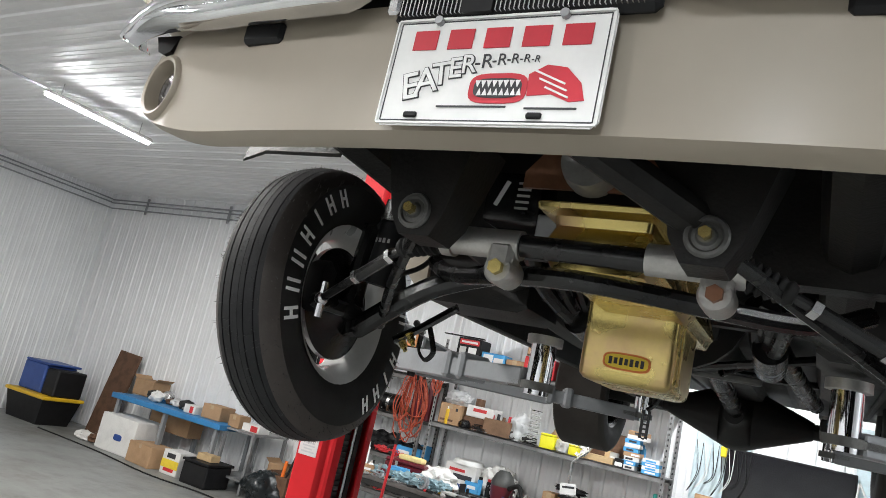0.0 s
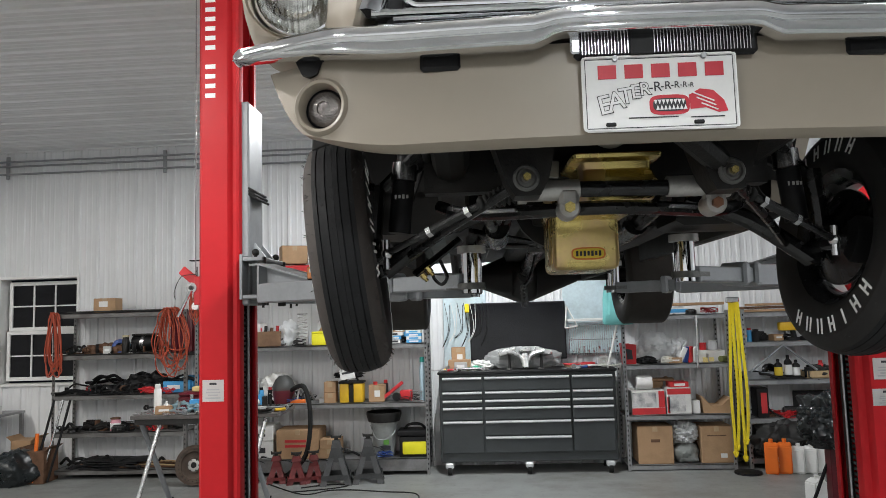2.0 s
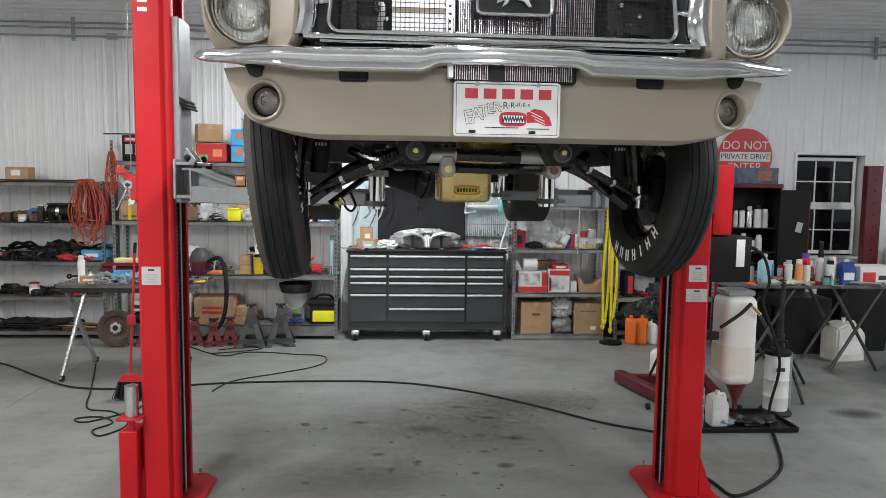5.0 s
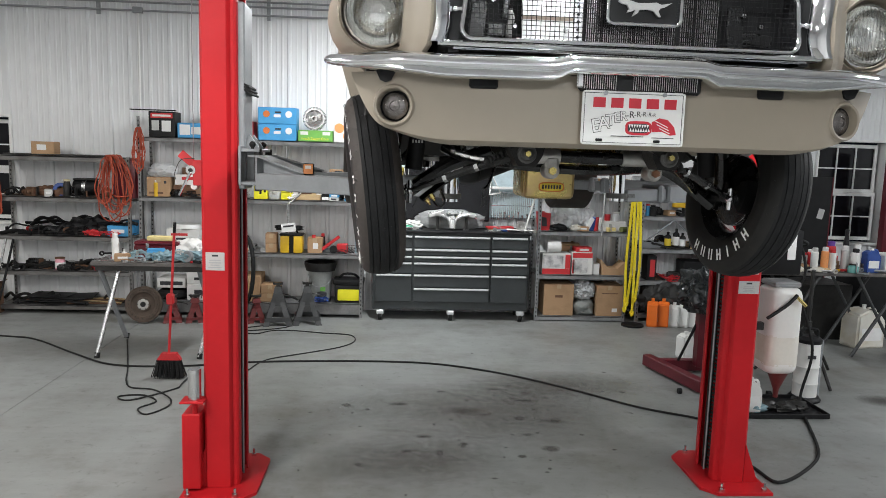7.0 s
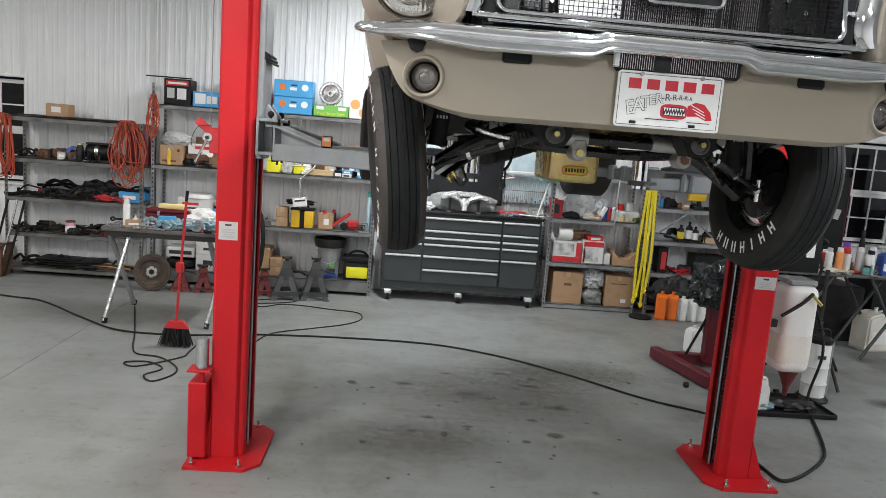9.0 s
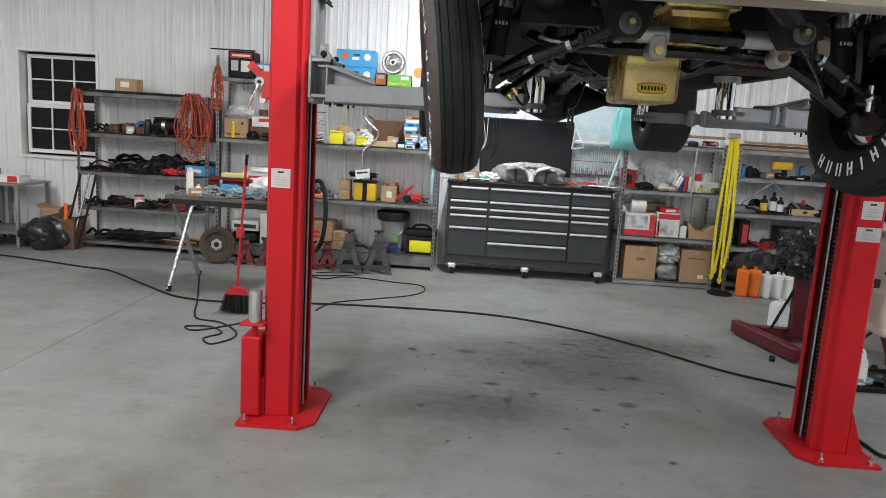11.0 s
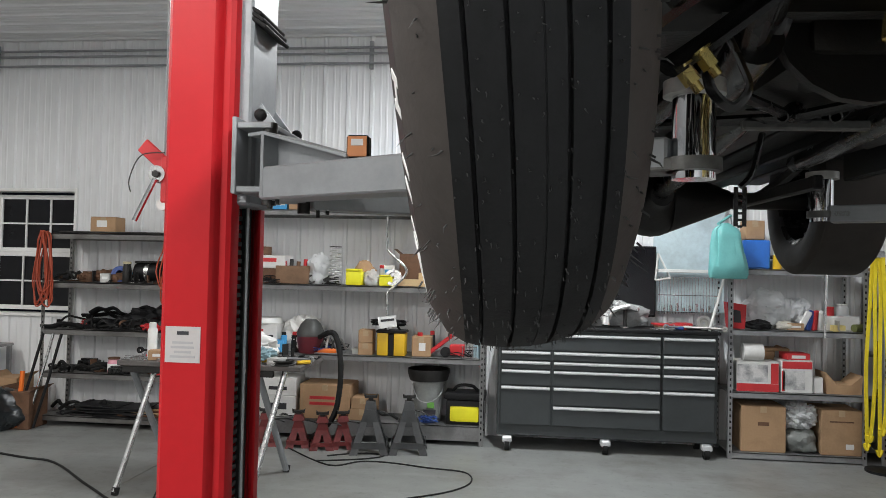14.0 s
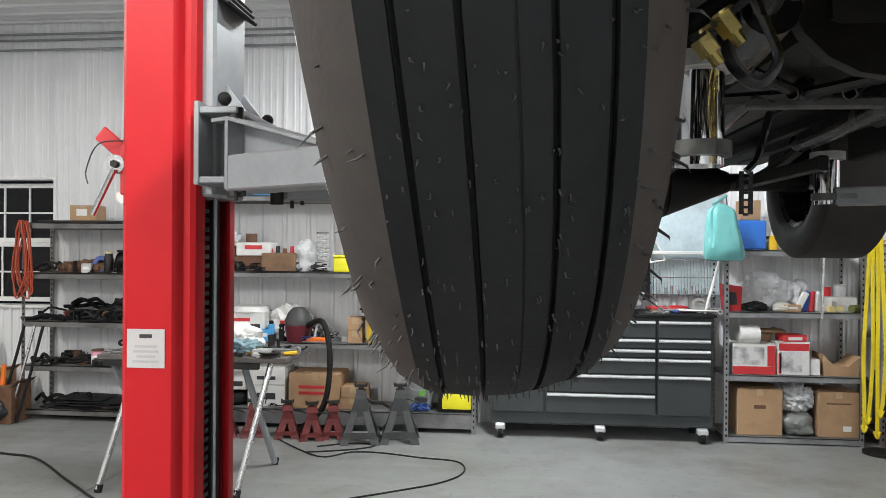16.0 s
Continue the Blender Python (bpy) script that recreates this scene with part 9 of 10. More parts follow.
def words(text, x, z, size, m, parent, y):
    cu = bpy.data.curves.new("word", "FONT")
    cu.body, cu.size, cu.align_x, cu.align_y, cu.extrude = text, size, "CENTER", "CENTER", 0.0008
    tmp = bpy.data.objects.new("word", cu)
    scene.collection.objects.link(tmp)
    me = bpy.data.meshes.new_from_object(tmp.evaluated_get(bpy.context.evaluated_depsgraph_get()))
    bpy.data.objects.remove(tmp)
    me.materials.append(m)
    ob = new("lettering", me)
    ob.parent = parent
    root = parent
    while root.parent:
        root = root.parent
    ob.matrix_basis = Matrix.Translation(Vector((x, y, z)) - ORG[root]) @ rot3(90, 0, 0).to_4x4()
    return ob


words("DO NOT", 3.58, 2.335, 0.145, M_LABEL, sg, 7.589)
words("PRIVATE DRIVE", 3.58, 2.20, 0.092, M_INK, sg, 7.5875)
words("ENTER", 3.58, 2.07, 0.145, M_LABEL, sg, 7.589)
mp = thing("maroon_rack_post", (4.97, 7.2, 0), "maroon steel channel standing before the window", "post")
part("channel", box(bmn(), (4.97, 7.2, 1.05), (0.19, 0.10, 2.10), bev=0.006), M_MAROON, mp)
for i in range(12):
    part("hole", cyl(bmn(), (4.97, 7.148, 0.4 + 0.14 * i), (4.97, 7.1495, 0.4 + 0.14 * i), 0.012, n=10), M_BLACK, mp)

# ---- eastern bench and oil gear ----
tb = thing("folding_table", (3.4, 5.9, 0), "folding table with crossed legs, crowded with cleaners", "table")
part("top", box(bmn(), (3.45, 5.95, 0.865), (1.75, 0.62, 0.03), bev=0.006), mat("worn_grey_board", (0.20, 0.19, 0.18)), tb)
for y in (5.70, 6.20):
    for a, b_ in ((2.75, 3.25), (3.25, 2.75), (3.65, 4.15), (4.15, 3.65)):
        part("leg", tube(bmn(), [(a, y + 0.02 * (a > b_), 0.015), (b_, y + 0.02 * (a > b_), 0.85)], 0.017, n=8, smooth=0), M_STANDGREY, tb)
ZT2 = 0.881
for i, (x, y, r, h, m, cap, l) in enumerate((
        (3.20, 5.75, 0.036, 0.24, M_WHITEPL, M_LABEL2, "white cleaner can with dark print"), (3.30, 5.74, 0.037, 0.25, M_ORANGEBOX, M_WHITEPL, "orange and white spray can"),
        (3.38, 5.74, 0.036, 0.23, M_WHITEPL, M_TOOLRED, "white and red spray can"), (3.42, 5.84, 0.045, 0.30, M_REDBOX, M_SKIN, "red can with a purple cap"),
        (3.55, 5.80, 0.04, 0.26, M_LABEL2, M_WHITEPL, "grey spray can"), (3.62, 5.74, 0.042, 0.24, M_WHITEPL, M_BLACK, "white bottle with a black cap"), (3.70, 5.84, 0.04, 0.27, M_WHITEPL, M_WHITEPL, "white spray can"), (2.86, 5.86, 0.04, 0.20, M_LABEL2, M_BLACK, "grey can"))):
    can(x, y, ZT2, r, h, m, l + " on the folding table", cap)
bottle(2.96, 5.76, ZT2, 0.065, 0.30, mat("blue_tinted_plastic", (0.36, 0.60, 0.68), 0.25, 0, 0.1, 4), "spray bottle of blue cleaner on the folding table", M_WHITEPL, 0.3)
jug(3.80, 5.76, ZT2, 0.15, 0.10, 0.25, M_BLUEPL, "dark blue fluid jug on the folding table", M_WHITEPL, 0, "table jugs")
for i in range(4):
    blob("work_glove", 3.02 + 0.09 * i, 5.70 + 0.03 * (i % 2), ZT2, 0.15, 0.10, 0.055, (M_MILKY, M_BLACK, M_MILKY, M_WOOD)[i], "crumpled tan work glove on the folding table", "glove", 110 + i, 0.45, 9, "gloves", 3)
blob("green_rag", 3.12, 5.84, ZT2, 0.15, 0.1, 0.06, mat("lime_cloth", (0.30, 0.52, 0.07), 0.8), "lime green cloth on the folding table", "rag", 116, 0.4, 9)
bottle(3.58, 5.70, ZT2, 0.05, 0.09, mat("teal_glass", (0.12, 0.32, 0.30), 0.2), "squat teal jar on the folding table", M_BLACK, 0.7, name="jar", cat="jar")
bottle(3.60, 5.88, ZT2, 0.028, 0.42, M_BLACK, "tall black bottle on the folding table", M_BLACK, 0.6)
for x, z, l in ((4.0, 0.881, "white and red product carton"),):
    carton(3.92, 4.30, 5.72, 5.98, 0.881, 1.06, l + " on the folding table", M_WHITEBOX, tape=False, prints=[(-0.25, 0.4, 0.35, 0.6, M_REDBOX), (0.2, 0.4, 0.4, 0.25, M_INK)])
# black boxes added to fill the dark area beneath and behind
carton(2.95, 3.45, 6.5, 6.9, 0.0, 0.55, "plain black box behind the folding table", M_BLACK, tape=False)
carton(3.5, 4.1, 6.45, 6.95, 0.0, 0.62, "plain dark box behind the folding table", M_DARKSTEEL, tape=False)
carton(4.3, 4.85, 6.6, 7.1, 0.0, 0.7, "plain dark box right of the folding table", M_BLACK, tape=False)
jug(4.09, 6.20, 0.0, 0.36, 0.26, 0.46, M_MILKY, "large milky fluid container on the floor", M_WHITEPL, 10, "large jugs")
bench2 = thing("side_bench", (4.9, 5.1, 0), "low bench with bright tube legs and folded white rags", "bench")
part("top", box(bmn(), (4.75, 5.15, 0.60), (1.3, 0.6, 0.03), bev=0.005), M_DARKSTEEL, bench2)
for x in (4.18, 5.3):
    part("leg", tube(bmn(), [(x + 0.02, 4.9, 0.59), (x + 0.14, 4.82, 0.30), (x + 0.26, 4.75, 0.012)], 0.022, n=8), M_SILVER, bench2)
    part("leg", tube(bmn(), [(x + 0.02, 5.4, 0.59), (x + 0.1, 5.45, 0.012)], 0.022, n=8), M_SILVER, bench2)
for i in range(3):
    blob("white_rag", 4.35 + 0.25 * i, 5.05, 0.617, 0.3, 0.2, 0.08, M_WHITEBOX, "folded white rag on the low bench", "rag", 120 + i, 0.3, 7, "rags", 3)
pr = thing("black_equipment", (5.55, 6.9, 0), "black hooded machine on a dark cabinet", "machine")
part("cabinet", box(bmn(), (5.5, 6.9, 0.5), (0.6, 0.5, 1.0), bev=0.01), M_BLACK, pr)
part("hood", prism(bmn(), [(-0.3, 0.0), (0.3, 0.0), (0.3, 0.30), (0.05, 0.32), (-0.3, 0.22)], Matrix(((1, 0, 0, 5.55), (0, 0, 1, 6.7), (0, 1, 0, 1.05), (0, 0, 0, 1))), 0.4), M_BLACK, pr)
part("neck", cyl(bmn(), (5.5, 6.9, 1.0), (5.5, 6.9, 1.08), 0.05), M_BLACK, pr)

# engine stand under black film
es = thing("engine_stand", (1.7, 4.9, 0), "maroon engine stand with a part wrapped in black film", "engine stand")
part("leg", box(bmn(), (1.50, 4.93, 0.07), (0.09, 0.85, 0.10), rot=rz(14), bev=0.006), M_MAROON, es)
part("leg", box(bmn(), (2.08, 4.90, 0.07), (0.09, 0.9, 0.10), rot=rz(-10), bev=0.006), M_MAROON, es)
part("cross_bar", box(bmn(), (1.78, 5.18, 0.07), (0.62, 0.09, 0.098), bev=0.006), M_MAROON, es)
part("upright", box(bmn(), (1.80, 5.08, 0.36), (0.10, 0.10, 0.55), bev=0.006), M_MAROON, es)
for x in (1.62, 1.98):
    part("strut", tube(bmn(), [(x, 5.15, 0.10), (1.80, 5.1, 0.58)], 0.013, n=8, smooth=0), M_BLACK, es)
for x, y in ((1.41, 4.55), (1.62, 5.3), (2.16, 4.5), (2.0, 5.3)):
    part("caster", cyl(bmn(), (x - 0.015, y, 0.025), (x + 0.015, y, 0.025), 0.025, n=14), M_BLACK, es)
blob("wrapped_engine", 1.80, 5.06, 0.60, 0.44, 0.42, 0.42, M_DARKBAG, "engine part wrapped in black plastic film", "engine", 130, 0.42, 9, sub=5)
jug(1.90, 5.65, 0.0, 0.15, 0.13, 0.27, M_WHITEPL, "white fluid jug on the floor", M_WHITEPL, 20)

# milky oil tank on legs with a red funnel
M_TANK = mat("white_tank_plastic", (0.74, 0.735, 0.71), 0.38, 0, 0.05, 5)
TX, TY = 1.52, 3.32
tk = thing("oil_tank", (TX, TY, 0), "tall milky plastic oil tank with a red funnel below", "tank")
part("tank", box(bmn(), (TX, TY, 0.87), (0.22, 0.24, 0.58), bev=0.075, seg=5), M_TANK, tk)
part("oil", box(bmn(), (TX, TY, 0.745), (0.2215, 0.2415, 0.30), bev=0.074, seg=5), M_MILKY, tk, "yellowed lower half where oil stands")
part("rim", box(bmn(), (TX, TY, 1.175), (0.18, 0.18, 0.035), bev=0.008), M_CONDUIT, tk)
part("funnel", lathe(bmn(), [(0.014, 0.40), (0.02, 0.46), (0.066, 0.575), (0.070, 0.58)], Matrix.Translation((TX + 0.03, TY, 0)), 20), M_STANDRED, tk)
part("bracket", box(bmn(), (1.26, TY - 0.06, 0.90), (0.26, 0.04, 0.05), bev=0.004), M_DARKSTEEL, tk)
part("bracket", box(bmn(), (1.13, 3.20, 0.90), (0.03, 0.14, 0.08), bev=0.004), M_DARKSTEEL, tk)
part("hose", tube(bmn(), [(TX - 0.18, TY - 0.2, 0.98), (TX - 0.05, TY - 0.18, 1.06), (TX + 0.03, TY - 0.15, 1.12)], 0.011, n=8), M_BLACKRUB, tk)
part("fitting", cyl(bmn(), (TX + 0.02, TY - 0.15, 1.12), (TX + 0.10, TY - 0.14, 1.05), 0.011, n=8), M_GOLD, tk)
tr = thing("drip_tray", (1.95, 4.15, 0), "black plastic drip tray holding tools and rags", "tray")
part("base", box(bmn(), (1.97, 4.2, 0.008), (0.80, 0.46, 0.012), bev=0.003), M_BLACK, tr)
for c, s in (((1.97, 3.97, 0.024), (0.80, 0.012, 0.035)), ((1.97, 4.43, 0.024), (0.80, 0.012, 0.035)), ((1.57, 4.2, 0.024), (0.012, 0.45, 0.035)), ((2.37, 4.2, 0.024), (0.012, 0.45, 0.035))):
    part("rim", box(bmn(), c, s, bev=0.003), M_BLACK, tr)
jug(1.80, 4.12, 0.016, 0.14, 0.12, 0.27, M_WHITEPL, "white jug standing in a drip tray", M_WHITEPL, 0)
solo("silver_cylinder", cyl(bmn(), (1.63, 4.05, 0.016), (1.63, 4.05, 0.33), 0.035, n=18), M_SILVER, "bright ribbed cylinder standing in a drip tray", "cylinder", (1.63, 4.05, 0.016))
for i in range(4):
    blob("oily_rag", 1.85 + 0.12 * i, 4.12 + 0.05 * (i % 2), 0.016, 0.16, 0.13, 0.07, M_RAG if i == 0 else M_DARKSTEEL, "oily rag in a drip tray", "rag", 140 + i, 0.5, 9, "rags", 3)
EX, EY = 2.43, 4.44
ex = thing("fluid_extractor", (EX, EY, 0), "white barrel fluid extractor with black base and handle", "pump")
m_ = Matrix.Translation((EX, EY, 0))
part("base", lathe(bmn(), [(0, 0), (0.125, 0), (0.13, 0.015), (0.11, 0.04), (0, 0.04)], m_, 24), M_BLACK, ex)
part("barrel", lathe(bmn(), [(0, 0.04), (0.094, 0.04), (0.094, 0.14), (0.099, 0.15), (0.094, 0.16), (0.094, 0.28), (0.099, 0.29), (0.094, 0.30), (0.094, 0.50), (0, 0.50)], m_, 26), M_WHITEPL, ex)
part("head", lathe(bmn(), [(0.10, 0.49), (0.105, 0.52), (0.07, 0.545), (0, 0.545)], m_, 24), M_BLACK, ex)
part("handle", tube(bmn(), [(EX - 0.07, EY, 0.53), (EX - 0.06, EY, 0.595), (EX + 0.06, EY, 0.595), (EX + 0.07, EY, 0.53)], 0.012, n=8), M_BLACK, ex)
part("label", box(bmn(), (EX - 0.02, EY - 0.097, 0.385), (0.07, 0.004, 0.03)), M_INK, ex)
part("pump_rod", cyl(bmn(), (EX + 0.115, EY + 0.02, 0.02), (EX + 0.115, EY + 0.02, 0.50), 0.022, n=12), M_GREY, ex)
solo("extractor_hose", tube(bmn(), [(1.16, 3.16, 0.25), (1.22, 3.14, 0.08), (1.32, 3.05, 0.012), (1.365, 2.87, 0.012), (1.615, 3.02, 0.012), (1.88, 3.30, 0.012), (2.10, 3.79, 0.012), (2.22, 4.12, 0.03), (2.26, 4.20, 0.14), (2.32, 4.2, 0.44), (2.27, 4.2, 0.67), (2.16, 4.2, 0.95), (2.20, 4.2, 1.12), (2.13, 4.2, 1.33), (1.9, 4.1, 1.40), (1.5, 3.4, 1.42)], 0.011, n=8), M_BLACKRUB, "black hose running from the lift post up to the power unit", "hose", (1.36, 3.0, 0))
tp = thing("tripod", (2.75, 5.0, 0), "dark steel tripod stand with splayed legs", "stand")
for a in (30, 150, 270):
    part("leg", cyl(bmn(), (2.78, 5.05, 0.5), (2.78 + 0.42 * math.cos(radians(a)), 5.05 + 0.42 * math.sin(radians(a)), 0.012), 0.014, n=8), M_DARKSTEEL, tp)
part("mast", cyl(bmn(), (2.78, 5.05, 0.3), (2.78, 5.05, 1.0), 0.018, n=10), M_DARKSTEEL, tp)
part("collar", cyl(bmn(), (2.78, 5.05, 0.45), (2.78, 5.05, 0.53), 0.03, n=10), M_DARKSTEEL, tp)
# lift power unit on the eastern post
pu = thing("power_unit", (1.28, 2.98, 1.25), "red and black hydraulic power unit on the lift post", "power unit")
part("motor", box(bmn(), (1.225, 2.99, 1.77), (0.12, 0.2, 0.42), bev=0.02, seg=2), M_RED, pu)
part("tank", box(bmn(), (1.275, 2.99, 1.42), (0.26, 0.22, 0.27), bev=0.015, seg=2), M_BLACK, pu)
part("label", box(bmn(), (1.335, 2.878, 1.46), (0.05, 0.003, 0.16)), M_LABEL, pu)
part("hose", tube(bmn(), [(1.40, 2.95, 1.50), (1.47, 2.95, 1.47), (1.50, 3.15, 1.43), (1.50, 3.42, 1.42)], 0.010, n=8), M_BLACKRUB, pu)
pu.location += EAST

# ---- western end: bench and stored things ----
bw = thing("blue_bench", (-7.6, 7.1, 0), "blue-topped steel bench along the wall, loaded with parts", "workbench")
part("top", box(bmn(), (-7.55, 7.15, 0.69), (2.1, 0.75, 0.07), bev=0.008), M_BENCHBLUE, bw)
for x in (-8.5, -7.55, -6.6):
    for y in (6.85, 7.45):
        part("leg", box(bmn(), (x, y, 0.33), (0.05, 0.05, 0.655)), M_GREY, bw)
sr = thing("side_rack", (-6.28, 7.2, 0), "grey two-tier steel rack beside the bench", "rack")
for x in (-6.52, -6.06):
    for y in (6.92, 7.5):
        part("post", box(bmn(), (x, y, 0.35), (0.035, 0.035, 0.70)), M_SHELF, sr)
for z in (0.16, 0.70):
    part("shelf", box(bmn(), (-6.29, 7.21, z), (0.52, 0.62, 0.025)), M_SHELF, sr)
carton(-6.56, -6.38, 6.95, 7.15, 0.714, 0.86, "brown carton on the side rack")
carton(-6.36, -6.08, 7.0, 7.2, 0.714, 0.80, "flat white and red box on the side rack", M_WHITEBOX, tape=False, prints=[(0.2, 0.5, 0.4, 0.8, M_REDBOX)])
blob("black_sack", -5.78, 6.98, 0.0, 0.5, 0.45, 0.38, M_DARKBAG, "black plastic sack of scrap on the floor", "bag", 150, 0.35, 5)
carton(-5.98, -5.75, 7.2, 7.45, 0.0, 0.42, "open brown carton behind a black sack", open_=True)
carton(-5.68, -5.46, 6.98, 7.25, 0.0, 0.34, "dark carton on the floor", M_RUST, tape=False, open_=True)
bw1 = thing("black_crate", (-6.5, 6.75, 0), "black plastic crate on the floor", "crate")
part("body", box(bmn(), (-6.52, 6.78, 0.13), (0.42, 0.4, 0.26), bev=0.015), M_BLACK, bw1)
part("rim", box(bmn(), (-6.52, 6.78, 0.27), (0.45, 0.43, 0.03), bev=0.008), M_BLACK, bw1)
carton(-6.66, -6.42, 6.7, 6.85, 0.287, 0.36, "small pine-coloured box on a crate", M_WOOD, tape=False)
carton(-7.18, -6.88, 6.66, 6.92, 0.0, 0.28, "white and yellow carton on the floor", M_WHITEBOX, tape=False, prints=[(0, 0.45, 1.0, 0.35, M_YPRINT), (0, 0.8, 0.5, 0.2, M_INK), (0, 0.2, 0.6, 0.14, M_REDBOX)])
carton(-7.78, -7.28, 6.60, 6.95, 0.0, 0.25, "brown carton on the floor", turn=-6)
c = carton(-8.55, -7.82, 6.7, 7.15, 0.0, 0.46, "large white carton on the floor", M_WHITEBOX, tape=False)
part("oval_print", prism(bmn(), pill(0.16, 0.08), Matrix(((1, 0, 0, 0.05), (0, 0, -1, -0.226), (0, 1, 0, 0.2), (0, 0, 0, 1))), 0.002), M_BLUEPL, c)
carton(-8.75, -8.35, 7.2, 7.5, 0.727, 0.95, "open brown carton on the bench", open_=True)
carton(-8.3, -7.5, 7.25, 7.5, 0.36, 0.62, "brown carton under the bench")
rnd = random.Random(5)
for i in range(12):
    x = -8.25 + 0.13 * i
    m = (M_DARKSTEEL, M_SILVER, M_WHITEBOX, M_RUST, M_LABEL2, M_CARD)[i % 6]
    blob("bench_part", x, 7.15 + rnd.uniform(-0.15, 0.15), 0.727, rnd.uniform(0.12, 0.28), 0.16, rnd.uniform(0.06, 0.16), m, "loose part lying on the blue bench", "car part", 160 + i, 0.45, 8, "bench parts", 3)
carton(-7.05, -6.72, 6.95, 7.2, 0.727, 0.90, "brown carton on the blue bench")
carton(-7.32, -7.12, 6.9, 7.1, 0.727, 0.83, "small white and red box on the blue bench", M_WHITEBOX, tape=False, prints=[(0.2, 0.5, 0.3, 0.8, M_REDBOX)])
solo("leaning_board", box(bmn(), (-9.35, 7.38, 0.62), (0.48, 0.05, 1.24), rot=rot3(-7, 3, 0), bev=0.008), M_BARK, "dark brown weathered board leaning on the wall", "wood", (-9.35, 7.3, 0))
tt = thing("storage_tote", (-10.2, 6.9, 0), "black storage tote with a yellow lid", "tote")
part("body", loft(bmn(), [[(-10.6, 6.65, 0), (-9.85, 6.65, 0), (-9.85, 7.15, 0), (-10.6, 7.15, 0)], [(-10.68, 6.6, 0.36), (-9.77, 6.6, 0.36), (-9.77, 7.2, 0.36), (-10.68, 7.2, 0.36)]]), M_BLACK, tt)
part("lid", box(bmn(), (-10.22, 6.9, 0.385), (0.98, 0.66, 0.05), bev=0.012), M_YELLOW, tt)
bb = thing("blue_tote", (-10.2, 6.95, 0.41), "blue storage bin with a dark panel on a tote", "tote")
part("body", box(bmn(), (-10.35, 6.95, 0.62), (0.55, 0.5, 0.41), bev=0.02), M_BLUEPL, bb)
part("panel", box(bmn(), (-9.92, 6.95, 0.60), (0.30, 0.46, 0.38), bev=0.02), M_BLACK, bb)
part("lid", box(bmn(), (-10.3, 6.95, 0.84), (0.6, 0.52, 0.03), bev=0.008), M_BLUEPL, bb)
for i in range(3):
    blob("floor_clutter", -9.0 + 0.2 * i, 6.85 + 0.05 * i, 0.0, 0.26, 0.2, 0.13, (M_WHITEBOX, M_RUST, M_LABEL2)[i], "small crumpled scrap on the floor", "scrap", 180 + i, 0.5, 8, "scraps", 3)
# small meter on the lift arm, with its strap
am = thing("angle_gauge", (-1.46, 2.625, 1.84), "small orange and black angle gauge on the lift arm", "gauge")
part("body", box(bmn(), (-1.461, 2.625, 1.846), (0.056, 0.035, 0.06), bev=0.005), M_BLACK, am)
part("face", box(bmn(), (-1.461, 2.606, 1.847), (0.048, 0.003, 0.05), bev=0.001), mat("orange_face", (0.55, 0.20, 0.06), 0.4), am)
part("display", box(bmn(), (-1.461, 2.604, 1.857), (0.03, 0.002, 0.016)), M_LABEL2, am)

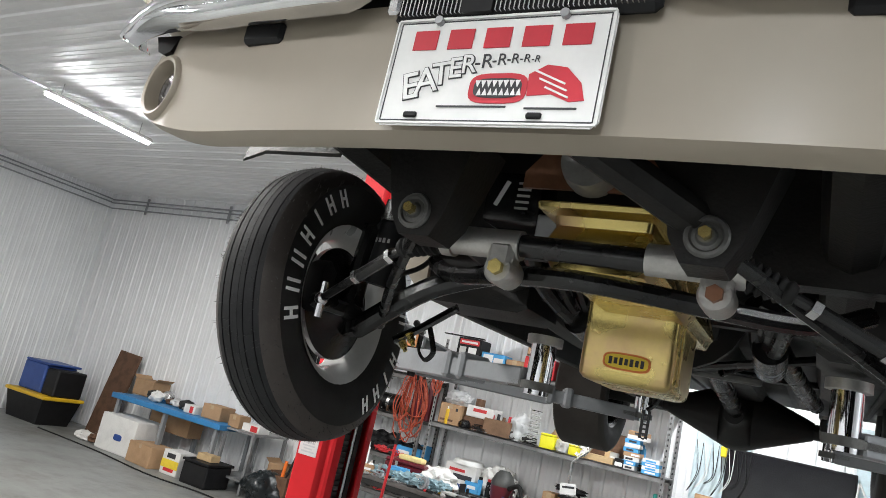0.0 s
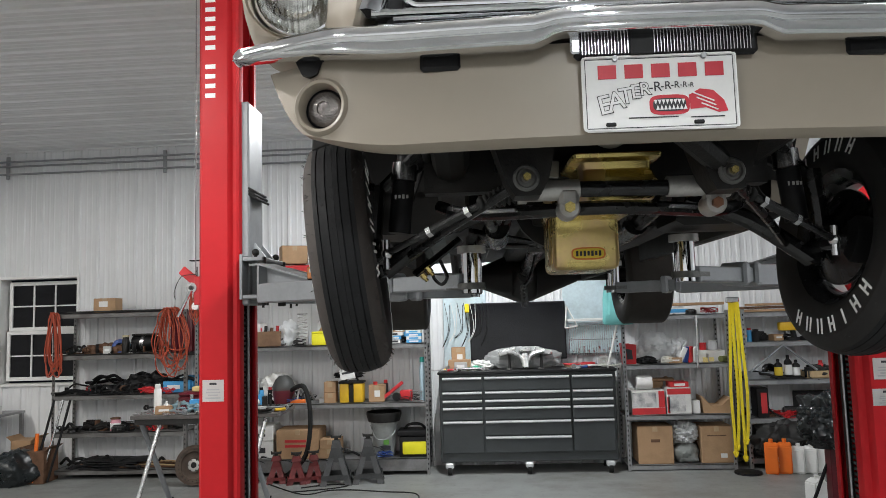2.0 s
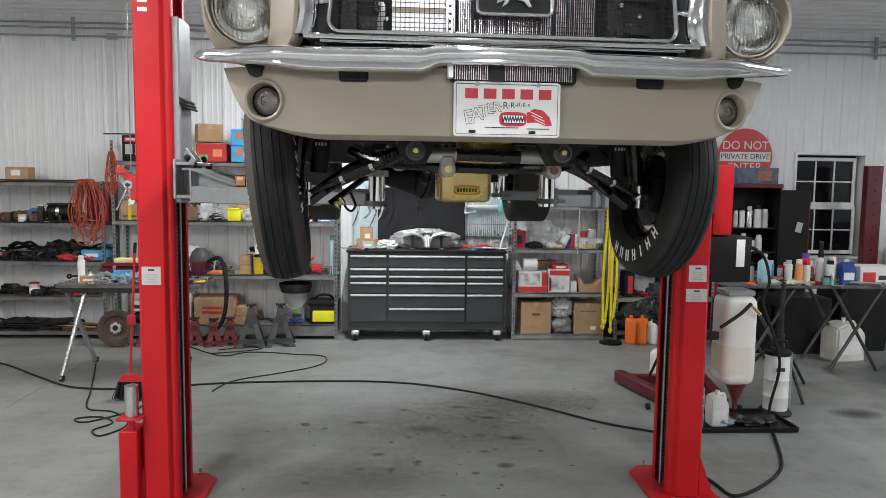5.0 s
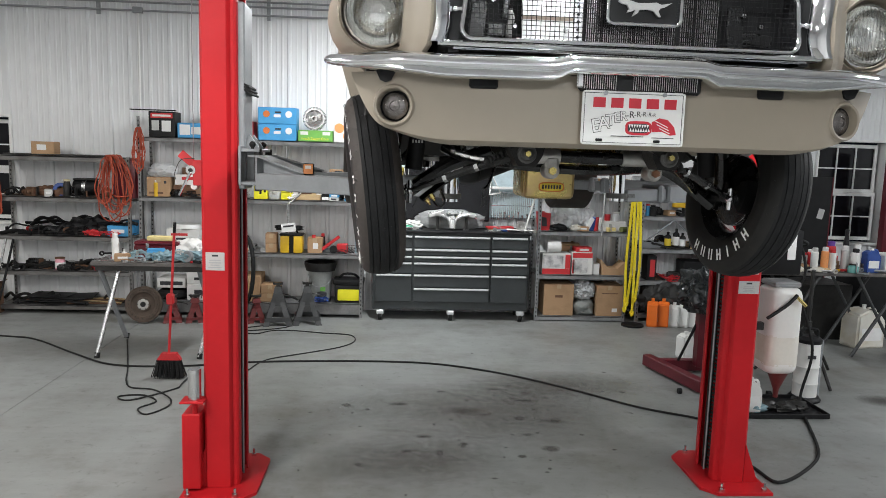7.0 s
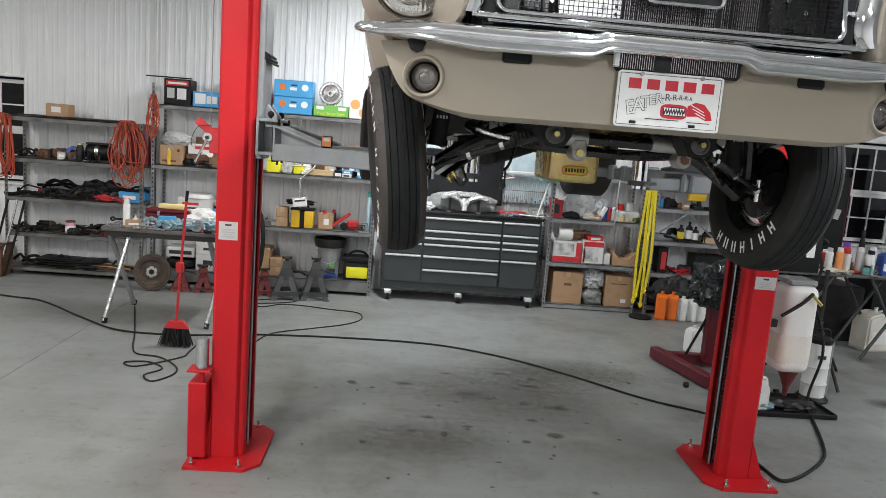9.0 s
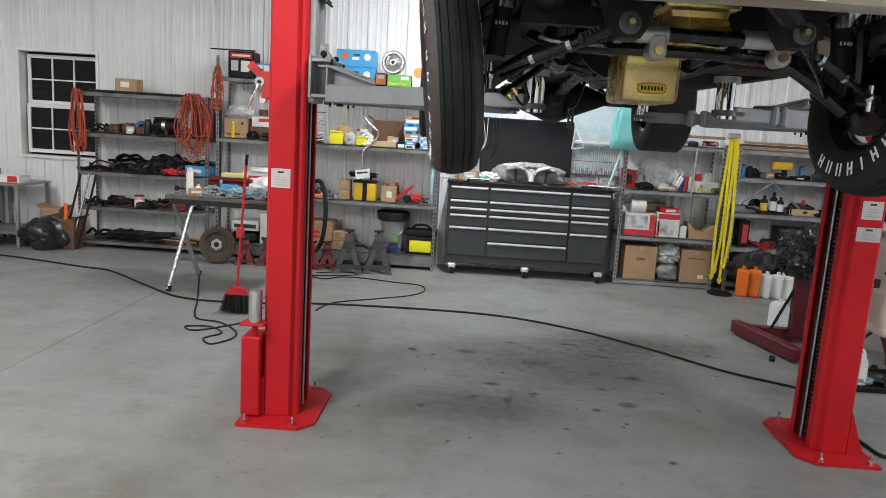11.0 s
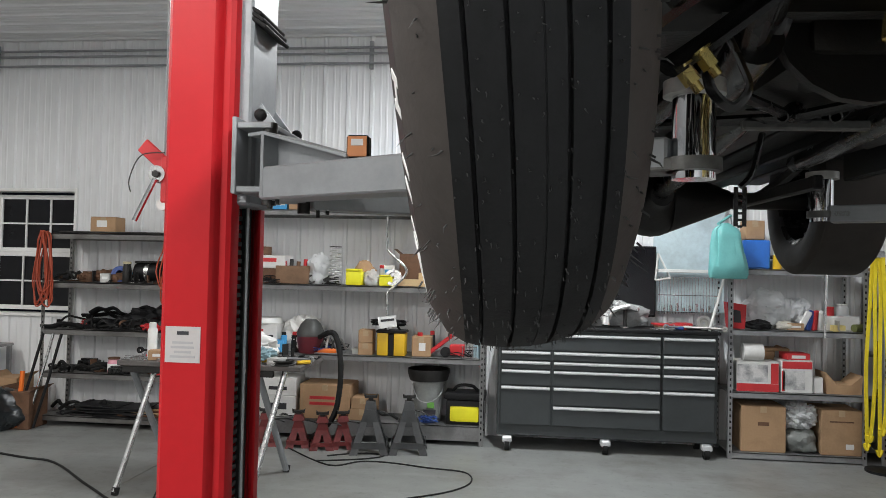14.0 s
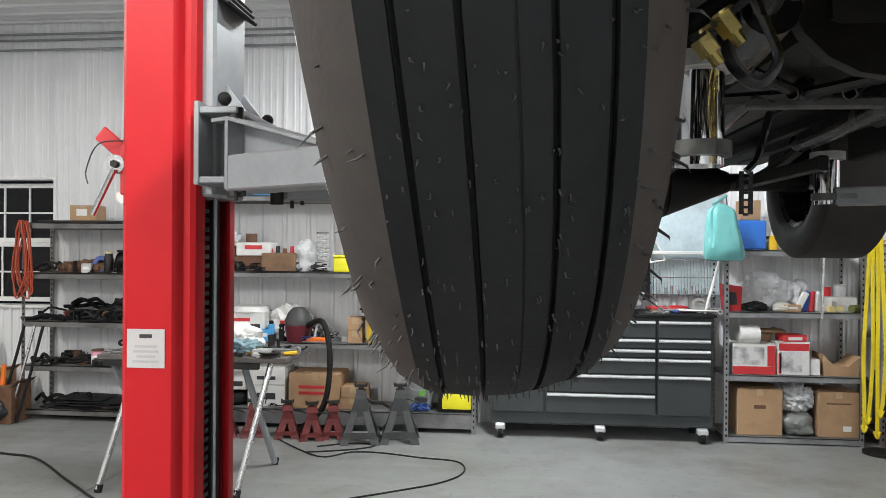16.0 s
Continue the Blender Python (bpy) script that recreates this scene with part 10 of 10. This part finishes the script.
# ---- small parts and tools lying on shelves and benches ----
def piece(kind, x, y, z, rnd, where, dark=True):
    """One loose workshop part of the given kind, resting at x, y, z."""
    a = rnd.uniform(-40, 40)
    r3 = rz(a)
    at = Vector((x, y, z))
    steel = rnd.choice((M_DARKSTEEL, M_BLACK, M_SEMI, M_RUST) if dark else (M_SILVER, M_DARKSTEEL, M_ALU, M_GREY))
    put = lambda v: at + r3 @ Vector(v)
    if kind == "bracket":
        w, h = rnd.uniform(0.08, 0.20), rnd.uniform(0.05, 0.12)
        out = ring_of([(0, h), (0, 0.012), (0.012, 0), (w, 0), (w + 0.015, 0.02)], 0.008)
        bm = prism(bmn(), out, Matrix.Translation(at + Vector((-w / 2, 0, 0.006))) @ rz(a).to_4x4() @ rot3(90, 0, 0).to_4x4(), rnd.uniform(0.03, 0.07))
        return solo("steel_bracket", bm, steel, f"dark bent steel bracket on {where}", "car part", at, "loose parts")
    if kind == "link":
        ln, r = rnd.uniform(0.16, 0.42), rnd.uniform(0.007, 0.013)
        bm = cyl(bmn(), put((-ln / 2, 0, 0.024)), put((ln / 2, 0, 0.026)), r, n=8)
        for e in (-1, 1):
            lathe(bm, [(0.010, -0.012), (0.023, -0.012), (0.023, 0.012), (0.010, 0.012)], Matrix.Translation(put((e * (ln / 2 + 0.02), 0, 0.024))) @ rz(a).to_4x4() @ rot3(90, 0, 0).to_4x4(), 14, close=True)
        return solo("link_rod", bm, steel, f"steel link rod with ring ends on {where}", "car part", at, "loose parts")
    if kind == "hose":
        ln, r = rnd.uniform(0.2, 0.5), rnd.uniform(0.009, 0.018)
        pts = [put((ln * (i / 5 - 0.5), rnd.uniform(-0.05, 0.05), r + (rnd.uniform(0, 0.09) if 0 < i < 5 else 0))) for i in range(6)]
        return solo("rubber_hose", tube(bmn(), pts, r, n=8, smooth=4), M_BLACKRUB, f"black rubber hose length on {where}", "hose", at, "loose parts")
    if kind == "pulley":
        R, t = rnd.uniform(0.035, 0.075), rnd.uniform(0.02, 0.05)
        up = rnd.random() < 0.5
        m = Matrix.Translation(at + Vector((0, 0, R if up else 0.0))) @ (rot3(82, 0, a).to_4x4() if up else Matrix.Identity(4))
        bm = lathe(bmn(), [(0.012, 0), (R, 0), (R, 0.006), (R * 0.8, t / 2), (R, t - 0.006), (R, t), (R * 0.6, t), (R * 0.55, t * 0.6), (0.012, t * 0.6)], m, 22, close=True)
        return solo("pulley", bm, steel, f"metal belt pulley on {where}", "car part", at, "loose parts")
    if kind == "wrench":
        ln = rnd.uniform(0.14, 0.26)
        out = [(-ln / 2 - 0.02, 0.016), (-ln / 2 - 0.004, 0.006), (-ln / 2 - 0.004, -0.006), (-ln / 2 - 0.02, -0.016), (-ln / 2 + 0.01, -0.018), (-ln / 2 + 0.03, -0.007), (ln / 2 - 0.02, -0.006), (ln / 2, -0.014), (ln / 2 + 0.016, 0.0), (ln / 2, 0.014), (ln / 2 - 0.02, 0.006), (-ln / 2 + 0.03, 0.007), (-ln / 2 + 0.01, 0.018)]
        return solo("wrench", prism(bmn(), out, Matrix.Translation(at + Vector((0, 0, 0.001))) @ rz(a).to_4x4(), 0.007), M_SILVER, f"open-ended steel wrench on {where}", "tool", at, "hand tools")
    if kind == "driver":
        ln = rnd.uniform(0.08, 0.16)
        c = rnd.choice((M_TOOLRED, M_YELLOW, M_BLACK, M_ORANGE2, M_BLUEPL))
        t = local("screwdriver", Matrix.Translation(at) @ rz(a).to_4x4(), f"screwdriver lying on {where}", "tool", "hand tools")
        part("handle", cyl(bmn(), (0, 0, 0.014), (0.09, 0, 0.014), 0.012, 0.014, n=8), c, t)
        part("shank", cyl(bmn(), (-ln, 0, 0.013), (0, 0, 0.014), 0.0035, n=6), M_SILVER, t)
        return t
    if kind == "box":
        w, d, h = rnd.uniform(0.07, 0.17), rnd.uniform(0.06, 0.12), rnd.uniform(0.04, 0.13)
        c = rnd.choice((M_REDBOX, M_WHITEBOX, M_BLUEBOX, M_CARD, M_CARD, M_BLACK, M_LABEL2))
        return carton(x - w / 2, x + w / 2, y - d / 2, y + d / 2, z, z + h, f"small parts box on {where}", c, tape=False, turn=a * 0.5, prints=[(0, 0.55, 0.6, 0.3, M_LABEL if c is not M_WHITEBOX else M_INK)])
    if kind == "wires":
        t = thing("wire_bundle", at, f"tangled bundle of wires on {where}", "wire", "loose parts")
        paint = rnd.choice((M_BLACK, M_BLACK, M_TOOLRED, M_BLUEPL))
        for k in range(5):
            pts = [put((rnd.uniform(-0.12, 0.12), rnd.uniform(-0.08, 0.08), 0.005 + rnd.uniform(0, 0.06))) for i in range(7)]
            part("wire", tube(bmn(), pts, 0.0045, n=6, smooth=4), paint, t)
        return t
    if kind == "casting":
        w = rnd.uniform(0.10, 0.2)
        bm = box(bmn(), put((0, 0, w * 0.22)), (w, w * 0.6, w * 0.44), rot=r3, bev=w * 0.08, seg=2)
        for k in range(3):
            q = put((w * (k - 1) * 0.3, -w * 0.3, w * 0.25))
            cyl(bm, q, q + r3 @ Vector((0, -w * 0.12, 0)), w * 0.11, n=12)
        box(bm, put((0, 0, w * 0.47)), (w * 0.8, w * 0.3, w * 0.1), rot=r3, bev=w * 0.02)
        return solo("engine_casting", bm, steel, f"oily metal casting on {where}", "car part", at, "loose parts")
    if kind == "can":
        c = rnd.choice((M_WHITEPL, M_LABEL2, M_REDBOX, M_BLACK, M_BLUEBOX, M_YELLOW))
        return can(x, y, z, rnd.uniform(0.025, 0.04), rnd.uniform(0.12, 0.22), c, f"aerosol can standing on {where}", rnd.choice((M_BLACK, M_WHITEPL, M_TOOLRED)))
    w = rnd.uniform(0.2, 0.5)
    pts = [(-w / 2, -0.05), (-w * 0.2, -0.07), (w * 0.3, -0.04), (w / 2, -0.06), (w / 2 + 0.03, 0.02), (w * 0.2, 0.06), (-w * 0.3, 0.04), (-w / 2 - 0.02, 0.03)]
    return solo("trim_panel", prism(bmn(), pts, Matrix.Translation(at + Vector((0, 0, 0.006))) @ rot3(rnd.uniform(2, 9), rnd.uniform(-4, 4), a * 0.5).to_4x4(), 0.006), M_BLACK, f"black curved trim panel on {where}", "car part", at, "loose parts")


DARKMIX = ("bracket", "link", "hose", "pulley", "wires", "casting", "panel", "link", "bracket")
TOOLMIX = ("wrench", "driver", "wrench", "driver", "bracket", "box", "link", "pulley")
MIXED = ("box", "can", "pulley", "casting", "box", "wires", "bracket", "driver")
LAYS = [
    (-5.40, -4.12, 7.19, 7.50, 0.102, 13, ("panel", "hose", "panel", "link", "hose"), "the lowest shelf", True),
    (-5.40, -4.15, 7.19, 7.48, 0.502, 26, DARKMIX, "a steel shelf", True),
    (-5.40, -4.15, 7.19, 7.48, 0.902, 24, DARKMIX, "a steel shelf", True),
    (-5.40, -4.30, 7.19, 7.48, 1.337, 20, DARKMIX + MIXED, "a steel shelf", True),
    (-3.84, -2.75, 7.20, 7.46, 0.752, 14, MIXED, "a steel shelf", True),
    (-3.84, -2.75, 7.20, 7.46, 1.367, 12, MIXED, "a steel shelf", True),
    (-3.80, -2.72, 7.20, 7.46, 0.172, 6, DARKMIX, "the lowest shelf", True),
    (-2.58, -1.45, 7.20, 7.46, 1.367, 7, MIXED, "a steel shelf", False),
    (-2.02, -1.45, 7.20, 7.46, 0.752, 6, MIXED, "a steel shelf", False),
    (-2.58, -1.75, 7.20, 7.30, 0.172, 4, DARKMIX, "the lowest shelf", True),
    (0.72, 1.70, 7.20, 7.46, 1.082, 7, MIXED, "a steel shelf", False),
    (0.72, 1.70, 7.20, 7.46, 1.587, 5, MIXED, "the top shelf", True),
    (1.95, 3.05, 7.22, 7.48, 0.892, 15, DARKMIX + MIXED, "a steel shelf", True),
    (1.95, 3.05, 7.22, 7.48, 0.502, 13, DARKMIX, "a steel shelf", True),
    (1.95, 3.05, 7.22, 7.48, 1.282, 14, MIXED, "a steel shelf", True),
    (1.95, 3.05, 7.22, 7.48, 0.102, 6, DARKMIX, "the lowest shelf", True),
    (-3.70, -2.54, 5.56, 5.74, 0.874, 34, TOOLMIX, "the folding workbench", False),
    (-3.70, -2.54, 5.76, 6.02, 0.874, 16, ("link", "wrench", "driver", "bracket"), "the folding workbench", True),
    (2.70, 4.20, 5.66, 5.80, 0.881, 18, TOOLMIX, "the folding table", False),
    (2.65, 4.25, 5.85, 6.20, 0.881, 12, ("can", "can", "box", "wires"), "the folding table", False),
    (-1.22, -0.75, 7.14, 7.30, 1.058, 11, TOOLMIX, "the tool chest", False),
    (0.10, 0.55, 7.14, 7.30, 1.058, 9, TOOLMIX, "the tool chest", False),
]
rnd = random.Random(2024)
for xa, xb, ya, yb, z, n, kinds, where, dark in LAYS:
    for i in range(n):
        piece(kinds[(i + rnd.randrange(2)) % len(kinds)], xa + (xb - xa) * (i + rnd.uniform(0.2, 0.8)) / n, rnd.uniform(ya, yb), z, rnd, where, dark)

# words on the novelty plate
def plate_word(text, x, z, size, turn, m, parent=None, y=None, bold=0.0):
    cu = bpy.data.curves.new("word", "FONT")
    cu.body, cu.size, cu.align_x, cu.align_y, cu.extrude = text, size, "CENTER", "CENTER", 0.0004
    cu.offset = bold
    tmp = bpy.data.objects.new("word", cu)
    scene.collection.objects.link(tmp)
    me = bpy.data.meshes.new_from_object(tmp.evaluated_get(bpy.context.evaluated_depsgraph_get()))
    bpy.data.objects.remove(tmp)
    me.materials.append(m)
    ob = new("lettering", me)
    ob.parent = parent or PLATE
    ob.matrix_basis = Matrix.Translation((x, PY - 0.0028 if y is None else y, z)) @ rot3(90, 0, 0).to_4x4() @ Matrix.Rotation(radians(turn), 4, "Z")


for ch_, x, z, size, turn in (("E", -0.105, 2.042, 0.040, 12), ("A", -0.083, 2.050, 0.038, 10), ("T", -0.063, 2.059, 0.034, 8), ("E", -0.044, 2.067, 0.030, 6), ("R", -0.026, 2.072, 0.027, 4), ("-R", -0.006, 2.076, 0.021, 2), ("-R", 0.015, 2.078, 0.017, 0), ("-R", 0.033, 2.079, 0.014, -2), ("-R", 0.049, 2.079, 0.012, -4), ("-R", 0.063, 2.078, 0.010, -6)):
    plate_word(ch_, x, z - 0.004, size * 1.32, turn, M_INK, bold=0.0016 if len(ch_) == 1 else 0.0)
    if len(ch_) == 1:
        plate_word(ch_, x, z - 0.004, size * 1.32, turn, M_LABEL, None, PY - 0.0038, bold=0.0002)
plate_word("Fresh Sweet Corn", 0.0, 0.032, 0.042, 0, mat("bright_yellow_print", (0.92, 0.80, 0.06), 0.5), g_box, -0.1325)
